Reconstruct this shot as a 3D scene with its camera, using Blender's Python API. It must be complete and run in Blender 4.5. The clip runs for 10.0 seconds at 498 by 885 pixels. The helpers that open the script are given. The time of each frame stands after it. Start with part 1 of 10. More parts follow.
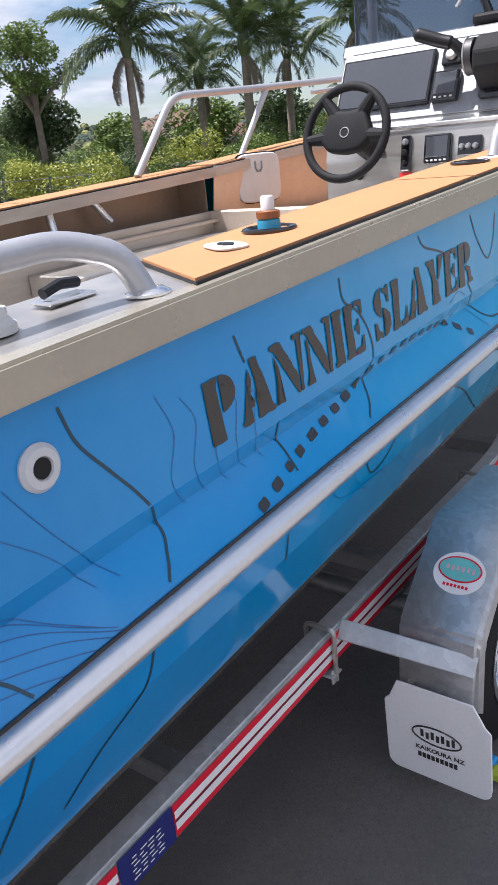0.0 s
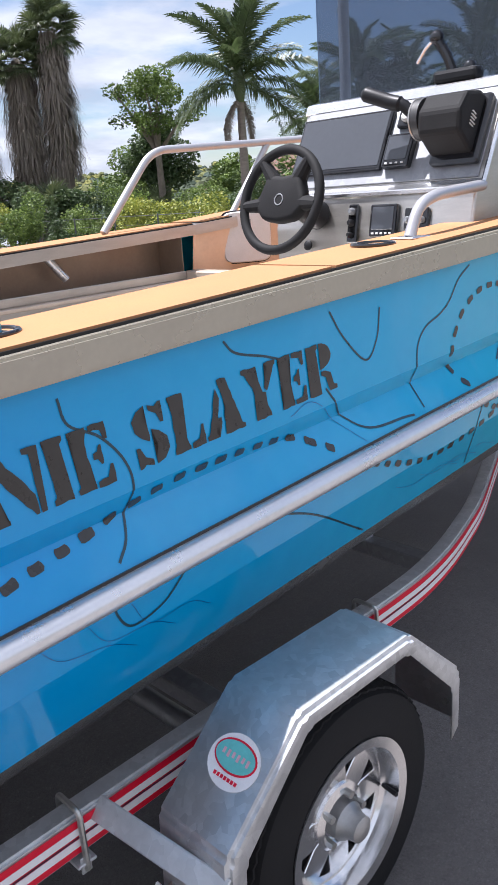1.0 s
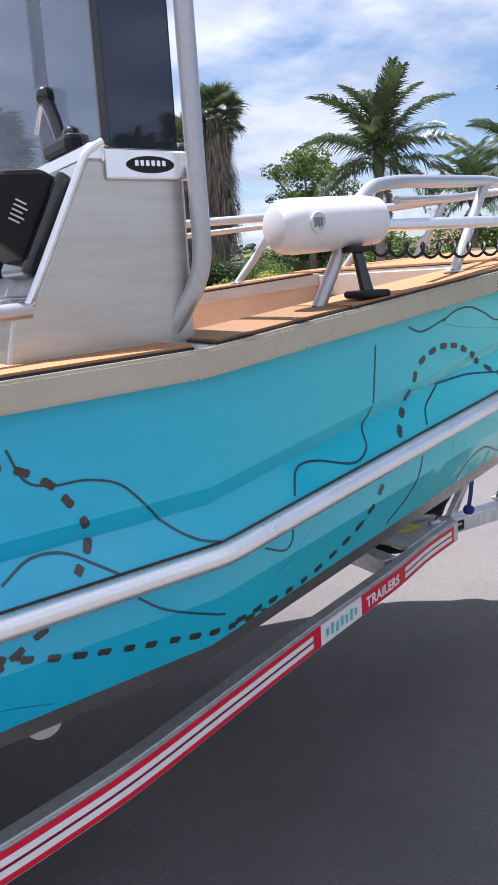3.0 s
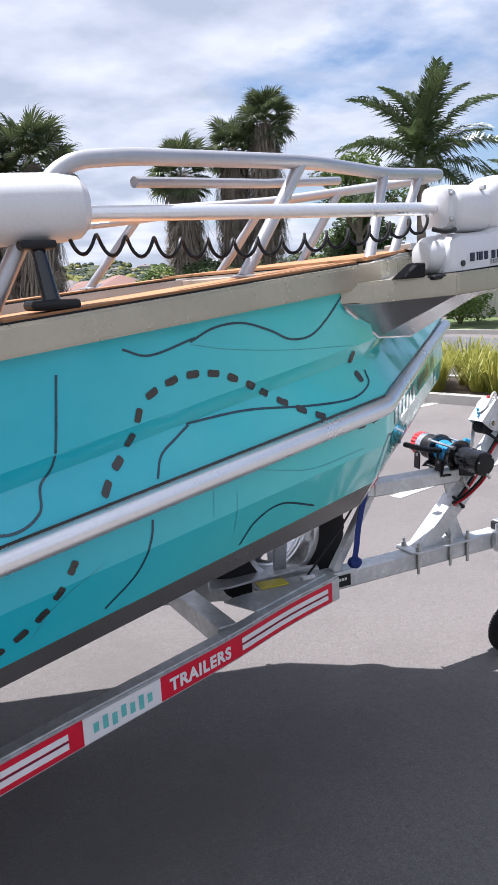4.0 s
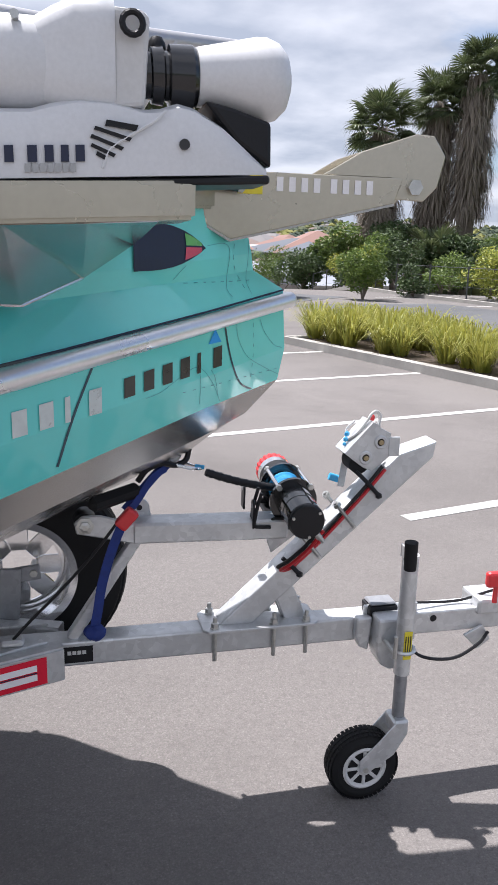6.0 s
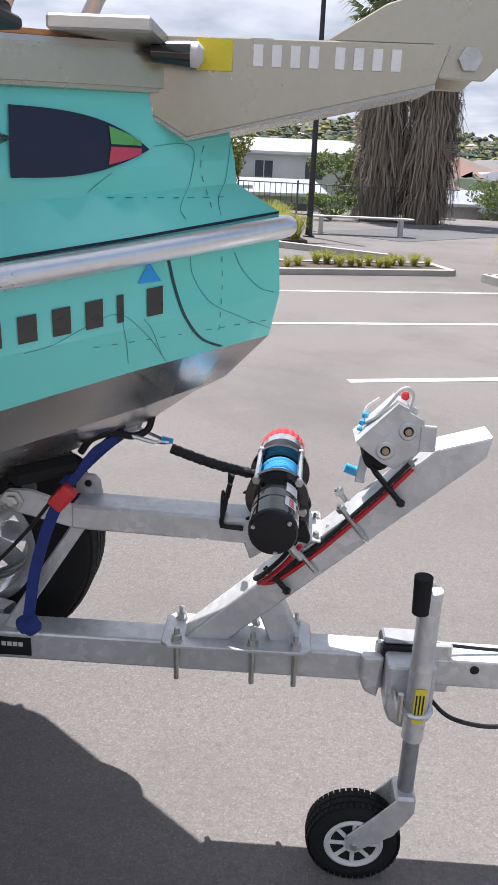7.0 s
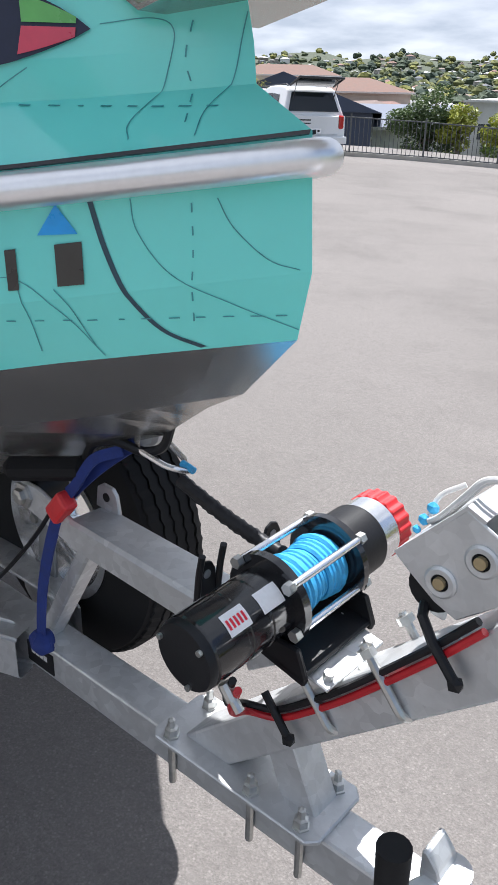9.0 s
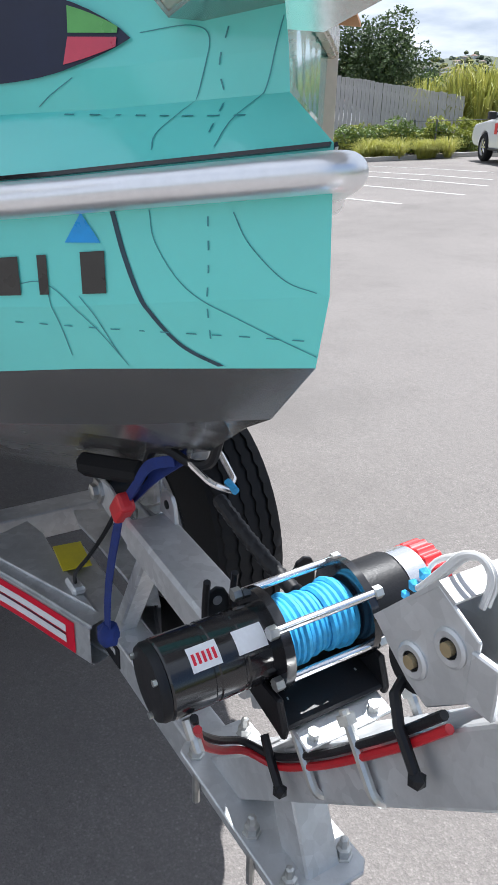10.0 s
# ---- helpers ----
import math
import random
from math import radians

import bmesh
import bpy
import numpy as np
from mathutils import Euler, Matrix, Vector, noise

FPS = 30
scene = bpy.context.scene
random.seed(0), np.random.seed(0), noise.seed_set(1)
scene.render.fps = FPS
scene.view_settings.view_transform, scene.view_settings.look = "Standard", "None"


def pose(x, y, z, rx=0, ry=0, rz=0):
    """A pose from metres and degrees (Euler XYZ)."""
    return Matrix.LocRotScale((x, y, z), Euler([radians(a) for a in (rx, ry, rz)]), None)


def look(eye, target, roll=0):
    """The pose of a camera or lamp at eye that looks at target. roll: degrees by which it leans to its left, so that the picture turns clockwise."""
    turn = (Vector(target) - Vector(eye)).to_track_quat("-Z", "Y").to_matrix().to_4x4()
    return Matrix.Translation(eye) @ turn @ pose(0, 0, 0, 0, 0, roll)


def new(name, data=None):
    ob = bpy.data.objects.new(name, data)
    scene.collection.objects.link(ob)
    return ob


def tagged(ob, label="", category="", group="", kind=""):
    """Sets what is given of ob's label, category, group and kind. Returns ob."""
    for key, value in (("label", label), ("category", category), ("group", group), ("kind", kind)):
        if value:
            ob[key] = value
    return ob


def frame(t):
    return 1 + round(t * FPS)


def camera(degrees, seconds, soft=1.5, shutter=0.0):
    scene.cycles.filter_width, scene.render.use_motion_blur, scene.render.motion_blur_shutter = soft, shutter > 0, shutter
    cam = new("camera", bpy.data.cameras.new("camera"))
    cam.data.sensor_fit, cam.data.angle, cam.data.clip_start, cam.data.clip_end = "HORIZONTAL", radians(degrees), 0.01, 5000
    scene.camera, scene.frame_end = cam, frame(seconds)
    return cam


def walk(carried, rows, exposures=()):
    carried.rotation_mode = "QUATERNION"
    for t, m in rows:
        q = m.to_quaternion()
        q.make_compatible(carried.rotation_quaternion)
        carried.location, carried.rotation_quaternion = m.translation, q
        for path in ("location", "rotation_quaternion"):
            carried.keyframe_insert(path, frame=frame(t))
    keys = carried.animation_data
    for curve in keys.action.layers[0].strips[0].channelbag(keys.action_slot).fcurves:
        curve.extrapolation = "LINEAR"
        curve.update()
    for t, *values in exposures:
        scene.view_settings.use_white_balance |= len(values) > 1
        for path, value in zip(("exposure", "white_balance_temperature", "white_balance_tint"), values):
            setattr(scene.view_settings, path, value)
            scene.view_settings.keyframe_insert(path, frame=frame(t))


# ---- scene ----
cam = camera(35.7, 10.0)
PATH = [
    (0, (-0.5, -1.82, 1.613), (0.971, -0.672, 0.891), -6.0),
    (0.5, (-0.169, -2.014, 1.623), (1.206, -0.733, 0.939), -5.2),
    (1, (0.231, -2.132, 1.64), (1.555, -0.765, 1.026), -4.2),
    (1.5, (0.653, -2.306, 1.627), (1.91, -0.838, 1.11), -4.3),
    (2, (1.072, -2.37, 1.646), (2.264, -0.841, 1.155), -3.2),
    (2.5, (1.527, -2.39, 1.648), (2.648, -0.793, 1.209), -3.5),
    (3, (2.043, -2.44, 1.649), (3.075, -0.778, 1.232), -3.5),
    (3.2, (2.225, -2.449, 1.624), (3.223, -0.765, 1.214), -3.4),
    (4.3, (3.339, -2.352, 1.598), (4.21, -0.595, 1.205), -2.5),
    (4.5, (3.525, -2.317, 1.594), (4.364, -0.545, 1.2), -2.0),
    (5, (3.91, -2.187, 1.615), (4.662, -0.377, 1.214), -0.9),
    (5.5, (4.302, -2.132, 1.598), (4.915, -0.277, 1.173), 0.5),
    (6, (4.627, -1.973, 1.541), (5.082, -0.087, 1.055), 1.6),
    (6.2, (4.732, -1.871, 1.541), (5.123, 0.017, 1.009), 1.9),
    (7.3, (5.324, -1.399, 1.501), (5.069, 0.457, 0.803), 2.5),
    (7.5, (5.369, -1.312, 1.49), (5.004, 0.521, 0.778), 2.5),
    (8, (5.488, -1.099, 1.479), (4.845, 0.642, 0.734), 2.3),
    (8.5, (5.654, -0.916, 1.483), (4.72, 0.681, 0.724), 1.5),
    (9, (5.729, -0.729, 1.452), (4.539, 0.68, 0.678), 1.4),
    (9.5, (5.763, -0.56, 1.445), (4.368, 0.642, 0.665), 1.4),
    (10, (5.849, -0.496, 1.463), (4.287, 0.482, 0.686), 1.6),
]
EXPOSURES = [(0.0, 0.9, 6080, 16), (0.8, 1.02, 6020, 16), (2.5, 1.06, 5920, 16), (5.2, 0.87, 6100, 15), (8.0, 0.90, 6220, 13), (10.0, 1.11, 6000, 10)]
walk(cam, [(t, look(eye, target, roll)) for t, eye, target, roll in PATH], EXPOSURES)

SUN = Vector((-0.2, 0.325, 1.0)).normalized()

# ---- world and sun ----
world = bpy.data.worlds.new("world")
scene.world = world
world.use_nodes = True
wn, wl = world.node_tree.nodes, world.node_tree.links
wn.clear()
sky = wn.new("ShaderNodeTexSky")
sky.sky_type, sky.sun_disc = "NISHITA", False
sky.sun_elevation = math.asin(SUN.z)
sky.sun_rotation = math.atan2(SUN.x, SUN.y)
sky.air_density, sky.dust_density, sky.ozone_density = 1.0, 0.6, 1.4
wtc = wn.new("ShaderNodeTexCoord")
wsep = wn.new("ShaderNodeSeparateXYZ")
wl.new(wtc.outputs["Generated"], wsep.inputs[0])


def wmath(op, a, b=None, clamp=False):
    n = wn.new("ShaderNodeMath")
    n.operation, n.use_clamp = op, clamp
    for k, v in enumerate((a, b)):
        if v is None:
            continue
        if isinstance(v, (int, float)):
            n.inputs[k].default_value = v
        else:
            wl.new(v, n.inputs[k])
    return n.outputs[0]


# cloud layer: the direction laid onto a flat sheet overhead
zz = wmath("ADD", wmath("MAXIMUM", wsep.outputs[2], 0.0), 0.16)
wcomb = wn.new("ShaderNodeCombineXYZ")
wl.new(wmath("DIVIDE", wsep.outputs[0], zz), wcomb.inputs[0])
wl.new(wmath("DIVIDE", wsep.outputs[1], zz), wcomb.inputs[1])
wmap = wn.new("ShaderNodeMapping")
wmap.inputs["Location"].default_value = (3.1, 1.7, 0.0)
wl.new(wcomb.outputs[0], wmap.inputs[0])
wnoise = wn.new("ShaderNodeTexNoise")
wnoise.inputs["Scale"].default_value, wnoise.inputs["Detail"].default_value = 0.95, 10.0
wnoise.inputs["Roughness"].default_value = 0.56
wl.new(wmap.outputs[0], wnoise.inputs["Vector"])
wramp = wn.new("ShaderNodeValToRGB")
wramp.color_ramp.elements[0].position, wramp.color_ramp.elements[1].position = 0.41, 0.54
wl.new(wmath("ADD", wnoise.outputs[0], wmath("MULTIPLY", wmath("SUBTRACT", 0.60, wsep.outputs[0]), 0.48)), wramp.inputs[0])
wshade = wn.new("ShaderNodeTexNoise")
wshade.inputs["Scale"].default_value, wshade.inputs["Detail"].default_value = 2.1, 7.0
wl.new(wmap.outputs[0], wshade.inputs["Vector"])
wtone = wn.new("ShaderNodeValToRGB")
wtone.color_ramp.elements[0].position, wtone.color_ramp.elements[1].position = 0.38, 0.62
wtone.color_ramp.elements[0].color = (4.4, 4.8, 5.5, 1)
wtone.color_ramp.elements[1].color = (7.4, 7.6, 8.0, 1)
wl.new(wshade.outputs[0], wtone.inputs[0])
wmix = wn.new("ShaderNodeMix")
wmix.data_type = "RGBA"
wl.new(wmath("MULTIPLY", wramp.outputs[0], 0.92), wmix.inputs["Factor"])
wl.new(sky.outputs[0], wmix.inputs["A"])
wl.new(wtone.outputs[0], wmix.inputs["B"])
wbg = wn.new("ShaderNodeBackground")
wbg.inputs["Strength"].default_value = 0.067
wl.new(wmix.outputs["Result"], wbg.inputs["Color"])
wout = wn.new("ShaderNodeOutputWorld")
wl.new(wbg.outputs[0], wout.inputs[0])

sun = new("sun", bpy.data.lights.new("sun", "SUN"))
sun.data.energy, sun.data.angle, sun.data.color = 5.0, radians(0.55), (1.0, 0.96, 0.9)
sun.matrix_world = look(SUN * 60, (0, 0, 0))


# ---- materials ----
def nodes_of(name):
    m = bpy.data.materials.new(name)
    m.use_nodes = True
    n, l = m.node_tree.nodes, m.node_tree.links
    return m, n, l, n["Principled BSDF"]


def tex(n, l, kind, vec, **inputs):
    t = n.new(kind)
    for k, v in inputs.items():
        t.inputs[k.replace("_", " ")].default_value = v
    l.new(vec, t.inputs["Vector"])
    return t


def mixed(n, l, fac, a, b, blend="MIX"):
    m = n.new("ShaderNodeMix")
    m.data_type, m.blend_type = "RGBA", blend
    for sock, v in (("Factor", fac), ("A", a), ("B", b)):
        if isinstance(v, (int, float)):
            m.inputs[sock].default_value = v
        elif isinstance(v, tuple):
            m.inputs[sock].default_value = (*v[:3], 1)
        else:
            l.new(v, m.inputs[sock])
    return m.outputs["Result"]


def ramp(n, l, src, lo, hi, c0=(0, 0, 0), c1=(1, 1, 1)):
    r = n.new("ShaderNodeValToRGB")
    r.color_ramp.elements[0].position, r.color_ramp.elements[1].position = lo, hi
    r.color_ramp.elements[0].color, r.color_ramp.elements[1].color = (*c0, 1), (*c1, 1)
    l.new(src, r.inputs[0])
    return r.outputs[0]


def bumped(n, l, bsdf, height, strength, distance=0.01):
    b = n.new("ShaderNodeBump")
    b.inputs["Strength"].default_value, b.inputs["Distance"].default_value = strength, distance
    l.new(height, b.inputs["Height"])
    l.new(b.outputs[0], bsdf.inputs["Normal"])


def mat(name, base, rough=0.5, metal=0.0, vary=0.18, scale=9.0, fine=120.0, bump=0.15, coat=0.0, spec=0.5, stretch=(1, 1, 1), rvary=0.12):
    """A plain surface: base colour with stains at one scale and grain at another."""
    m, n, l, p = nodes_of(name)
    tc = n.new("ShaderNodeTexCoord")
    mp = n.new("ShaderNodeMapping")
    mp.inputs["Scale"].default_value = stretch
    l.new(tc.outputs["Object"], mp.inputs[0])
    big = tex(n, l, "ShaderNodeTexNoise", mp.outputs[0], Scale=scale, Detail=5.0, Roughness=0.6)
    small = tex(n, l, "ShaderNodeTexNoise", mp.outputs[0], Scale=fine, Detail=3.0)
    dark = tuple(c * (1 - vary) for c in base)
    light = tuple(min(1, c * (1 + vary * 0.7)) for c in base)
    c = mixed(n, l, ramp(n, l, big.outputs[0], 0.35, 0.65), dark, light)
    c = mixed(n, l, 0.35, c, mixed(n, l, small.outputs[0], tuple(v * 0.75 for v in base), tuple(min(1, v * 1.2) for v in base)))
    l.new(c, p.inputs["Base Color"])
    r = n.new("ShaderNodeMapRange")
    r.inputs["To Min"].default_value, r.inputs["To Max"].default_value = max(0.02, rough - rvary), min(1, rough + rvary)
    l.new(big.outputs[0], r.inputs["Value"])
    l.new(r.outputs[0], p.inputs["Roughness"])
    p.inputs["Metallic"].default_value = metal
    p.inputs["Specular IOR Level"].default_value = spec
    p.inputs["Coat Weight"].default_value = coat
    p.inputs["Coat Roughness"].default_value = 0.06
    if bump:
        bumped(n, l, p, small.outputs[0], bump, 0.002)
    return m


def galvanised(name, tone, rough=0.42):
    m, n, l, p = nodes_of(name)
    tc = n.new("ShaderNodeTexCoord")
    v = tex(n, l, "ShaderNodeTexVoronoi", tc.outputs["Object"], Scale=55.0)
    s = tex(n, l, "ShaderNodeTexNoise", tc.outputs["Object"], Scale=5.0, Detail=6.0, Roughness=0.65)
    f = tex(n, l, "ShaderNodeTexNoise", tc.outputs["Object"], Scale=160.0, Detail=2.0)
    a = mixed(n, l, ramp(n, l, v.outputs["Color"], 0.1, 0.9), tuple(t * 0.84 for t in tone), tuple(t * 1.1 for t in tone))
    c = mixed(n, l, ramp(n, l, s.outputs[0], 0.35, 0.7), a, tuple(t * 0.72 for t in tone))
    l.new(c, p.inputs["Base Color"])
    p.inputs["Metallic"].default_value = 0.74
    r = n.new("ShaderNodeMapRange")
    r.inputs["To Min"].default_value, r.inputs["To Max"].default_value = rough - 0.1, rough + 0.18
    l.new(s.outputs[0], r.inputs["Value"])
    l.new(r.outputs[0], p.inputs["Roughness"])
    bumped(n, l, p, f.outputs[0], 0.12, 0.002)
    return m


def wrap_material():
    """Printed vinyl: deep blue at the stern running to pale teal at the bow, glossy."""
    m, n, l, p = nodes_of("printed_vinyl")
    tc = n.new("ShaderNodeTexCoord")
    sep = n.new("ShaderNodeSeparateXYZ")
    l.new(tc.outputs["Object"], sep.inputs[0])
    mr = n.new("ShaderNodeMapRange")
    mr.inputs["From Min"].default_value, mr.inputs["From Max"].default_value = -0.6, 5.3
    cloud = tex(n, l, "ShaderNodeTexNoise", tc.outputs["Object"], Scale=1.6, Detail=4.0)
    add = n.new("ShaderNodeMath")
    add.operation = "MULTIPLY_ADD"
    l.new(cloud.outputs[0], add.inputs[0])
    add.inputs[1].default_value = 0.7
    l.new(sep.outputs[0], add.inputs[2])
    l.new(add.outputs[0], mr.inputs["Value"])
    r = n.new("ShaderNodeValToRGB")
    e = r.color_ramp.elements
    e[0].position, e[0].color = 0.0, (0.0, 0.16, 0.54, 1)
    e[1].position, e[1].color = 1.0, (0.21, 0.83, 0.73, 1)
    for pos, col in ((0.22, (0.001, 0.31, 0.78, 1)), (0.45, (0.004, 0.42, 0.78, 1)), (0.70, (0.015, 0.48, 0.60, 1)), (0.86, (0.095, 0.65, 0.63, 1))):
        x = e.new(pos)
        x.color = col
    l.new(mr.outputs[0], r.inputs[0])
    fine = tex(n, l, "ShaderNodeTexNoise", tc.outputs["Object"], Scale=22.0, Detail=5.0)
    c = mixed(n, l, 0.12, r.outputs[0], mixed(n, l, fine.outputs[0], (0.0, 0.14, 0.24), (0.08, 0.5, 0.6)))
    l.new(c, p.inputs["Base Color"])
    p.inputs["Roughness"].default_value = 0.13
    p.inputs["Coat Weight"].default_value = 0.7
    p.inputs["Specular IOR Level"].default_value = 0.32
    p.inputs["Coat Roughness"].default_value = 0.07
    mp = n.new("ShaderNodeMapping")
    mp.inputs["Scale"].default_value = (1.0, 1.0, 0.45)
    l.new(tc.outputs["Object"], mp.inputs[0])
    waves = tex(n, l, "ShaderNodeTexNoise", mp.outputs[0], Scale=3.2, Detail=2.5)
    bumped(n, l, p, waves.outputs[0], 0.42, 0.03)
    l.new(p.inputs["Normal"].links[0].from_socket, p.inputs["Coat Normal"])
    return m


def asphalt_material(name, tone, worn=1.0):
    m, n, l, p = nodes_of(name)
    tc = n.new("ShaderNodeTexCoord")
    stones = tex(n, l, "ShaderNodeTexVoronoi", tc.outputs["Object"], Scale=210.0)
    grit = tex(n, l, "ShaderNodeTexNoise", tc.outputs["Object"], Scale=140.0, Detail=6.0, Roughness=0.75)
    patch = tex(n, l, "ShaderNodeTexNoise", tc.outputs["Object"], Scale=0.9, Detail=7.0, Roughness=0.62)
    wide = tex(n, l, "ShaderNodeTexNoise", tc.outputs["Object"], Scale=0.13, Detail=4.0)
    c = mixed(n, l, ramp(n, l, stones.outputs["Color"], 0.2, 0.95), tuple(t * 0.74 for t in tone), tuple(t * 1.28 for t in tone))
    c = mixed(n, l, ramp(n, l, grit.outputs[0], 0.36, 0.68), tuple(t * 0.62 for t in tone), c)
    c = mixed(n, l, mixed(n, l, ramp(n, l, patch.outputs[0], 0.42, 0.7), (0, 0, 0), (0.55, 0.55, 0.55)), c, tuple(t * 0.66 for t in tone))
    c = mixed(n, l, mixed(n, l, ramp(n, l, wide.outputs[0], 0.4, 0.65), (0, 0, 0), (0.4, 0.4, 0.4)), c, tuple(t * 1.15 for t in tone))
    chips = tex(n, l, "ShaderNodeTexVoronoi", tc.outputs["Object"], Scale=115.0)
    near = ramp(n, l, chips.outputs["Distance"], 0.15, 0.45, (1, 1, 1), (0, 0, 0))
    pick = ramp(n, l, chips.outputs["Color"], 0.55, 0.95)
    c = mixed(n, l, mixed(n, l, 1.0, near, pick, "MULTIPLY"), c, tuple(t * 1.25 for t in tone))
    coarse = tex(n, l, "ShaderNodeTexNoise", tc.outputs["Object"], Scale=38.0, Detail=5.0, Roughness=0.8)
    c = mixed(n, l, mixed(n, l, ramp(n, l, coarse.outputs[0], 0.50, 0.66), (0, 0, 0), (0.5, 0.5, 0.5)), c, tuple(t * 0.5 for t in tone))
    stain = tex(n, l, "ShaderNodeTexNoise", tc.outputs["Object"], Scale=0.42, Detail=9.0, Roughness=0.72, Distortion=0.15)
    c = mixed(n, l, mixed(n, l, ramp(n, l, stain.outputs[0], 0.47, 0.66), (0, 0, 0), (0.75, 0.75, 0.75)), c, tuple(t * 0.55 for t in tone))
    pores = tex(n, l, "ShaderNodeTexNoise", tc.outputs["Object"], Scale=75.0, Detail=4.0, Roughness=0.8)
    c = mixed(n, l, mixed(n, l, ramp(n, l, pores.outputs[0], 0.56, 0.72), (0, 0, 0), (0.6, 0.6, 0.6)), c, tuple(t * 0.35 for t in tone))
    l.new(c, p.inputs["Base Color"])
    p.inputs["Roughness"].default_value = 0.9
    p.inputs["Specular IOR Level"].default_value = 0.3
    h = mixed(n, l, 0.5, stones.outputs["Distance"], grit.outputs[0])
    bumped(n, l, p, h, 0.55 * worn, 0.006)
    return m


def leaf_material(name, a, b, rough=0.55, trans=0.25):
    m, n, l, p = nodes_of(name)
    geo = n.new("ShaderNodeNewGeometry")
    tc = n.new("ShaderNodeTexCoord")
    s = tex(n, l, "ShaderNodeTexNoise", tc.outputs["Object"], Scale=0.8, Detail=3.0)
    c = mixed(n, l, geo.outputs["Random Per Island"], a, b)
    c = mixed(n, l, ramp(n, l, s.outputs[0], 0.35, 0.7), c, tuple(v * 0.6 for v in a))
    l.new(c, p.inputs["Base Color"])
    p.inputs["Roughness"].default_value = rough
    p.inputs["Subsurface Weight"].default_value = 0.0
    p.inputs["Transmission Weight"].default_value = 0.0
    tr = n.new("ShaderNodeBsdfTranslucent")
    l.new(c, tr.inputs["Color"])
    mx = n.new("ShaderNodeMixShader")
    mx.inputs[0].default_value = trans
    out = n["Material Output"]
    l.new(p.outputs[0], mx.inputs[1])
    l.new(tr.outputs[0], mx.inputs[2])
    l.new(mx.outputs[0], out.inputs["Surface"])
    return m


def glass_material(name, tint, rough=0.02, mix=0.5):
    m, n, l, p = nodes_of(name)
    p.inputs["Base Color"].default_value = (*tint, 1)
    p.inputs["Roughness"].default_value = rough
    p.inputs["Transmission Weight"].default_value = mix
    p.inputs["IOR"].default_value = 1.02 if mix > 0.99 else 1.45
    tc = n.new("ShaderNodeTexCoord")
    s = tex(n, l, "ShaderNodeTexNoise", tc.outputs["Object"], Scale=4.0, Detail=2.0)
    bumped(n, l, p, s.outputs[0], 0.012, 0.01)
    return m


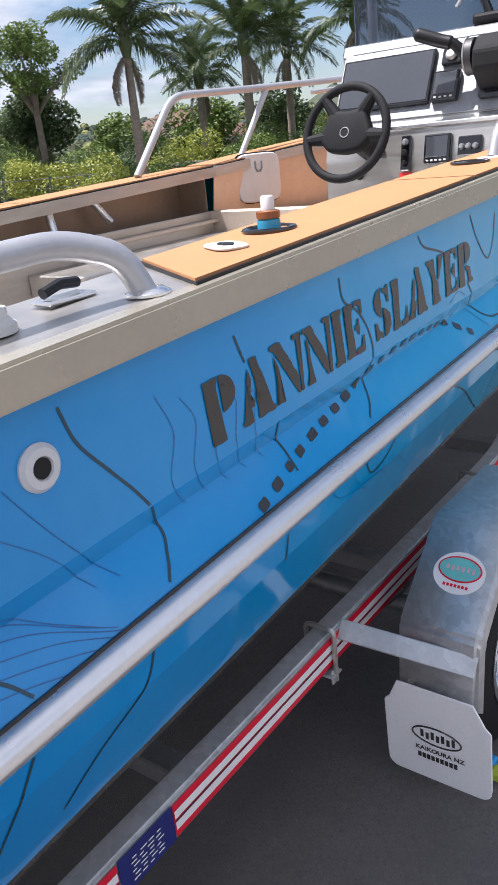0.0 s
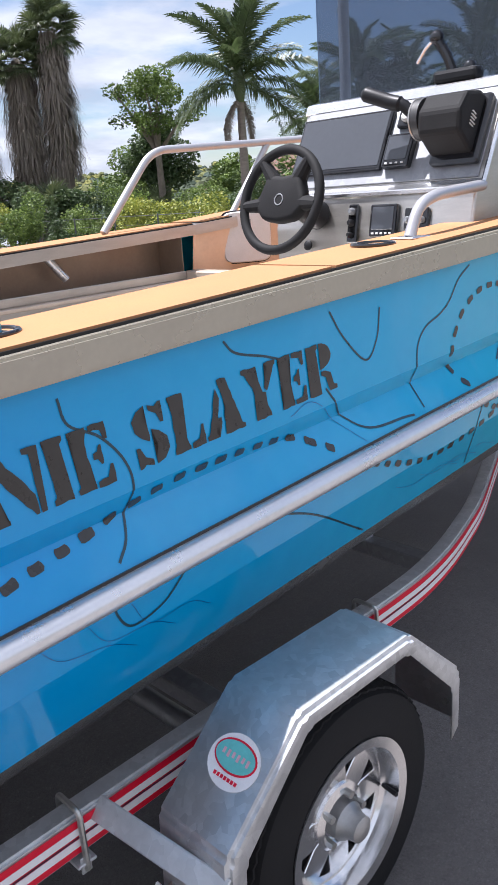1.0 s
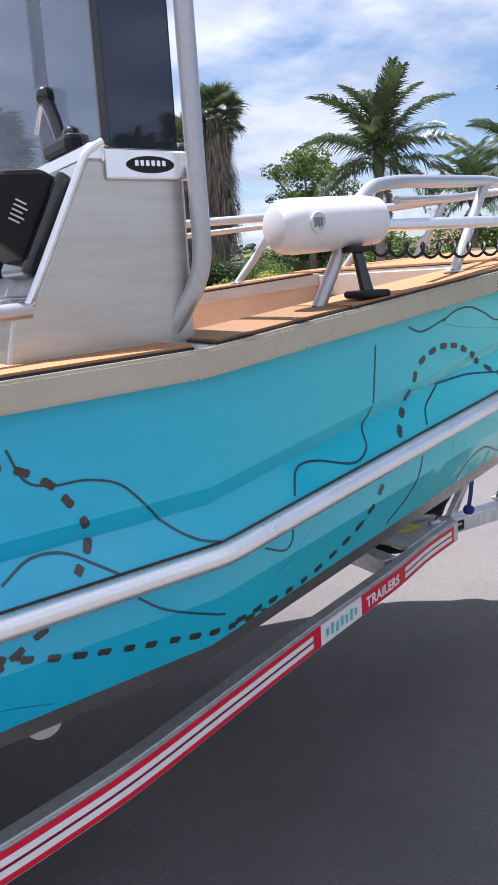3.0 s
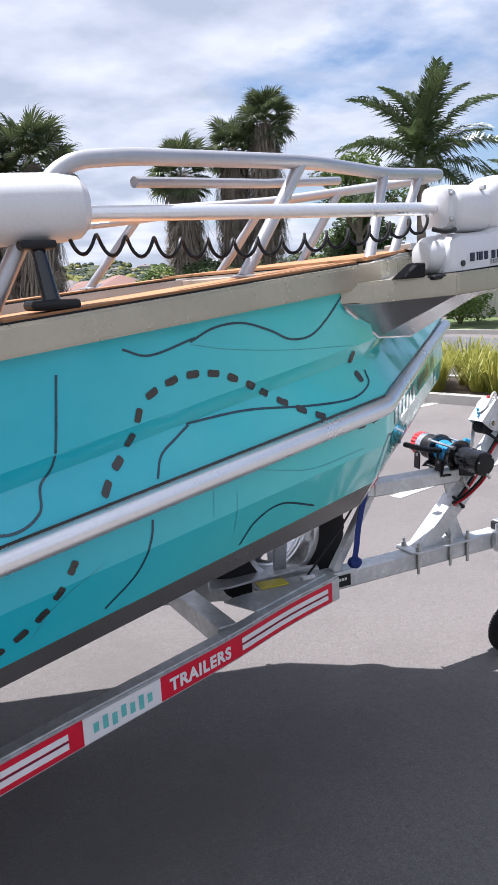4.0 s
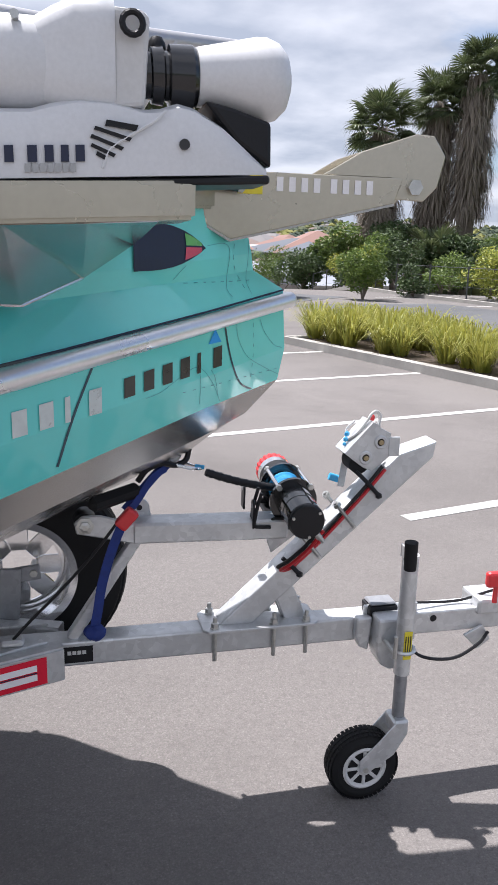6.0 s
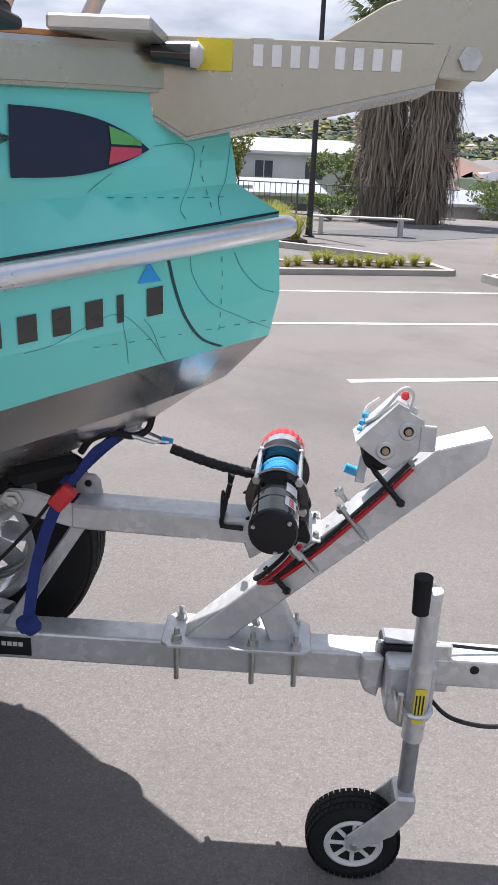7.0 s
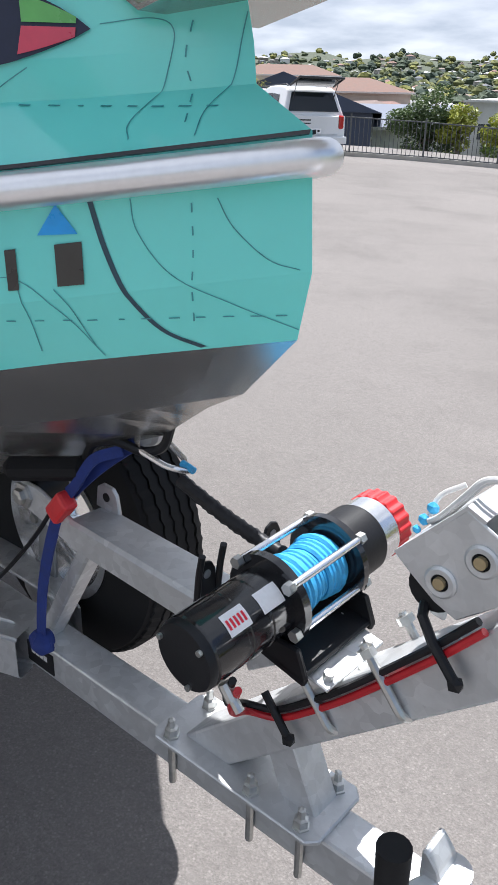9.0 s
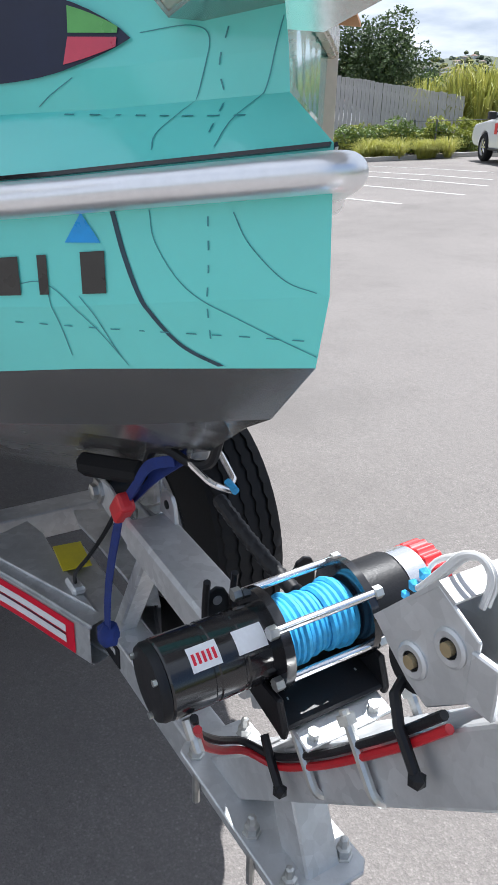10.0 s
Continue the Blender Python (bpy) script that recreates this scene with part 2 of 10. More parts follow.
M = dict(
    wrap=wrap_material(),
    galv=galvanised("galvanised_steel", (0.72, 0.73, 0.74), 0.46),
    galv_dark=galvanised("weathered_galvanised_steel", (0.36, 0.37, 0.39), 0.5),
    alloy=mat("bare_aluminium", (0.56, 0.535, 0.50), 0.34, 0.85, 0.12, 6, 90, 0.06, stretch=(1, 1, 6)),
    alloy_bright=mat("polished_aluminium", (0.82, 0.82, 0.83), 0.22, 0.95, 0.06, 5, 90, 0.03),
    white_tube=mat("satin_silver_tube", (0.86, 0.86, 0.88), 0.30, 0.75, 0.06, 7, 90, 0.02, coat=0.2),
    rail=mat("satin_white_rail", (0.47, 0.47, 0.49), 0.36, 0.55, 0.06, 7, 90, 0.02, coat=0.1),
    bottom=mat("unpainted_bottom_plate", (0.43, 0.42, 0.405), 0.24, 0.85, 0.2, 3, 60, 0.05),
    coaming=mat("satin_greige_coaming", (0.50, 0.46, 0.375), 0.27, 0.6, 0.08, 4, 80, 0.04),
    liner=mat("brushed_liner_panel", (0.60, 0.50, 0.41), 0.42, 0.45, 0.14, 5, 70, 0.05),
    # pocket copy of the liner: shade and tan deck reflection put into the colour
    liner_shaded=mat("shade_painted_liner", (0.30, 0.225, 0.17), 0.42, 0.5, 0.2, 4, 70, 0.05),
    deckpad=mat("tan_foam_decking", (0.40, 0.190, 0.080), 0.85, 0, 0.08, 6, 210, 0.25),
    # darker copy of the tan foam, on a single starboard pad
    deckpad_dark=mat("darker_foam_decking", (0.24, 0.125, 0.058), 0.85, 0, 0.12, 6, 210, 0.25),
    rubber=mat("black_rubber", (0.014, 0.014, 0.015), 0.72, 0, 0.25, 14, 150, 0.2, spec=0.22),
    black=mat("black_plastic", (0.012, 0.012, 0.014), 0.45, 0, 0.2, 20, 260, 0.15, spec=0.3),
    gloss_black=mat("gloss_black_plastic", (0.012, 0.012, 0.014), 0.16, 0, 0.15, 10, 200, 0.02, coat=0.4),
    screen=mat("dark_display_glass", (0.055, 0.06, 0.07), 0.12, 0, 0.06, 3, 60, 0.0, coat=0.5),
    white=mat("white_moulded_plastic", (0.68, 0.68, 0.69), 0.34, 0, 0.05, 6, 160, 0.05, coat=0.15),
    offwhite=mat("off_white_plastic", (0.62, 0.61, 0.60), 0.45, 0, 0.08, 9, 160, 0.08),
    red=mat("red_reflective_tape", (0.74, 0.006, 0.035), 0.4, 0, 0.1, 20, 200, 0.05),
    white_tape=mat("white_reflective_tape", (0.88, 0.85, 0.85), 0.4, 0, 0.06, 20, 200, 0.05),
    navy=mat("navy_print", (0.013, 0.018, 0.05), 0.4, 0, 0.15, 20, 200, 0.03),
    print_dark=mat("dark_worn_print", (0.035, 0.033, 0.03), 0.3, 0, 0.3, 30, 90, 0.0, coat=0.4),
    print_line=mat("dark_teal_print", (0.008, 0.055, 0.085), 0.3, 0, 0.2, 30, 90, 0.0, coat=0.4),
    print_faint=mat("mid_teal_print", (0.045, 0.30, 0.32), 0.3, 0, 0.2, 30, 90, 0.0, coat=0.4),
    print_blue_faint=mat("deep_blue_print", (0.0, 0.12, 0.36), 0.3, 0, 0.2, 30, 90, 0.0, coat=0.4),
    print_silver=mat("silver_print", (0.62, 0.68, 0.68), 0.3, 0.2, 0.1, 30, 90, 0.0, coat=0.4),
    print_blue=mat("bright_blue_print", (0.01, 0.36, 0.88), 0.3, 0, 0.1, 30, 90, 0.0, coat=0.4),
    print_green=mat("green_print", (0.13, 0.46, 0.10), 0.3, 0, 0.1, 30, 90, 0.0, coat=0.4),
    print_red=mat("crimson_print", (0.66, 0.05, 0.10), 0.3, 0, 0.1, 30, 90, 0.0, coat=0.4),
    label_blue=mat("deep_blue_label", (0.012, 0.02, 0.16), 0.4, 0, 0.1, 20, 200, 0.03),
    yellow=mat("yellow_label", (0.72, 0.60, 0.03), 0.4, 0, 0.1, 20, 200, 0.03),
    aqua=mat("aqua_label", (0.16, 0.56, 0.54), 0.4, 0, 0.12, 40, 200, 0.03),
    pink=mat("pink_label", (0.72, 0.42, 0.48), 0.4, 0, 0.1, 40, 200, 0.03),
    rope=mat("blue_synthetic_rope", (0.05, 0.36, 0.66), 0.6, 0, 0.3, 60, 300, 0.4),
    strap=mat("blue_webbing", (0.014, 0.034, 0.19), 0.75, 0, 0.25, 40, 300, 0.3),
    redcap=mat("red_moulded_plastic", (0.66, 0.035, 0.04), 0.4, 0, 0.1, 20, 200, 0.05),
    red_cable=mat("red_cable", (0.5, 0.012, 0.02), 0.4, 0, 0.15, 30, 200, 0.05),
    bolt_tan=mat("passivated_bolt", (0.42, 0.33, 0.19), 0.45, 0.5, 0.2, 30, 120, 0.08),
    seat_grey=mat("grey_seat_vinyl", (0.17, 0.17, 0.18), 0.5, 0, 0.12, 8, 160, 0.1),
    zinc=mat("zinc_hardware", (0.55, 0.55, 0.53), 0.38, 0.9, 0.2, 30, 120, 0.08),
    rim=mat("polished_galvanised_rim", (0.86, 0.86, 0.87), 0.17, 0.95, 0.08, 14, 120, 0.06),
    hub=mat("cast_hub", (0.42, 0.42, 0.42), 0.45, 0.8, 0.2, 20, 140, 0.1),
    flap=mat("white_mudflap_rubber", (0.94, 0.94, 0.95), 0.5, 0, 0.04, 8, 120, 0.05),
    asphalt=asphalt_material("pale_worn_asphalt", (0.202, 0.186, 0.177)),
    road=asphalt_material("grey_road_asphalt", (0.135, 0.138, 0.145), 0.7),
    concrete=mat("kerb_concrete", (0.36, 0.345, 0.32), 0.85, 0, 0.2, 2.5, 60, 0.3),
    paint=mat("worn_road_paint", (0.52, 0.51, 0.49), 0.75, 0, 0.16, 7, 90, 0.2),
    soil=mat("dark_mulch", (0.07, 0.05, 0.035), 0.95, 0, 0.4, 12, 60, 0.4),
    lawn=mat("lawn", (0.085, 0.12, 0.035), 0.9, 0, 0.35, 1.5, 30, 0.4),
    bark=mat("palm_bark", (0.24, 0.20, 0.165), 0.9, 0, 0.3, 3, 30, 0.5, stretch=(1, 1, 4)),
    bark_tree=mat("grey_bark", (0.20, 0.165, 0.13), 0.9, 0, 0.3, 4, 40, 0.5),
    skirt=leaf_material("dead_palm_skirt", (0.40, 0.34, 0.28), (0.17, 0.135, 0.105), 0.8, 0.2),
    frond=leaf_material("palm_frond", (0.07, 0.11, 0.04), (0.16, 0.195, 0.085), 0.38),
    fan=leaf_material("fan_palm_leaf", (0.08, 0.11, 0.045), (0.17, 0.195, 0.09), 0.4),
    leaf=leaf_material("broad_leaf", (0.09, 0.15, 0.03), (0.22, 0.30, 0.06)),
    leaf_dark=leaf_material("dark_leaf", (0.05, 0.09, 0.03), (0.12, 0.17, 0.06)),
    leaf_gold=leaf_material("yellow_green_leaf", (0.22, 0.27, 0.04), (0.42, 0.42, 0.07)),
    leaf_olive=leaf_material("olive_gold_leaf", (0.15, 0.17, 0.03), (0.30, 0.30, 0.06)),
    tussock=leaf_material("tussock_blade", (0.44, 0.41, 0.08), (0.26, 0.31, 0.06), 0.6, 0.4),
    reed=leaf_material("tall_reed_blade", (0.48, 0.46, 0.10), (0.28, 0.33, 0.08), 0.6, 0.4),
    fence_wood=mat("grey_weathered_timber", (0.44, 0.42, 0.41), 0.85, 0, 0.25, 3, 40, 0.3, stretch=(8, 8, 1)),
    fence_metal=mat("dark_grey_fence_paint", (0.10, 0.105, 0.11), 0.5, 0.3, 0.15, 6, 80, 0.05),
    pole=mat("black_pole_paint", (0.03, 0.03, 0.033), 0.45, 0.2, 0.15, 5, 60, 0.05),
    house_wall=mat("pale_weatherboard", (0.52, 0.51, 0.49), 0.8, 0, 0.1, 1.5, 30, 0.15),
    house_cream=mat("cream_plaster", (0.40, 0.36, 0.31), 0.85, 0, 0.12, 1.0, 30, 0.15),
    roof_brown=mat("brown_tile_roof", (0.13, 0.066, 0.048), 0.8, 0, 0.25, 2.0, 25, 0.4),
    roof_grey=mat("grey_metal_roof", (0.27, 0.29, 0.33), 0.6, 0.1, 0.1, 1.0, 20, 0.1),
    roof_blue=mat("navy_metal_roof", (0.045, 0.06, 0.10), 0.5, 0.2, 0.15, 1.0, 20, 0.1),
    pane=mat("dark_window_pane", (0.05, 0.06, 0.07), 0.08, 0, 0.1, 2, 30, 0.0, coat=0.5),
    car_paint=mat("white_car_paint", (0.78, 0.78, 0.79), 0.2, 0, 0.03, 2, 60, 0.0, coat=0.8),
    car_dark=mat("dark_car_trim", (0.03, 0.03, 0.032), 0.5, 0, 0.2, 6, 90, 0.05),
    tail_lamp=mat("red_tail_lamp", (0.45, 0.02, 0.02), 0.15, 0, 0.1, 8, 60, 0.0, coat=0.5),
    far_green=mat("distant_trees", (0.050, 0.062, 0.036), 0.95, 0, 0.45, 0.05, 0.6, 0.0),
    windscreen=glass_material("smoke_windscreen", (0.20, 0.235, 0.29), 0.02, 0.87),
    side_glass=glass_material("dark_side_pane", (0.07, 0.08, 0.105), 0.02, 0.8),
    cargo=glass_material("tinted_car_glass", (0.02, 0.025, 0.03), 0.04, 0.1),
    bottle_blue=mat("blue_bottle_label", (0.05, 0.35, 0.55), 0.35, 0, 0.1, 20, 200, 0.0),
    bottle_brown=mat("brown_bottle", (0.26, 0.09, 0.03), 0.25, 0, 0.1, 20, 200, 0.0),
    flag=mat("lime_marker", (0.5, 0.62, 0.06), 0.5, 0, 0.1, 20, 200, 0.05),
)
for key in ("windscreen", "side_glass"):
    M[key].node_tree.nodes["Principled BSDF"].inputs["IOR"].default_value = 1.12


# ---- mesh helpers ----
def thing(name, label, category, at=(0, 0, 0), group="", kind=""):
    ob = new(name)
    ob.empty_display_size = 0.1
    ob.matrix_basis = Matrix.Translation(at)
    return tagged(ob, label, category, group, kind)


def part(name, bm, material, parent=None, label="", smooth=False):
    """Links a bmesh, in world coordinates, as one mesh object under a thing or a part."""
    me = bpy.data.meshes.new(name)
    bm.normal_update()
    if smooth:
        for f in bm.faces:
            f.smooth = True
        for e in bm.edges:
            if len(e.link_faces) == 2 and e.calc_face_angle(0) > 0.6:
                e.smooth = False
    bm.to_mesh(me)
    bm.free()
    me.materials.append(material)
    ob = new(name, me)
    if parent is not None:
        ob.parent = parent
        if parent.data is None:
            ob.matrix_parent_inverse = parent.matrix_basis.inverted()
    if label:
        tagged(ob, label)
    return ob


def solo(name, bm, material, label, category, group="", kind="", smooth=False):
    return tagged(part(name, bm, material, None, "", smooth), label, category, group, kind)


def B():
    return bmesh.new()


def join(bm, other, m=None):
    if m is not None:
        bmesh.ops.transform(other, matrix=m, verts=other.verts)
    me = bpy.data.meshes.new("t")
    other.to_mesh(me)
    other.free()
    bm.from_mesh(me)
    bpy.data.meshes.remove(me)
    return bm


def box(bm, lo, hi, bevel=0.0, m=None, seg=1):
    t = bmesh.new()
    bmesh.ops.create_cube(t, size=1.0)
    c = [(a + b) / 2 for a, b in zip(lo, hi)]
    s = [abs(b - a) for a, b in zip(lo, hi)]
    bmesh.ops.transform(t, matrix=Matrix.Translation(c) @ Matrix.Diagonal((*s, 1)), verts=t.verts)
    if bevel:
        bmesh.ops.bevel(t, geom=list(t.edges), offset=min(bevel, min(s) * 0.45), segments=seg, affect="EDGES", profile=0.5)
    return join(bm, t, m)


def frame_of(a, b, up=(0, 0, 1)):
    """A matrix at a whose z runs to b, and whose y lies near up."""
    a, b = Vector(a), Vector(b)
    z = (b - a).normalized()
    u = Vector(up)
    if abs(z.dot(u.normalized())) > 0.98:
        u = Vector((1, 0, 0))
    x = u.cross(z).normalized()
    y = z.cross(x)
    m = Matrix((x, y, z)).transposed().to_4x4()
    m.translation = a
    return m


def beam(bm, a, b, w, h, bevel=0.004, up=(0, 0, 1)):
    n = (Vector(b) - Vector(a)).length
    return box(bm, (-w / 2, -h / 2, 0), (w / 2, h / 2, n), bevel, frame_of(a, b, up))


def rod(bm, a, b, r, r2=None, seg=14, cap=True):
    r2 = r if r2 is None else r2
    m, n = frame_of(a, b), (Vector(b) - Vector(a)).length
    rings = []
    for z, q in ((0, r), (n, r2)):
        rings.append([bm.verts.new(m @ Vector((q * math.cos(2 * math.pi * k / seg), q * math.sin(2 * math.pi * k / seg), z))) for k in range(seg)])
    for k in range(seg):
        bm.faces.new((rings[0][k], rings[0][(k + 1) % seg], rings[1][(k + 1) % seg], rings[1][k]))
    if cap:
        bm.faces.new(rings[0][::-1])
        bm.faces.new(rings[1])
    return bm


def tube(bm, pts, r, seg=10, closed=False, radii=None):
    """A round tube swept along points."""
    pts = [Vector(p) for p in pts]
    n = len(pts)
    rings, normal = [], None
    for i, p in enumerate(pts):
        a = pts[i - 1] if (i or closed) else p
        b = pts[(i + 1) % n] if (i < n - 1 or closed) else p
        t = (b - a).normalized()
        if normal is None:
            normal = t.orthogonal().normalized()
        normal = (normal - t * normal.dot(t)).normalized()
        side = t.cross(normal)
        q = radii[i] if radii else r
        rings.append([bm.verts.new(p + (normal * math.cos(2 * math.pi * k / seg) + side * math.sin(2 * math.pi * k / seg)) * q) for k in range(seg)])
    for i in range(n if closed else n - 1):
        u, v = rings[i], rings[(i + 1) % n]
        for k in range(seg):
            bm.faces.new((u[k], u[(k + 1) % seg], v[(k + 1) % seg], v[k]))
    if not closed:
        bm.faces.new(rings[0][::-1])
        bm.faces.new(rings[-1])
    return bm


def smooth_path(pts, steps=8):
    """A Catmull-Rom line through points of two or three numbers."""
    p = [Vector(q) for q in pts]
    p = [p[0] * 2 - p[1], *p, p[-1] * 2 - p[-2]]
    out = []
    for i in range(1, len(p) - 2):
        for s in range(steps):
            t = s / steps
            out.append(0.5 * (2 * p[i] + (p[i + 1] - p[i - 1]) * t + (2 * p[i - 1] - 5 * p[i] + 4 * p[i + 1] - p[i + 2]) * t * t + (3 * p[i] - p[i - 1] - 3 * p[i + 1] + p[i + 2]) * t ** 3))
    out.append(p[-2])
    return out


def rounded(pts, r=0.05, steps=6):
    """A line with its inner corners rounded."""
    pts = [Vector(p) for p in pts]
    out = [pts[0]]
    for a, b, c in zip(pts, pts[1:], pts[2:]):
        d = min(r, (a - b).length * 0.45, (c - b).length * 0.45)
        p, q = b + (a - b).normalized() * d, b + (c - b).normalized() * d
        out += [p * (1 - t) ** 2 + b * 2 * t * (1 - t) + q * t * t for t in (k / steps for k in range(steps + 1))]
    return [*out, pts[-1]]


def lathe(bm, prof, m, seg=24, cap=True):
    """A profile of (radius, height) turned about the z of m."""
    rings = []
    for r, z in prof:
        rings.append([bm.verts.new(m @ Vector((r * math.cos(2 * math.pi * k / seg), r * math.sin(2 * math.pi * k / seg), z))) for k in range(seg)])
    for u, v in zip(rings, rings[1:]):
        for k in range(seg):
            bm.faces.new((u[k], u[(k + 1) % seg], v[(k + 1) % seg], v[k]))
    if cap:
        bm.faces.new(rings[0][::-1])
        bm.faces.new(rings[-1])
    return bm


def prism(bm, poly, a, b, m=None, bevel=0.0, seg=1):
    """A polygon in x, y raised from z = a to z = b, then laid out by m."""
    t = bmesh.new()
    low = [t.verts.new((x, y, a)) for x, y in poly]
    top = [t.verts.new((x, y, b)) for x, y in poly]
    t.faces.new(low[::-1])
    t.faces.new(top)
    for k in range(len(poly)):
        t.faces.new((low[k], low[(k + 1) % len(poly)], top[(k + 1) % len(poly)], top[k]))
    bmesh.ops.recalc_face_normals(t, faces=t.faces)
    if bevel:
        bmesh.ops.bevel(t, geom=list(t.edges), offset=bevel, segments=seg, affect="EDGES", profile=0.5)
    return join(bm, t, m)


XZ = Matrix(((1, 0, 0, 0), (0, 0, -1, 0), (0, 1, 0, 0), (0, 0, 0, 1)))  # a drawing in x, z; its depth runs to -y


def side_prism(bm, poly, y0, y1, bevel=0.0, seg=1):
    """A polygon in x, z between two values of y."""
    return prism(bm, poly, -y0, -y1, XZ, bevel, seg)


def loft(bm, rows, mirror=None):
    """Quads between rows of equally many points."""
    vs = [[bm.verts.new(p) for p in row] for row in rows]
    for u, v in zip(vs, vs[1:]):
        for k in range(len(u) - 1):
            bm.faces.new((u[k], u[k + 1], v[k + 1], v[k]))
    return bm


def thick(ob, t, offset=-1):
    s = ob.modifiers.new("thickness", "SOLIDIFY")
    s.thickness, s.offset = t, offset
    return ob


# ---- ground ----
SKYLINE = [(30, 2.0), (60, 1.7), (72, 1.7), (84, 3.0), (92, 3.3), (104, 3.3), (113, 3.6), (122, 3.75), (133, 3.7), (154, 2.7)]


def skyline(a):
    if a <= SKYLINE[0][0] or a >= SKYLINE[-1][0]:
        return 2.6
    for (a0, e0), (a1, e1) in zip(SKYLINE, SKYLINE[1:]):
        if a <= a1:
            return e0 + (e1 - e0) * (a - a0) / (a1 - a0)


def rise(x, y):
    """Height of the land: level round the trailer, a faint rise to the north-west, a drop beyond the railing, then hills."""
    d = math.hypot(x - 5.0, y + 1.0)
    a = math.degrees(math.atan2(y + 1.0, x - 5.0))
    w = max(0.0, 1 - abs(a - 125) / 25)
    z = 0.021 * w * w * (3 - 2 * w) * min(30.0, max(0.0, d - 2.0))
    if d > 34:
        f = min(1.0, (d - 34) / 18)
        z = z * (1 - f) + f * -2.2
    if d > 100:
        z -= 2.0 * min(1.0, (d - 100) / 200)
    if d > 300:
        top = 1600 * math.tan(radians(skyline(a if a > -90 else a + 360))) + 1.5
        bump = 9 * math.sin(a * 0.9) + 6 * math.sin(a * 2.3 + 1) + 3 * math.sin(a * 5.1)
        f = min(1.0, (d - 300) / 1300)
        z += (top + 9.0 + bump * 0.55 * f) * f ** 1.25
    return z


def ground_sheet():
    bm = B()
    radii = [0, 2, 4, 6, 8, 10, 13, 16, 20, 25, 31, 38, 46, 60, 80, 100, 140, 200, 300, 420, 560, 720, 900, 1100, 1350, 1600, 2000, 4500]
    seg = 180
    rows = []
    for r in radii:
        rows.append([(5 + r * math.cos(2 * math.pi * k / seg), -1 + r * math.sin(2 * math.pi * k / seg)) for k in range(seg + 1)])
    loft(bm, [[(x, y, rise(x, y)) for x, y in row] for row in rows])
    bmesh.ops.remove_doubles(bm, verts=bm.verts, dist=0.0005)
    bmesh.ops.recalc_face_normals(bm, faces=bm.faces)
    ob = part("ground", bm, M["asphalt"], None, smooth=True)
    ob.data.materials.append(M["far_green"])
    for f in ob.data.polygons:
        c = f.center
        if math.hypot(c.x - 5, c.y + 1) > 62:
            f.material_index = 1
    if ob.data.polygons[0].normal.z < 0:
        ob.data.flip_normals()
    return tagged(ob, "pale worn asphalt car park running out to green suburban hills", "ground", kind="structure")


ground_sheet()


def strip(bm, a, b, w, z0, z1):
    """A flat bar lying on the ground from a to b."""
    a, b = Vector(a), Vector(b)
    d = (b - a).normalized()
    s = Vector((-d.y, d.x, 0)) * w / 2
    n = max(1, int((b - a).length / 1.5))
    top, low = [], []
    for k in range(n + 1):
        p = a.lerp(b, k / n)
        g = rise(p.x, p.y)
        for side in (-1, 1):
            q = p + s * side
            top.append(bm.verts.new((q.x, q.y, g + z1)))
            low.append(bm.verts.new((q.x, q.y, g + z0)))
    for k in range(n):
        i = 2 * k
        bm.faces.new((top[i], top[i + 2], top[i + 3], top[i + 1]))
        bm.faces.new((top[i], low[i], low[i + 2], top[i + 2]))
        bm.faces.new((top[i + 1], top[i + 3], low[i + 3], low[i + 1]))
    bm.faces.new((top[0], top[1], low[1], low[0]))
    bm.faces.new((top[-1], top[-2], low[-2], low[-1]))
    bmesh.ops.recalc_face_normals(bm, faces=bm.faces)
    return bm


def bay_line(a, b, w=0.1):
    solo("parking_line", strip(B(), a, b, w, -0.01, 0.004), M["paint"], "worn white painted parking bay line on asphalt", "road marking", "parking bay lines", "structure")


for a, b in (((6.58, 2.07, 0), (11.2, 3.2, 0)), ((5.74, 4.27, 0), (10.2, 5.37, 0)), ((4.86, 6.42, 0), (9.55, 7.5, 0)), ((4.1, 8.52, 0), (8.7, 9.62, 0)), ((7.3, -0.2, 0), (11.9, 1.0, 0)), ((7.9, -2.6, 0), (12.5, -1.4, 0)),
             ((0.64, 20.02, 0), (3.05, 19.91, 0)), ((1.03, 17.55, 0), (4.33, 17.1, 0)),
             ((-11.49, 13.5, 0), (-6.56, 13.34, 0)), ((-10.3, 12.44, 0), (-5.57, 12.16, 0)), ((-8.26, 10.7, 0), (-4.63, 10.53, 0)), ((-6.2, 8.75, 0), (-4.34, 8.75, 0)), ((-12.81, 14.95, 0), (-7.99, 14.93, 0))):
    bay_line(a, b)


def kerb(a, b, w=0.16, h=0.12, label="pale concrete kerb edging a planted strip"):
    solo("kerb", strip(B(), a, b, w, -0.05, h), M["concrete"], label, "kerb", "kerbs", "structure")


def bed(a, b, w, z, label, key="soil"):
    solo("planting_bed", strip(B(), a, b, w, -0.02, z), M[key], label, "planting bed", "", "structure")


# long tussock strip between the bays and the road
K0, K1, K2 = Vector((12.2, -3.0, 0)), Vector((9.62, 6.2, 0)), Vector((8.3, 10.7, 0))
for a, b in ((K0, K1), (K1, K2)):
    kerb(a, b)
    side = Vector(((b - a).y, -(b - a).x, 0)).normalized()
    kerb(a + side * 1.7, b + side * 1.7)
    bed(a + side * 0.85, b + side * 0.85, 1.5, 0.09, "dark mulch bed behind the kerb")
kerb(K2, K2 + Vector((1.7, 0.25, 0)))
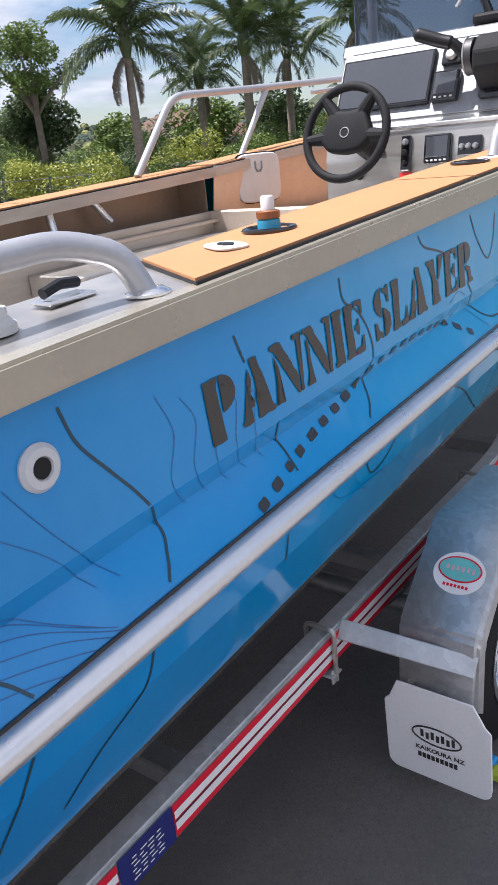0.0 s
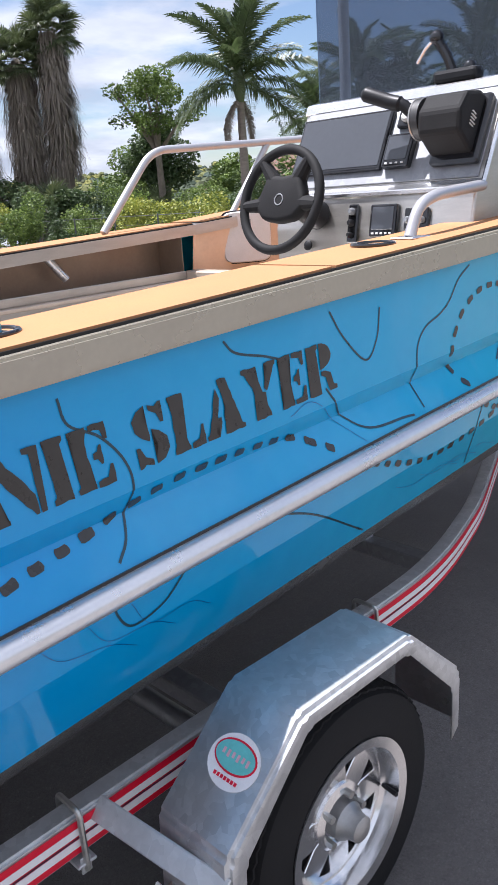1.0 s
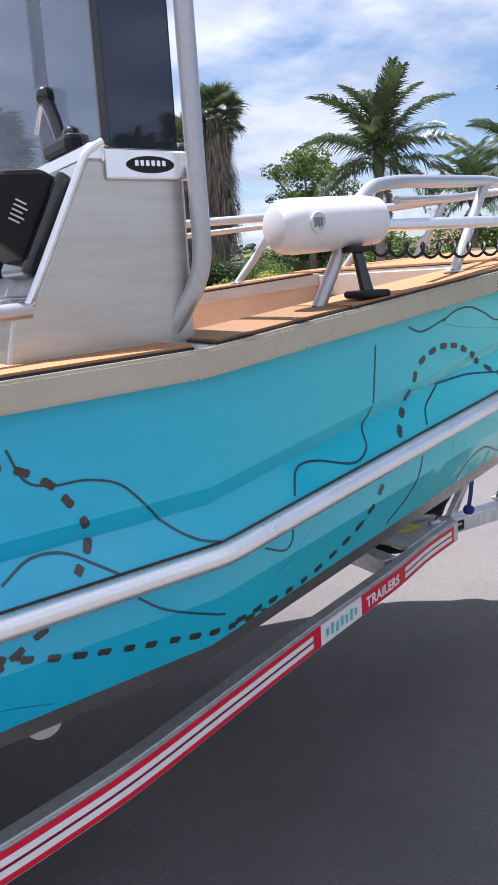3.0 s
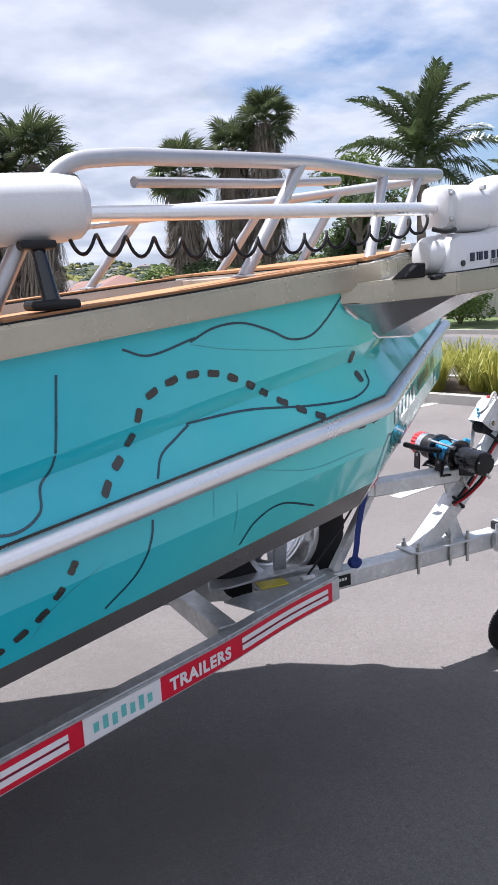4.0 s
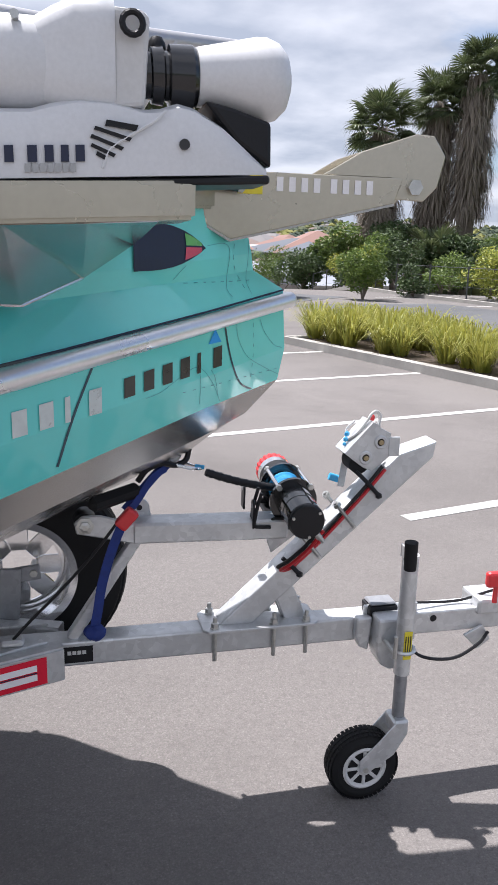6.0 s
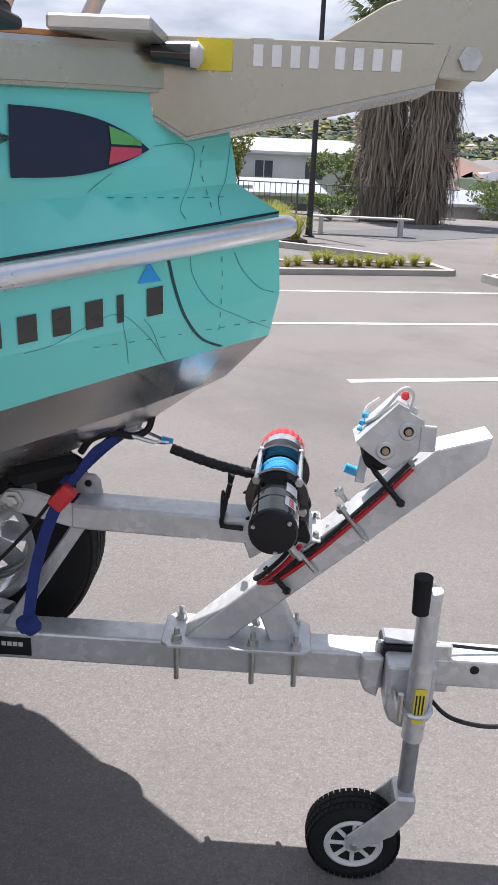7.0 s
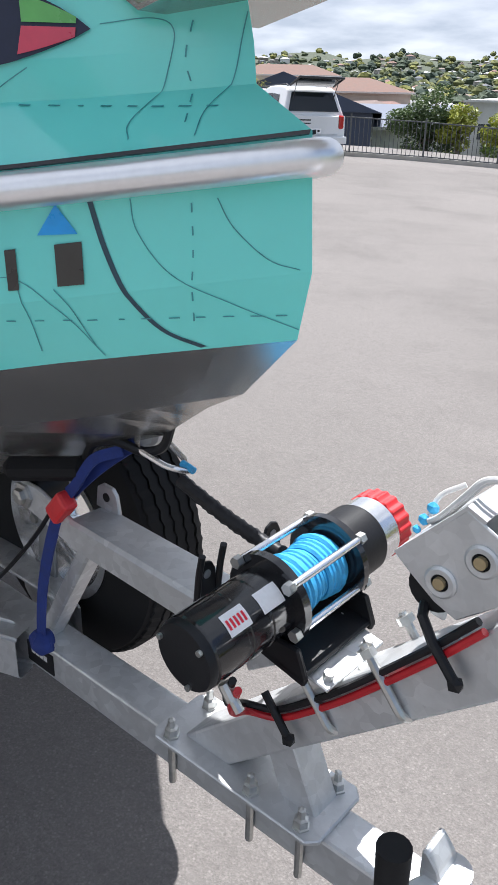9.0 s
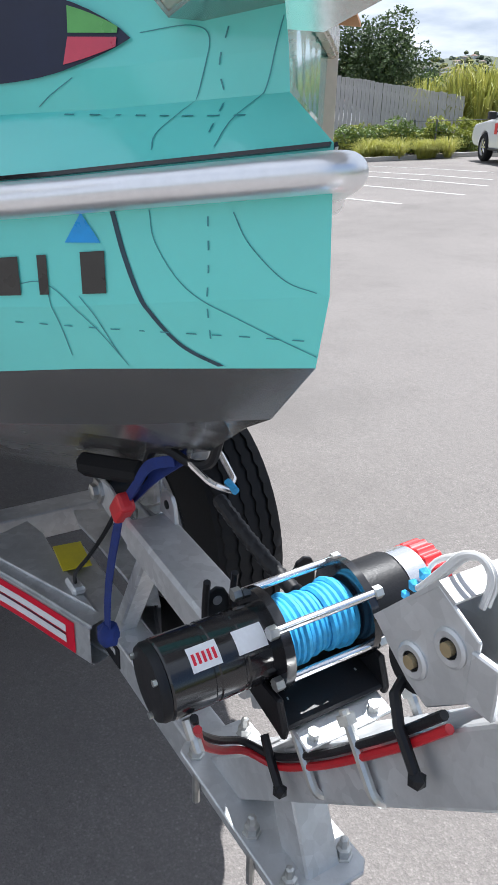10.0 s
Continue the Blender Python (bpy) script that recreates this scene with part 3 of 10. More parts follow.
# grassed island at the end of the bays
for a, b in (((4.4, 10.3, 0), (7.9, 11.3, 0)), ((7.9, 11.3, 0), (7.65, 12.3, 0)), ((7.65, 12.3, 0), (4.05, 11.35, 0)), ((4.05, 11.35, 0), (4.4, 10.3, 0))):
    kerb(a, b, 0.13, 0.09, "pale concrete kerb round a small island")
bed((4.3, 10.86, 0), (7.7, 11.8, 0), 0.85, 0.075, "dry soil top of the small island")
# thin island along the lane, and the kerb by the lamp pole
kerb((2.05, 16.07, 0), (5.06, 14.8, 0), 0.28, 0.12, "thin concrete island beside the lane")
kerb((5.06, 14.8, 0), (7.1, 13.11, 0))
kerb((4.71, 16.03, 0), (2.82, 24.21, 0))
bed((5.24, 15.67, 0), (3.63, 23.47, 0), 0.85, 0.08, "mulch bed with yellow tussocks")
kerb((-14.54, 15.32, 0), (-13.02, 20.15, 0), 0.16, 0.14)
FENCE = [(-13.02, 20.25), (-8.31, 20.27), (-4.7, 22.86), (-1.47, 25.07), (2.23, 25.97)]
for a, b in zip(FENCE, FENCE[1:]):
    kerb((a[0] + 0.1, a[1] - 0.35, 0), (b[0] + 0.1, b[1] - 0.35, 0))
kerb((2.35, 25.62, 0), (2.82, 24.21, 0))
# roads, lawns
solo("road", strip(B(), (18.4, -6, 0), (13.6, 20.5, 0), 5.6, -0.03, 0.006), M["road"], "grey asphalt access road", "road", "", "structure")
solo("road", strip(B(), (6.9, 18.5, 0), (13.2, 24.9, 0), 3.0, -0.03, 0.008), M["road"], "grey asphalt lane behind the bays", "road", "", "structure")
for k in range(6):
    p = Vector((17.6 - 0.45 * k, 2.0 + 4.4 * k, 0))
    bay_line(p, p + Vector((2.2, 0.5, 0)))
kerb((21.6, 0, 0), (18.0, 17.4, 0))
kerb((18.0, 17.4, 0), (16.9, 25.5, 0))
kerb((16.9, 25.5, 0), (17.2, 38, 0))
solo("lawn", strip(B(), (33.0, -6, 0), (29.0, 44, 0), 23, -0.05, 0.02), M["lawn"], "mown green lawn beyond the road", "lawn", "", "structure")
solo("lawn", strip(B(), (-24.82, 33.77, 0), (13.9, 38.82, 0), 20, -0.05, 0.012), M["lawn"], "mown lawn behind the fence", "lawn", "", "structure")
solo("lawn", strip(B(), (-21.76, 13.95, 0), (-18.21, 26.26, 0), 11, -0.05, 0.03), M["soil"], "dark planted ground below the paling fence", "planting bed", "", "structure")


# ---- the boat ----
Y0 = 0.01  # its centre line


def mirror(p):
    """The port side, narrowed toward the bow to fit the camera's view."""
    f = 1 - 0.12 * min(1.0, max(0.0, (p[0] - 3.3) / 1.0)) - 0.04 * min(1.0, max(0.0, (p[0] - 4.45) / 0.45))
    return (p[0], Y0 + f * (Y0 - p[1]), p[2])


# lines of the starboard side at five stations: stern, two bends, the hollow of the bow, stem
GUN = [(-0.9, -1.055, 1.36), (2.818, -1.052, 1.511), (4.3, -0.755, 1.65), (4.95, -0.125, 1.69), (5.065, 0.0, 1.695)]
TOP = [(-0.9, -1.022, 1.3), (2.818, -1.02, 1.451), (4.29, -0.728, 1.59), (4.945, -0.098, 1.635), (5.07, Y0, 1.643)]
UPPER = [(-0.9, -1.026, 1.056), (2.818, -1.025, 1.212), (4.285, -0.727, 1.447), (4.945, -0.118, 1.511), (5.098, Y0, 1.53)]
CREASE = [(-0.9, -0.999, 1.01), (2.818, -1.001, 1.168), (4.27, -0.706, 1.405), (4.945, -0.119, 1.468), (5.103, Y0, 1.488)]
BLACK = [(-0.9, -1.055, 0.912), (2.818, -1.058, 1.098), (4.306, -0.752, 1.3), (4.945, -0.200, 1.399), (5.185, Y0, 1.441)]
LOWER = [(-0.9, -1.03, 0.76), (2.818, -1.03, 0.96), (4.312, -0.735, 1.16), (4.945, -0.198, 1.245), (5.195, Y0, 1.288)]
CHINE = [(-0.9, -0.97, 0.585), (2.818, -0.98, 0.826), (4.33, -0.66, 1.038), (4.945, -0.172, 1.163), (5.178, Y0, 1.203)]
PLATE = [(-0.9, -0.94, 0.54), (2.818, -0.945, 0.77), (4.33, -0.6, 0.958), (4.945, -0.110, 1.075), (5.092, Y0, 1.112)]
KEEL = [(-0.9, Y0, 0.34), (2.818, Y0, 0.5), (4.33, Y0, 0.73), (4.935, Y0, 1.008), (5.03, Y0, 1.078)]


def along(line, n=(10, 5, 4, 3)):
    """The line with points between its stations, a little rounded at the bends."""
    out = []
    for (a, b), k in zip(zip(line, line[1:]), n):
        out += [Vector(a).lerp(Vector(b), i / k) for i in range(k)]
    return [*out, Vector(line[-1])]


def both_sides(bm, lines):
    loft(bm, [along(l) for l in lines])
    loft(bm, [[Vector(mirror(p)) for p in along(l)] for l in lines][::-1])
    bmesh.ops.remove_doubles(bm, verts=bm.verts, dist=0.0008)
    bm.normal_update()
    for f in bm.faces:  # every plate looks outward
        if f.normal.y * (f.calc_center_median().y - Y0) < 0:
            f.normal_flip()
    return bm


boat = thing("boat", "trailer boat with glossy blue and teal hull, tan foam decking", "boat", (2.2, 0, 0.5))
hull = thick(part("hull", both_sides(B(), [TOP, UPPER, CREASE, BLACK, LOWER, CHINE]), M["wrap"], boat, "glossy blue to teal vinyl wrapped hull sides"), 0.006)
thick(part("bottom", both_sides(B(), [CHINE, PLATE, KEEL]), M["bottom"], boat, "bare grey aluminium bottom plates"), 0.006)
for ob in (hull, boat.children[-1]):
    for f in ob.data.polygons:
        f.use_smooth = True
    for e in ob.data.edges:  # plates bend smoothly along the boat, with a hard knuckle between them
        a, b = (ob.data.vertices[i].co for i in e.vertices)
        d = (b - a).normalized()
        e.use_edge_sharp = abs(d.z) < 0.6 if ob is hull else abs(d.x) > 0.5
        if abs(a.y - Y0) < 0.002 and abs(b.y - Y0) < 0.002:
            e.use_edge_sharp = True
bm = B()
stern = [Vector(l[0]) for l in (TOP, UPPER, CREASE, BLACK, LOWER, CHINE, PLATE, KEEL)]
bm.faces.new([bm.verts.new(p) for p in stern + [Vector(mirror(p)) for p in stern[:-1]][::-1]])
thick(part("transom", bm, M["alloy"], boat), 0.01)
for side in (0, 1):
    f = (lambda p: p) if not side else mirror
    # box-section coaming along the gunwale
    bm = B()
    g = along(GUN)
    inner = [Vector((p.x - 0.0, p.y + (0.045 if p.x < 4.4 else 0.03), p.z)) for p in g]
    rows = [[Vector(f(p)) for p in g], [Vector(f((p.x, p.y, p.z - 0.06))) for p in g], [Vector(f((p.x, p.y + 0.04, p.z - 0.062))) for p in g], [Vector(f(p)) for p in inner], [Vector(f(p)) for p in g]]
    loft(bm, rows)
    bmesh.ops.remove_doubles(bm, verts=bm.verts, dist=0.0005)
    bmesh.ops.recalc_face_normals(bm, faces=bm.faces)
    bmesh.ops.bevel(bm, geom=[e for e in bm.edges if len(e.link_faces) == 2 and e.calc_face_angle(0) > 0.8], offset=0.006, segments=2, affect="EDGES")
    part("coaming", bm, M["coaming"], boat, "satin greige coaming strip", True)
    # thin black strip over the tube
    bm = B()
    n = [Vector(f((p.x, p.y - 0.003, p.z + (0.003 if p.x < 4.6 else 0.0005)))) for p in along(BLACK)]
    lo = [Vector(f((p.x, p.y - 0.005, p.z - (0.008 if p.x < 4.6 else 0.004)))) for p in along(BLACK)]
    loft(bm, [n, lo])
    thick(part("black_strip", bm, M["gloss_black"], boat, "thin black trim strip"), 0.004, 0)

# one spray tube below the black line, running round the bow
half = [Vector((p[0], p[1] - 0.010, p[2] - 0.027)) for p in BLACK[:4]]
nose = Vector((5.216, Y0, BLACK[4][2] - 0.024))
bm = B()
line = rounded([*half, nose, *[Vector(mirror(p)) for p in half[::-1]]], 0.035, 8)
tube(bm, line, 0.025, 18, False, [0.0255 - 0.005 * min(1.0, max(0.0, (p.x - 4.2) / 0.8)) for p in line])
part("spray_tube", bm, M["white_tube"], boat, "satin silver-white spray tube", True)

# side decks with foam pads
def deck_z(x):
    if x < 2.818:
        return 1.398 + 0.0406 * x
    return 1.511 + (x - 2.818) * 0.0938


def gun_y(x):
    for a, b in zip(GUN, GUN[1:]):
        if a[0] <= x <= b[0]:
            return a[1] + (b[1] - a[1]) * (x - a[0]) / (b[0] - a[0])
    return -0.3


def deck_slab(bm, x0, x1, inset_out, inset_in, z0, z1, side, n=8, gap=0.0, xin0=None, xin1=None):
    """A slab that follows the side deck between two places along the boat."""
    f = (lambda p: p) if not side else mirror
    top = []
    for k in range(n + 1):
        t = k / n
        xo = x0 + (x1 - x0) * t
        xi = (x0 if xin0 is None else xin0) + ((x1 if xin1 is None else xin1) - (x0 if xin0 is None else xin0)) * t
        top.append([f((xo, gun_y(xo) + inset_out, deck_z(xo) + z1)), f((xi, gun_y(xi) + inset_in, deck_z(xi) + z1))])
    dz = z1 - z0
    rows = [[(p[0][0], p[0][1], p[0][2] - dz) for p in top], [p[0] for p in top], [p[1] for p in top], [(p[1][0], p[1][1], p[1][2] - dz) for p in top]]
    loft(bm, [*rows, rows[0]])
    for k in (0, -1):
        bm.faces.new([bm.verts.new(r[k]) for r in rows])
    bmesh.ops.remove_doubles(bm, verts=bm.verts, dist=0.0005)
    bmesh.ops.recalc_face_normals(bm, faces=bm.faces)
    return bm


for side in (0, 1):
    part("side_deck", deck_slab(B(), -0.85, 4.30, 0.02, 0.285, -0.05, -0.002, side, 24), M["alloy"], boat, "bare aluminium side deck")
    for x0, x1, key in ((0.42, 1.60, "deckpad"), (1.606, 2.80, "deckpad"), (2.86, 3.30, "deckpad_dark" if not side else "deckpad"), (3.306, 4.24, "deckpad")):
        d = 0.14 if x0 < 0.5 else 0.0
        part("deck_pad_edge", deck_slab(B(), x0, x1, 0.022, 0.275, -0.002, 0.004, side, 6, xin0=x0 + d), M["black"], boat, "dark foam underlay edge")
        part("deck_pad", deck_slab(B(), x0 + 0.004, x1 - 0.004, 0.027, 0.270, 0.004, 0.009, side, 6, xin0=x0 + d + 0.004), M[key], boat, "tan foam deck pad" if key == "deckpad" else "darker foam deck pad")

# cockpit: liners, sole, bulkheads
bm = B()
for side in (0, 1):
    f = (lambda p: p) if not side else mirror
    loft(bm, [[f((x, gun_y(x) + 0.27, deck_z(x) - 0.02)) for x in (2.80, 2.818, 3.3, 3.8, 4.28)], [f((x, gun_y(x) + 0.22, 1.13)) for x in (2.80, 2.818, 3.3, 3.8, 4.28)]])
loft(bm, [[(x, -0.785, deck_z(x) - 0.02) for x in (-0.85, 1.0, 2.80)], [(x, -0.785, 1.02) for x in (-0.85, 1.0, 2.80)]])
thick(part("liner", bm, M["liner"], boat, "brushed warm grey cockpit liner"), 0.004)
# port side stern: a recessed pocket below the gunwale
bm = B()
loft(bm, [[(x, 0.985, deck_z(x) - 0.03) for x in (-0.85, 1.0, 2.72)], [(x, 0.985, 1.26) for x in (-0.85, 1.0, 2.72)]])
loft(bm, [[(2.72, 0.985, 1.50), (2.72, 0.80, 1.50)], [(2.72, 0.985, 1.26), (2.72, 0.80, 1.26)]])
thick(part("pocket_back", bm, M["liner_shaded"], boat, "side pocket with shade and tan reflection in its brown"), 0.004)
bm = B()
box(bm, (-0.85, 0.74, 1.245), (2.80, 0.99, 1.262), 0.003)
part("pocket_shelf", bm, M["liner"], boat)
bm = B()
box(bm, (-0.85, 0.785, 1.262), (2.72, 0.795, 1.300), 0.003)
part("pocket_lip", bm, M["alloy"], boat, "folded aluminium pocket lip")
bm = B()
box(bm, (-0.85, 0.775, 1.0), (2.80, 0.785, 1.25), 0.002)
part("side_box", bm, M["alloy"], boat, "bare aluminium side box")
bm = B()
bm.faces.new([bm.verts.new(p) for p in ((-0.85, -0.8, 1.02), (2.8, -0.8, 1.02), (4.3, -0.45, 1.10), (4.3, 0.49, 1.10), (2.8, 0.84, 1.02), (-0.85, 0.84, 1.02))])
thick(part("sole", bm, M["alloy"], boat, "bare aluminium cockpit sole"), 0.01)
# raised step and locker fronts across the boat
for x0, x1, y0, y1, z0, z1, key, lab in ((2.72, 2.80, 0.0, 0.80, 1.0, 1.30, "liner", ""), (2.80, 4.25, -0.55, 0.62, 1.10, 1.22, "deckpad", "tan foam casting deck"), (1.5, 2.70, 0.45, 0.775, 1.02, 1.20, "alloy", "aluminium step box"), (1.9, 2.7, 0.0, 0.44, 1.02, 1.12, "alloy", "low aluminium step")):
    part("deck_step", box(B(), (x0, y0, z0), (x1, y1, z1), 0.006), M[key], boat, lab)
# bow deck
bm = B()
pts = [(4.28, -0.735, 1.648), (5.06, -0.01, 1.712)]
prow = [*[Vector(p) for p in pts], *[Vector(mirror(p)) for p in pts[::-1]]]
bm.faces.new([bm.verts.new(p) for p in prow])
thick(part("bow_deck", bm, M["alloy"], boat, "bare aluminium bow deck"), 0.012)
bm = B()
bm.faces.new([bm.verts.new(Vector(p) + Vector((0, 0, 0.012))) for p in ((4.30, -0.70, 1.650), (4.86, -0.18, 1.694), (4.86, 0.22, 1.694), (4.30, 0.74, 1.650))])
thick(part("bow_pad", bm, M["deckpad"], boat, "tan foam bow pad"), 0.008)
# recessed hatch front and bulkhead below the bow deck
bm = B()
box(bm, (4.26, -0.66, 1.12), (4.28, 0.70, 1.64), 0.003)
part("bow_bulkhead", bm, M["liner"], boat)
for y in (-0.33, 0.0, 0.33):
    part("bulkhead_hatch", box(B(), (4.246, y - 0.13, 1.30), (4.258, y + 0.13, 1.55), 0.006), M["black"], boat, "dark locker opening")


# print on the hull
from mathutils.bvhtree import BVHTree
hb = both_sides(B(), [TOP, UPPER, CREASE, BLACK, LOWER, CHINE])
HULL = BVHTree.FromBMesh(hb)
hb.free()


def on_hull(x, z, lift=0.0012):
    p, n, _, _ = HULL.ray_cast(Vector((x, -4, z)), Vector((0, 1, 0)))
    up = 0
    while p is None and up < 30:  # just under the chine: take the lowest plate
        up += 1
        p, n, _, _ = HULL.ray_cast(Vector((x, -4, z + 0.005 * up)), Vector((0, 1, 0)))
    if p is None:
        p, n = Vector((x, -1.03, z)), Vector((0, -1, 0))
    if n.y > 0:
        n = -n
    return p + n * lift


def ribbon(bm, pts, w, lift=0.0012, steps=7):
    """A flat printed line on the hull through (x, z) points."""
    line = smooth_path(pts, steps)
    L, R = [], []
    for i, p in enumerate(line):
        d = (line[min(i + 1, len(line) - 1)] - line[max(i - 1, 0)]).normalized()
        s = Vector((-d.y, d.x)) * w / 2
        L.append(bm.verts.new(on_hull(p.x + s.x, p.y + s.y, lift)))
        R.append(bm.verts.new(on_hull(p.x - s.x, p.y - s.y, lift)))
    for k in range(len(line) - 1):
        bm.faces.new((L[k], R[k], R[k + 1], L[k + 1]))
    return bm


def patch(bm, poly, lift=0.0014, cuts=3):
    """A flat printed polygon in (x, z) on the hull, cut fine enough to follow it."""
    t = bmesh.new()
    t.faces.new([t.verts.new((x, 0, z)) for x, z in poly])
    bmesh.ops.triangulate(t, faces=t.faces)
    if cuts:
        bmesh.ops.subdivide_edges(t, edges=t.edges, cuts=cuts, use_grid_fill=True)
    for v in t.verts:
        v.co = on_hull(v.co.x, v.co.z, lift)
    return join(bm, t)


# ---- printed lines and lettering on the starboard side ----
rng = random.Random(4)


def hull_line(pts, w, key, name="contour_line", lift=0.0012):
    part(name, ribbon(B(), pts, w, lift), M[key], hull, "printed dark contour line")


hull_line([(0.119, 1.312), (0.14, 1.253), (0.188, 1.193), (0.236, 1.134), (0.285, 1.056), (0.27, 1.011), (0.248, 0.98)], 0.0052, "print_line")
hull_line([(0.201, 0.887), (0.177, 0.82), (0.082, 0.758), (0.011, 0.693)], 0.0052, "print_line")
hull_line([(-0.089, 1.011), (-0.057, 0.991), (-0.032, 0.961)], 0.0052, "print_line")
hull_line([(0.509, 1.311), (0.531, 1.258)], 0.0052, "print_line")
hull_line([(0.614, 1.121), (0.636, 1.063), (0.641, 1.011)], 0.0052, "print_line")
hull_line([(0.594, 0.893), (0.592, 0.833)], 0.0052, "print_line")
hull_line([(-0.046, 0.866), (-0.085, 0.788), (-0.126, 0.702)], 0.0052, "print_line")
hull_line([(0.872, 1.339), (0.885, 1.29), (0.943, 1.254), (0.988, 1.197), (1, 1.138), (0.972, 1.056), (0.935, 1.019)], 0.0052, "print_line")
hull_line([(1.255, 1.365), (1.286, 1.336), (1.366, 1.314), (1.417, 1.297)], 0.0052, "print_line")
hull_line([(1.586, 1.373), (1.634, 1.305), (1.715, 1.237), (1.761, 1.281), (1.777, 1.355)], 0.0052, "print_line")
hull_line([(1.56, 1.201), (1.634, 1.117), (1.708, 1.07), (1.842, 1.064), (1.884, 1.061)], 0.0052, "print_line")
hull_line([(1.093, 0.953), (1.033, 0.895), (0.955, 0.877), (0.918, 0.92), (0.919, 0.947)], 0.0052, "print_line")
hull_line([(1.354, 0.968), (1.5, 0.91), (1.738, 0.77)], 0.0052, "print_line")
hull_line([(2.397, 1.366), (2.425, 1.302), (2.476, 1.283), (2.544, 1.281), (2.612, 1.259), (2.668, 1.2), (2.717, 1.145), (2.766, 1.112), (2.82, 1.096)], 0.0052, "print_line")
hull_line([(2.356, 1.112), (2.42, 1.144), (2.485, 1.141), (2.541, 1.11), (2.578, 1.087)], 0.0052, "print_line")
hull_line([(2.619, 1.02), (2.691, 0.968), (2.843, 0.903)], 0.0052, "print_line")
hull_line([(3.402, 1.456), (3.381, 1.289), (3.35, 1.241), (3.336, 1.195), (3.272, 1.172), (3.16, 1.197), (3.093, 1.192), (3.053, 1.139)], 0.0052, "print_line")
hull_line([(2.953, 1.038), (3.021, 1.01), (3.046, 1.027), (3.047, 1.056)], 0.0052, "print_line")
hull_line([(3.548, 1.491), (3.613, 1.473), (3.727, 1.5)], 0.0052, "print_line")
hull_line([(3.598, 1.214), (3.621, 1.257), (3.665, 1.285), (3.705, 1.308)], 0.0052, "print_line")
hull_line([(3.58, 1.128), (3.575, 1.081), (3.544, 1.005), (3.47, 0.94)], 0.0052, "print_line")
hull_line([(3.714, 1.492), (3.78, 1.518), (3.859, 1.523), (3.941, 1.5), (4.002, 1.475), (4.069, 1.478), (4.127, 1.516), (4.188, 1.578)], 0.0052, "print_line")
hull_line([(3.699, 1.311), (3.868, 1.319), (4.054, 1.306), (4.194, 1.306), (4.263, 1.334), (4.266, 1.371)], 0.0052, "print_line")
hull_line([(3.841, 0.984), (3.884, 1.044), (3.962, 1.071), (4.092, 1.029)], 0.0052, "print_line")
hull_line([(2.201, 1.408), (2.143, 1.376), (2.095, 1.324), (2.046, 1.296), (1.977, 1.273), (1.939, 1.229), (1.934, 1.152), (1.935, 1.068)], 0.0052, "print_line")
hull_line([(2.252, 1.002), (2.243, 0.917), (2.256, 0.804)], 0.0052, "print_line")
hull_line([(4.679, 1.312), (4.636, 1.21), (4.604, 1.111)], 0.0052, "print_line")
hull_line([(4.326, 1.074), (4.345, 1.156), (4.402, 1.17), (4.493, 1.092)], 0.0052, "print_line")
hull_line([(4.998, 1.364), (5.01, 1.308), (5.027, 1.256), (5.053, 1.212), (5.092, 1.189)], 0.0048, "print_line")
hull_line([(5.033, 1.365), (5.039, 1.328), (5.068, 1.281), (5.12, 1.248), (5.18, 1.217)], 0.0011, "print_faint")
hull_line([(5.108, 1.368), (5.123, 1.336), (5.155, 1.301), (5.184, 1.290)], 0.0011, "print_faint")
hull_line([(4.963, 1.545), (5.009, 1.552), (5.028, 1.538), (5.023, 1.491), (5.012, 1.446), (5.024, 1.426)], 0.0011, "print_faint")
hull_line([(5.089, 1.561), (5.084, 1.5), (5.074, 1.461), (5.082, 1.432)], 0.0011, "print_faint")
hull_line([(4.903, 1.499), (4.887, 1.485), (4.868, 1.467)], 0.0011, "print_faint")
hull_line([(4.929, 1.259), (4.933, 1.222), (4.933, 1.18)], 0.0011, "print_faint")
hull_line([(4.961, 1.26), (4.973, 1.239), (4.987, 1.186)], 0.0011, "print_faint")
hull_line([(4.793, 1.222), (4.831, 1.231), (4.876, 1.255), (4.924, 1.272), (4.965, 1.23), (4.992, 1.176)], 0.0011, "print_faint")
hull_line([(0.009, 1.237), (0.05, 1.175), (0.105, 1.102), (0.176, 1.023)], 0.0014, "print_blue_faint")
hull_line([(-0.024, 1.187), (0.055, 1.119), (0.131, 1.027)], 0.0014, "print_blue_faint")
hull_line([(1.435, 1.165), (1.522, 1.177), (1.673, 1.048)], 0.0014, "print_blue_faint")
hull_line([(3.714, 1.487), (3.82, 1.467), (4, 1.449), (4.211, 1.441)], 0.0011, "print_faint")
hull_line([(3.742, 1.174), (3.846, 1.185), (4.04, 1.148), (4.236, 1.167)], 0.0011, "print_faint")
hull_line([(3.741, 1.163), (3.742, 1.091)], 0.0011, "print_faint")
hull_line([(3.808, 1.14), (3.814, 1.024)], 0.0011, "print_faint")

hull_line([(2.95, 0.90), (3.05, 0.98), (3.12, 1.04)], 0.0011, "print_faint")
hull_line([(3.30, 0.93), (3.36, 1.0), (3.46, 1.06)], 0.0011, "print_faint")

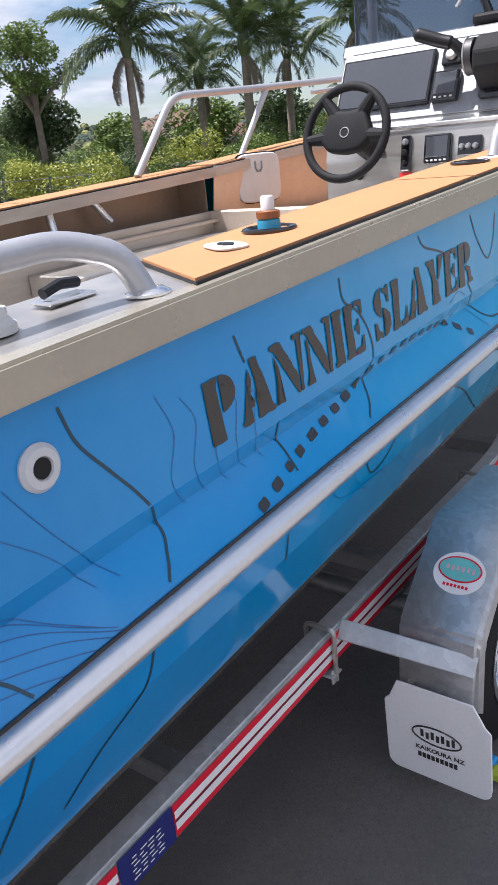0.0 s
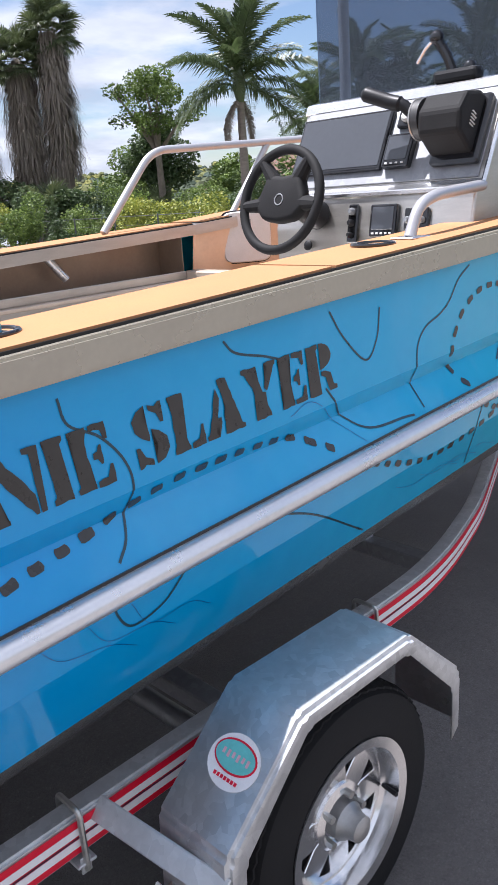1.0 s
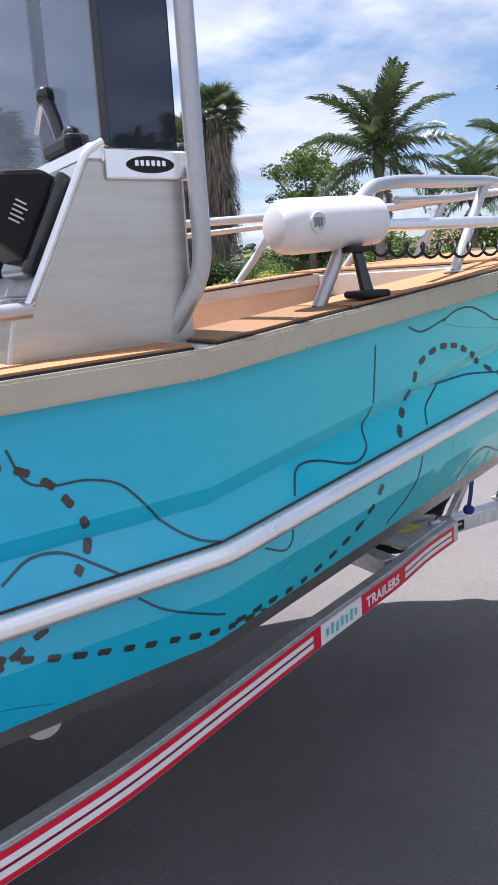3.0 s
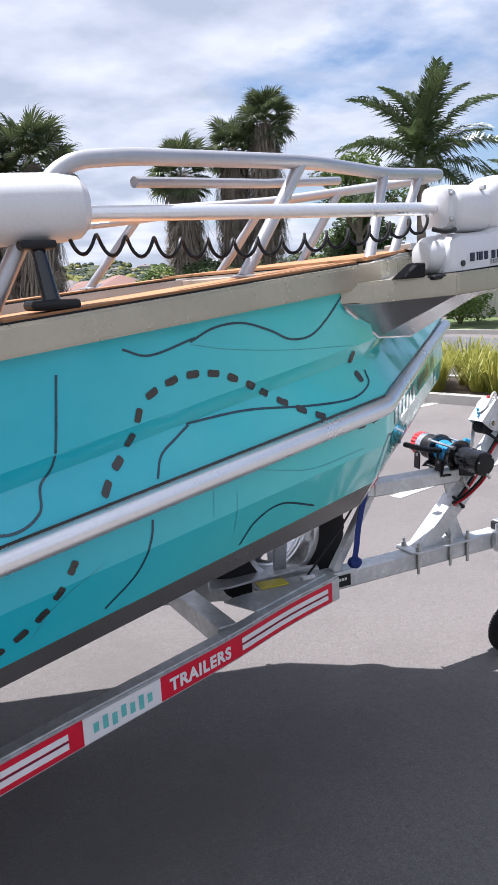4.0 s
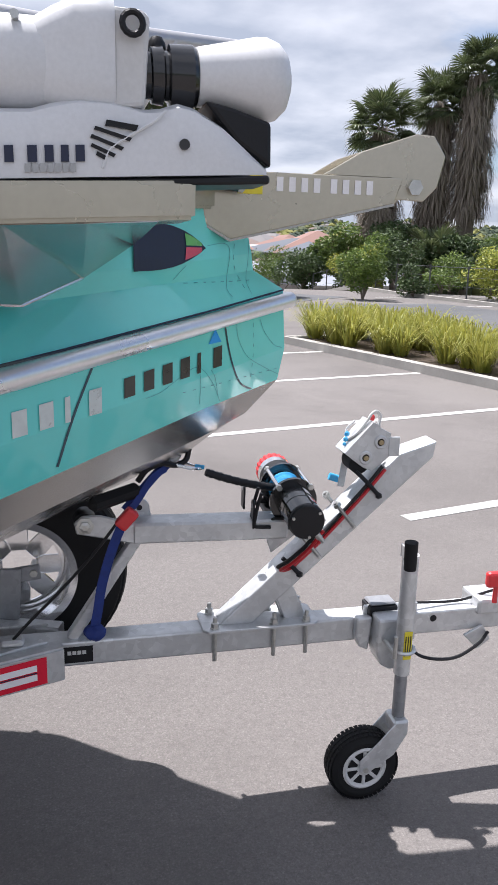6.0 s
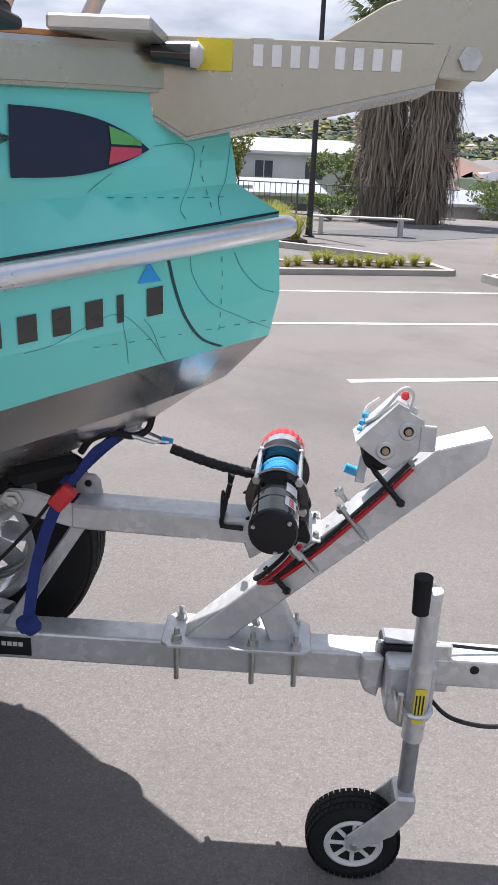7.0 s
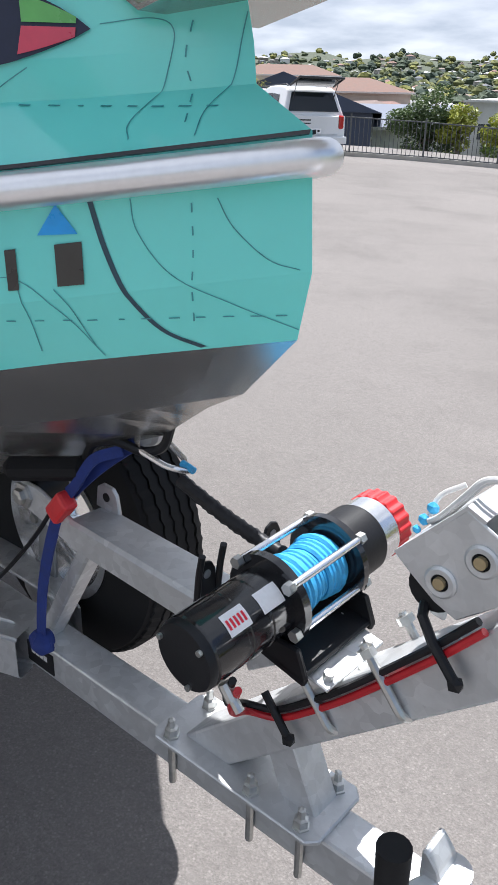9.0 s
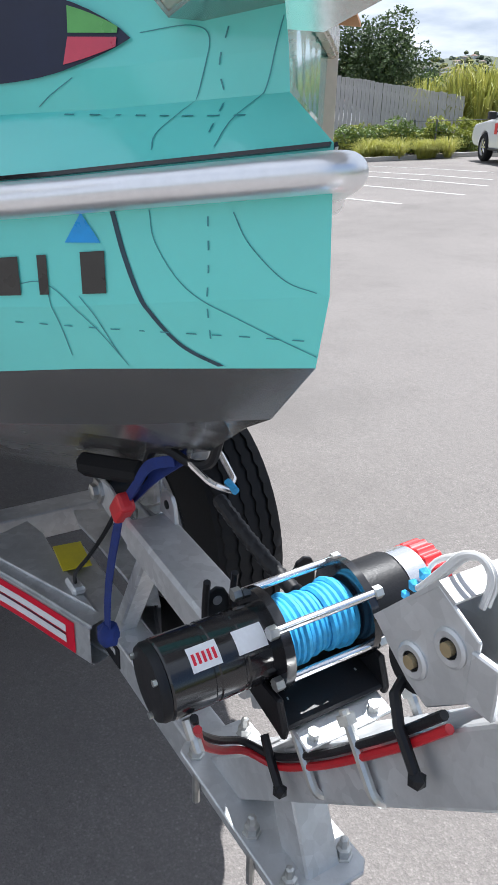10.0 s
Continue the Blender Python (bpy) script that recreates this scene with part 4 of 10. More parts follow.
for k in range(6):
    o = 0.028 * k
    hull_line([(-0.30 + o, 1.13 - o), (-0.18 + o, 1.10 - o * 0.9), (-0.06 + o * 1.1, 1.08 - o), (0.04 + o * 1.2, 1.02 - o * 0.8), (0.10 + o, 0.985 - o * 0.5)], 0.0013, "print_blue_faint")
for k in range(5):
    o = 0.055 * k
    hull_line([(0.30 + o, 1.27 - 0.02 * k), (0.33 + o, 1.20), (0.31 + o * 1.05, 1.12), (0.36 + o, 1.06)], 0.0013, "print_blue_faint")
for k in range(3):
    hull_line([(0.75 + 0.1 * k, 0.93), (0.80 + 0.1 * k, 0.88 - 0.01 * k), (0.90 + 0.1 * k, 0.86), (0.97 + 0.1 * k, 0.82)], 0.0013, "print_blue_faint")
for k in range(3):
    hull_line([(1.85 + 0.12 * k, 0.86), (1.95 + 0.12 * k, 0.835), (2.08 + 0.12 * k, 0.85), (2.2 + 0.12 * k, 0.82)], 0.0013, "print_blue_faint")


def dashes(pts, length, gap, w, key, name, label):
    """Separate short printed dashes along a line of (x, z) points, each with a rough edge."""
    line = smooth_path(pts, 24)
    run, start, cur = 0.0, None, []
    total = 0.0
    for a, b in zip(line, line[1:]):
        total += (b - a).length
    for a, b in zip(line, line[1:]):
        phase = run % (length + gap)
        if phase < length:
            cur.append(a)
        elif cur:
            if len(cur) > 1:
                put_dash(cur, w, key, name, label)
            cur = []
        run += (b - a).length
    if len(cur) > 1:
        put_dash(cur, w, key, name, label)


def put_dash(cur, w, key, name, label):
    a, b = cur[0], cur[-1]
    d = (b - a).normalized()
    n = Vector((-d.y, d.x))
    h = w / 2
    L = (b - a).length
    if w > 0.01:
        poly = []
        for u, v in ((0, -0.6), (0.12, -1), (0.5, -1.05), (0.88, -1), (1, -0.55), (1, 0.55), (0.88, 1), (0.5, 0.95), (0.12, 1), (0, 0.6)):
            j = rng.uniform(-0.12, 0.12)
            poly.append(tuple(a + d * (L * (u + j * 0.2)) + n * h * (v + j)))
        part(name, patch(B(), poly, 0.0016, 1), M[key], hull, label)
    else:
        part(name, ribbon(B(), [tuple(a), tuple(b)], w, 0.0013, 2), M[key], hull, label)


dashes([(4.885, 1.218), (4.99, 1.223), (5.107, 1.231), (5.176, 1.235)], 0.013, 0.012, 0.0015, "print_faint", "grid_dash", "fine printed grid dash")
dashes([(4.896, 1.459), (5.021, 1.461), (5.095, 1.464)], 0.013, 0.012, 0.0015, "print_faint", "grid_dash", "fine printed grid dash")
dashes([(5.043, 1.551), (5.041, 1.502), (5.069, 1.434)], 0.013, 0.012, 0.0015, "print_faint", "grid_dash", "fine printed grid dash")
dashes([(5.086, 1.362), (5.088, 1.298), (5.083, 1.214)], 0.013, 0.012, 0.0015, "print_faint", "grid_dash", "fine printed grid dash")
dashes([(0.5, 0.992), (0.718, 1.046), (0.814, 1.063), (0.912, 1.08), (1.011, 1.107), (1.122, 1.125), (1.232, 1.126), (1.347, 1.122), (1.458, 1.109), (1.511, 1.083), (1.566, 1.056)], 0.034, 0.022, 0.0165, "print_dark", "track_dash", "dark worn track dash")
dashes([(1.653, 1), (1.781, 0.955), (1.943, 0.914), (2.077, 0.91), (2.216, 0.925), (2.313, 0.948), (2.375, 0.969)], 0.034, 0.022, 0.0165, "print_dark", "track_dash", "dark worn track dash")
dashes([(2.17, 1.079), (2.143, 1.093), (2.111, 1.163), (2.115, 1.216), (2.167, 1.288), (2.248, 1.33), (2.34, 1.339), (2.432, 1.315), (2.498, 1.253), (2.542, 1.158), (2.495, 1.098)], 0.034, 0.022, 0.0165, "print_dark", "track_dash", "dark worn track dash")
dashes([(2.352, 0.966), (2.389, 0.989), (2.431, 1.015)], 0.034, 0.022, 0.0165, "print_dark", "track_dash", "dark worn track dash")
dashes([(2.262, 0.999), (2.352, 0.966), (2.446, 0.938), (2.577, 0.907), (2.732, 0.878), (2.873, 0.856), (2.993, 0.85)], 0.034, 0.022, 0.0165, "print_dark", "track_dash", "dark worn track dash")
dashes([(2.886, 0.862), (2.982, 0.869), (3.126, 0.885), (3.25, 0.933), (3.33, 0.985), (3.382, 1.054), (3.407, 1.096)], 0.034, 0.022, 0.0165, "print_dark", "track_dash", "dark worn track dash")
dashes([(3.472, 1.202), (3.5, 1.239), (3.555, 1.296), (3.579, 1.368), (3.625, 1.402), (3.699, 1.421), (3.79, 1.414), (3.88, 1.376), (3.925, 1.355), (3.96, 1.333), (3.995, 1.315), (4.036, 1.295), (4.085, 1.276), (4.12, 1.264)], 0.034, 0.022, 0.0165, "print_dark", "track_dash", "dark worn track dash")
dashes([(4.15, 1.230), (4.18, 1.230), (4.225, 1.231), (4.27, 1.239), (4.29, 1.247)], 0.034, 0.022, 0.0165, "print_dark", "track_dash", "dark worn track dash")
dashes([(4.226, 1.425), (4.225, 1.384), (4.248, 1.342)], 0.034, 0.022, 0.0165, "print_dark", "track_dash", "dark worn track dash")

# stencil capitals drawn in a box one unit high
SERIF = 0.09


def stem(x0, x1, z0=0.0, z1=1.0, wide=0.055):
    """An upright with slab serifs at both ends."""
    s = SERIF
    return [(x0 - wide, z0), (x1 + wide, z0), (x1 + wide, z0 + s * 0.8), (x1, z0 + s * 1.3), (x1, z1 - s * 1.3), (x1 + wide, z1 - s * 0.8), (x1 + wide, z1), (x0 - wide, z1), (x0 - wide, z1 - s * 0.8), (x0, z1 - s * 1.3), (x0, z0 + s * 1.3), (x0 - wide, z0 + s * 0.8)]


def bowl(x, z0, z1, out, w):
    """A half ring open to the left."""
    c, r = (z0 + z1) / 2, (z1 - z0) / 2
    a = [(x + (out - x) * math.sin(t), c + r * math.cos(t)) for t in (math.pi * k / 10 for k in range(11))]
    b = [(x + (out - x - w) * math.sin(t), c + (r - 0.1) * math.cos(t)) for t in (math.pi * k / 10 for k in range(10, -1, -1))]
    return a + b


GLYPH = {
    "P": (0.80, [stem(0.08, 0.33), bowl(0.42, 0.42, 1.0, 0.80, 0.22)]),
    "A": (0.98, [[(0.0, 0), (0.30, 0), (0.30, 0.07), (0.22, 0.1), (0.27, 0.24), (0.40, 0.24), (0.40, 0.34), (0.30, 0.34), (0.40, 0.68), (0.34, 0.86), (0.06, 0.1), (0.0, 0.07)], [(0.46, 0), (0.98, 0), (0.98, 0.07), (0.91, 0.1), (0.62, 1.0), (0.40, 1.0), (0.46, 0.80), (0.58, 0.34), (0.47, 0.34), (0.47, 0.24), (0.60, 0.24), (0.63, 0.1), (0.46, 0.07)]]),
    "N": (1.0, [[(0.0, 0), (0.27, 0), (0.27, 0.07), (0.19, 0.1), (0.19, 0.62), (0.09, 0.84), (0.09, 0.1), (0.0, 0.07)], [(0.0, 1.0), (0.32, 1.0), (0.78, 0.30), (0.78, 0.0), (0.72, 0.0), (0.10, 0.90), (0.0, 0.93)], [(0.72, 1), (1.0, 1), (1.0, 0.93), (0.92, 0.9), (0.92, 0.0), (0.83, 0.0), (0.83, 0.9), (0.72, 0.93)]]),
    "I": (0.40, [stem(0.07, 0.33)]),
    "E": (0.80, [stem(0.08, 0.33), [(0.43, 0.91), (0.43, 1.0), (0.76, 1.0), (0.76, 0.72), (0.70, 0.72), (0.64, 0.88)], [(0.43, 0.46), (0.43, 0.55), (0.52, 0.57), (0.56, 0.66), (0.61, 0.66), (0.61, 0.35), (0.56, 0.35), (0.52, 0.44)], [(0.43, 0.0), (0.43, 0.09), (0.64, 0.12), (0.72, 0.30), (0.78, 0.30), (0.78, 0.0)]]),
    "S": (0.74, [[(0.32, 1.0), (0.14, 0.95), (0.02, 0.80), (0.04, 0.62), (0.18, 0.48), (0.33, 0.40), (0.33, 0.62), (0.24, 0.72), (0.22, 0.84), (0.32, 0.90)], [(0.40, 0.90), (0.40, 1.0), (0.54, 0.95), (0.62, 1.0), (0.68, 1.0), (0.68, 0.66), (0.62, 0.66), (0.55, 0.82)], [(0.40, 0.0), (0.58, 0.05), (0.72, 0.20), (0.70, 0.40), (0.56, 0.53), (0.40, 0.60), (0.40, 0.38), (0.50, 0.29), (0.52, 0.16), (0.40, 0.10)], [(0.33, 0.0), (0.33, 0.10), (0.18, 0.18), (0.09, 0.36), (0.02, 0.36), (0.02, 0.0), (0.08, 0.0), (0.16, 0.06)]]),
    "L": (0.76, [stem(0.08, 0.33), [(0.43, 0.0), (0.43, 0.09), (0.62, 0.13), (0.70, 0.36), (0.76, 0.36), (0.76, 0.0)]]),
    "Y": (0.94, [[(0.0, 1.0), (0.40, 1.0), (0.40, 0.93), (0.34, 0.90), (0.50, 0.50), (0.60, 0.46), (0.60, 0.1), (0.68, 0.07), (0.68, 0.0), (0.26, 0.0), (0.26, 0.07), (0.34, 0.1), (0.34, 0.42), (0.08, 0.90), (0.0, 0.93)], [(0.62, 1.0), (0.94, 1.0), (0.94, 0.93), (0.87, 0.90), (0.64, 0.48), (0.56, 0.55), (0.72, 0.90), (0.62, 0.93)]]),
    "R": (0.92, [stem(0.08, 0.33), bowl(0.42, 0.48, 1.0, 0.80, 0.21), [(0.43, 0.44), (0.56, 0.44), (0.74, 0.36), (0.80, 0.12), (0.92, 0.08), (0.92, 0.0), (0.66, 0.0), (0.56, 0.30), (0.43, 0.36)]]),
}


def roughened(poly, amount):
    """The outline with points between and a worn, uneven edge."""
    out = []
    for (a, b), (c, d) in zip(poly, poly[1:] + poly[:1]):
        n = max(1, int(math.hypot(c - a, d - b) / 0.10))
        for k in range(n):
            t = k / n
            j = amount if k else amount * 0.5
            out.append((a + (c - a) * t + rng.uniform(-j, j), b + (d - b) * t + rng.uniform(-j, j)))
    return out


def hull_word(text, x0, x1, height=0.116):
    """Stencil letters between two places along the hull, on a base line that climbs forward."""
    widths = [GLYPH[c][0] for c in text]
    gap = 0.055
    scale = (x1 - x0) / (sum(widths) + gap * (len(text) - 1))
    x = x0
    for c, w in zip(text, widths):
        bm = B()
        for poly in GLYPH[c][1]:
            pts = []
            for u, v in roughened(poly, 0.016):
                px = x + u * scale - 0.010 * v
                pts.append((px, 1.120 + 0.047 * px + v * height))
            patch(bm, pts, 0.0022, 0)
        part("letter", bm, M["print_dark"], hull, "worn dark stencil letter")
        x += (w + gap) * scale


hull_word("PANNIE", 0.418, 0.968)
hull_word("SLAYER", 1.018, 1.602)


def slanted_bars(x0, z0, x1, z1, h0, h1, n, key, skip=()):
    """Plain bars in a row where a maker's name stands."""
    for k in range(n):
        if k in skip:
            continue
        t0, t1 = k / n, (k + (0.22 if k == n - 2 else 0.55)) / n
        a, b = x0 + (x1 - x0) * t0, x0 + (x1 - x0) * t1
        za, zb = z0 + (z1 - z0) * t0, z0 + (z1 - z0) * t1
        ha, hb2 = h0 + (h1 - h0) * t0, h0 + (h1 - h0) * t1
        part("print_bar", patch(B(), [(a, za), (b, zb), (b, zb + hb2), (a, za + ha)], 0.0024, 1), M[key], hull, "plain print bar")


slanted_bars(4.742, 1.231, 5.010, 1.270, 0.042, 0.050, 6, "print_dark")
slanted_bars(4.434, 1.187, 4.715, 1.213, 0.047, 0.053, 6, "print_silver")
part("blue_triangle", patch(B(), [(4.951, 1.322), (4.987, 1.325), (4.969, 1.357)], 0.0024, 2), M["print_blue"], hull, "small bright blue triangle")


# eye-shaped emblem on the upper bow panel
def emblem_edge(t, top):
    x = 4.770 + (4.956 - 4.770) * t
    if top:
        return x, 1.539 + 0.053 * (1 - t ** 3.2)
    return x, 1.539 - 0.051 * (1 - t ** 2.7)


steps = [k / 14 for k in range(15)]
part("emblem", patch(B(), [emblem_edge(t, True) for t in steps] + [emblem_edge(t, False) for t in steps[-2::-1]], 0.0045, 3), M["navy"], hull, "dark navy pointed emblem")


def emblem_quarter(top, key, label):
    c = 1.542
    xs = [0.68 + 0.25 * k / 6 for k in range(7)]
    edge = []
    for t in xs:
        x, z = emblem_edge(t, top)
        edge.append((x, c + (z - c) * 0.80 + (0.002 if top else -0.002)))
    poly = edge + [(edge[-1][0], c + (0.002 if top else -0.002)), (edge[0][0] + 0.003, c + (0.002 if top else -0.002))]
    part("emblem_quarter", patch(B(), poly, 0.0062, 3), M[key], hull, label)


emblem_quarter(True, "print_green", "green emblem quarter")
emblem_quarter(False, "print_red", "crimson emblem quarter")


# ---- bow platform and anchor channel ----
bm = B()
poly = [(4.17, -0.745), (4.235, -0.80), (4.43, -0.900), (4.815, -0.828), (4.83, -0.60), (4.62, -0.40), (4.40, -0.62)]
lows, tops = [], []
for x, y in poly:
    z = 1.611 + (x - 4.43) * 0.058
    lows.append(bm.verts.new((x, y, z - 0.054)))
    tops.append(bm.verts.new((x, y, z)))
bm.faces.new(tops)
bm.faces.new(lows[::-1])
for k in range(len(poly)):
    q = (k + 1) % len(poly)
    bm.faces.new((lows[k], lows[q], tops[q], tops[k]))
bmesh.ops.recalc_face_normals(bm, faces=bm.faces)
bmesh.ops.bevel(bm, geom=list(bm.edges), offset=0.006, segments=2, affect="EDGES")
part("motor_bracket", bm, M["coaming"], boat, "folded greige aluminium motor bracket")
# sloping underside that carries the bracket to the hull
bm = B()
outer = [(4.18, -0.756, 1.547), (4.43, -0.889, 1.558), (4.55, -0.866, 1.565), (4.66, -0.846, 1.571), (4.76, -0.832, 1.577)]
foot = [(4.190, -0.752, 1.534), (4.334, -0.693, 1.453), (4.555, -0.565, 1.437)] + [tuple(on_hull(x, z, 0.004)) for x, z in ((4.66, 1.478), (4.77, 1.545))]
loft(bm, [[Vector(p) for p in outer], [Vector(p) for p in foot]])
thick(part("bracket_gusset", bm, M["bottom"], boat, "bare folded support plate under the bracket"), 0.006, 0)
bm = B()
tube(bm, [Vector(p) for p in foot[:4]], 0.0055, 8)
part("gusset_lip", bm, M["alloy_bright"], boat, "bright rolled lip of the support plate", True)
# anchor channel over the stem
bm = B()
bm.free()
for y0, y1 in ((-0.125, -0.119), (0.159, 0.165)):
    part("channel_side", side_prism(B(), [(4.935, 1.640), (5.034, 1.584), (5.45, 1.682), (5.47, 1.742), (4.90, 1.742)], y0, y1, 0.002), M["coaming"], boat, "greige anchor channel cheek plate")
bm = B()
loft(bm, [[(4.935, y, 1.640), (5.034, y, 1.584), (5.45, y, 1.682)] for y in (-0.124, 0.164)])
thick(part("channel_floor", bm, M["bottom"], boat, "bare channel floor plate"), 0.006)
bm = B()
box(bm, (4.84, -0.34, 1.722), (5.0, -0.13, 1.745), 0.004)
part("channel_wing", bm, M["alloy"], boat)
bm = B()
tongue = [(5.262, 1.742), (5.36, 1.80), (5.50, 1.848), (5.548, 1.846), (5.582, 1.80), (5.565, 1.725), (5.53, 1.690), (5.455, 1.692), (5.44, 1.742)]
side_prism(bm, tongue, -0.118, -0.108, 0.002)
side_prism(bm, tongue, 0.148, 0.158, 0.002)
box(bm, (5.30, -0.11, 1.765), (5.50, 0.15, 1.772), 0.002, Matrix.Translation((5.4, 0, 1.77)) @ Matrix.Rotation(radians(-19), 4, "Y") @ Matrix.Translation((-5.4, 0, -1.77)))
part("channel_tongue", bm, M["coaming"], boat, "rounded hinged greige tongue")
bm = B()
for x, z in ((5.503, 1.722),):
    rod(bm, (x, -0.128, z), (x, 0.17, z), 0.011, seg=12)
    rod(bm, (x, -0.134, z), (x, -0.117, z), 0.02, seg=6)
part("tongue_bolt", bm, M["zinc"], boat)
# navigation lamp in the channel mouth
bm = B()
rod(bm, (4.965, -0.118, 1.690), (5.030, -0.118, 1.688), 0.016, 0.021, 18)
rod(bm, (4.985, -0.118, 1.69), (4.985, -0.085, 1.70), 0.010, seg=10)
part("bow_lamp", bm, M["gloss_black"], boat, "black bow lamp", True)
bm = B()
lathe(bm, [(0.0195, 0), (0.020, 0.014), (0.011, 0.022)], frame_of((5.028, -0.118, 1.688), (5.1, -0.118, 1.686)), 18)
part("bow_lamp_lens", bm, M["offwhite"], boat, "clear lens", True)
# plate on the channel side: plain bars for the maker's name
bm = B()
box(bm, (5.05, -0.1295, 1.690), (5.11, -0.1255, 1.738), 0)
part("channel_badge", bm, M["yellow"], boat, "gold badge square")
for k in range(8):
    x = 5.145 + k * 0.031 + (0.012 if k > 3 else 0)
    part("channel_print_bar", box(B(), (x, -0.1295, 1.699), (x + 0.016, -0.1255, 1.732)), M["white_tape"], boat, "plain white print bar")

for ob in boat.children:
    if ob.name.startswith("channel_") or ob.name.startswith("tongue_bolt"):
        for v in ob.data.vertices:
            v.co = Vector((v.co.x - 0.014, Y0 + (v.co.y - 0.02) * 0.70, v.co.z - 0.022))

# ---- electric bow motor, stowed along the gunwale ----
motor = thing("bow_motor", "white electric bow motor stowed flat on its bracket", "outboard motor", (4.6, -0.8, 1.62))
MY = -0.815


def cowl_section(x):
    """Top height and half width of the cowling at x."""
    prof = [(4.425, 0.04, 0.050), (4.430, 0.066, 0.060), (4.446, 0.086, 0.068), (4.475, 0.093, 0.070), (4.54, 0.090, 0.070), (4.59, 0.090, 0.070), (4.62, 0.098, 0.070), (4.655, 0.104, 0.070), (4.70, 0.101, 0.070), (4.745, 0.090, 0.068), (4.768, 0.092, 0.068), (4.79, 0.099, 0.068), (4.815, 0.093, 0.067), (4.86, 0.067, 0.064), (4.925, 0.010, 0.055)]
    for (a, h, w), (b, h2, w2) in zip(prof, prof[1:]):
        if x <= b:
            t = (x - a) / (b - a)
            return h + (h2 - h) * t, w + (w2 - w) * t
    return prof[-1][1:]


bm = B()
rows = []
for k in range(61):
    x = 4.425 + (4.925 - 4.425) * k / 60
    h, w = cowl_section(x)
    z = 1.613 + (x - 4.43) * 0.07
    rows.append([Vector((x, MY + w * sx, z + h * hz)) for sx, hz in ((-1, 0), (-1, 0.35), (-0.97, 0.7), (-0.86, 0.92), (-0.6, 1.0), (0, 1.03), (0.6, 1.0), (0.86, 0.92), (0.97, 0.7), (1, 0.35), (1, 0))])
loft(bm, rows)
bm.faces.new([v for v in bm.verts][:11])
bmesh.ops.recalc_face_normals(bm, faces=bm.faces)
cowl = part("cowling", bm, M["white"], motor, "white moulded mount cowling", True)
bm = B()
prism(bm, [(4.365, MY - 0.076), (4.93, MY - 0.062), (4.935, MY + 0.06), (4.365, MY + 0.076)], 1.600, 1.612, Matrix.Translation((4.43, 0, 1.608)) @ Matrix.Rotation(radians(-4), 4, "Y") @ Matrix.Translation((-4.43, 0, -1.608)), 0.003)
part("base_plate", bm, M["black"], motor, "black base plate")
bm = B()
side_prism(bm, [(4.275, 1.602), (4.33, 1.640), (4.36, 1.640), (4.36, 1.604)], MY - 0.05, MY - 0.01, 0.004)
part("foot_pedal_wedge", bm, M["rubber"], motor, "black rubber wedge")
# five short slanted vent slots on the cowling side
for x0, z0, x1, z1, w in ((4.690, 1.7005, 4.733, 1.6965, 0.0036), (4.675, 1.693, 4.724, 1.681, 0.0021), (4.670, 1.6825, 4.713, 1.6685, 0.0021), (4.670, 1.671, 4.702, 1.659, 0.0021), (4.677, 1.661, 4.690, 1.655, 0.0024)):
    part("vent_slot", side_prism(B(), [(x0, z0 + w), (x0 - 0.002, z0 - w), (x1 - 0.003, z1 - w), (x1, z1 + w)], MY - 0.0725, MY - 0.060), M["black"], motor, "black slanted vent slot")
# moulded fold sweeping down the cowling side
bm = B()
tube(bm, smooth_path([(4.772, MY - 0.064, 1.723), (4.752, MY - 0.069, 1.705), (4.715, MY - 0.0705, 1.682), (4.693, MY - 0.0705, 1.665), (4.684, MY - 0.0705, 1.642)], 5), 0.0024, 6)
part("cowling_fold", bm, M["white"], motor, "raised white moulding line", True)
for x, z in ((4.474, 1.634), (4.798, 1.680)):
    bm = B()
    rod(bm, (x, MY - 0.0735, z), (x, MY - 0.06, z), 0.0075, seg=12)
    part("cowling_screw", bm, M["car_dark"], motor, "grey cowling screw")
# maker's name as plain bars
at = 4.502
for k, wide in enumerate((0.021, 0.005, 0.017, 0.017, 0.018, 0.017, 0.015, 0.018)):
    at += 0.008 if k == 4 else 0
    x, z, wide = at, 1.633 + (at - 4.43) * 0.07, wide * 0.68
    part("print_bar", side_prism(B(), [(x, z), (x + wide, z + wide * 0.07), (x + wide, z + 0.021 + wide * 0.07), (x, z + 0.021)], MY - 0.0735, MY - 0.066), M["navy"], motor, "dark print bar")
    at += wide / 0.68 + 0.004
for k in range(7):
    x = 4.582 + k * 0.0098
    z = 1.620 + (x - 4.43) * 0.07
    part("print_bar", side_prism(B(), [(x, z), (x + 0.007, z + 0.0005), (x + 0.007, z + 0.0115), (x, z + 0.011)], MY - 0.0735, MY - 0.066), M["hub"], motor, "grey print bar")
# drive housing above the cowling: end plate, drum, raised block and a plain cheek
def squircle(x, cy, cz, hw, hh, n=4.0, steps=28):
    ring = []
    for k in range(steps):
        a = 2 * math.pi * k / steps
        c, q = math.cos(a), math.sin(a)
        r = (abs(c) ** n + abs(q) ** n) ** (-1 / n)
        ring.append(Vector((x, cy + hw * r * c, cz + hh * r * q)))
    return ring


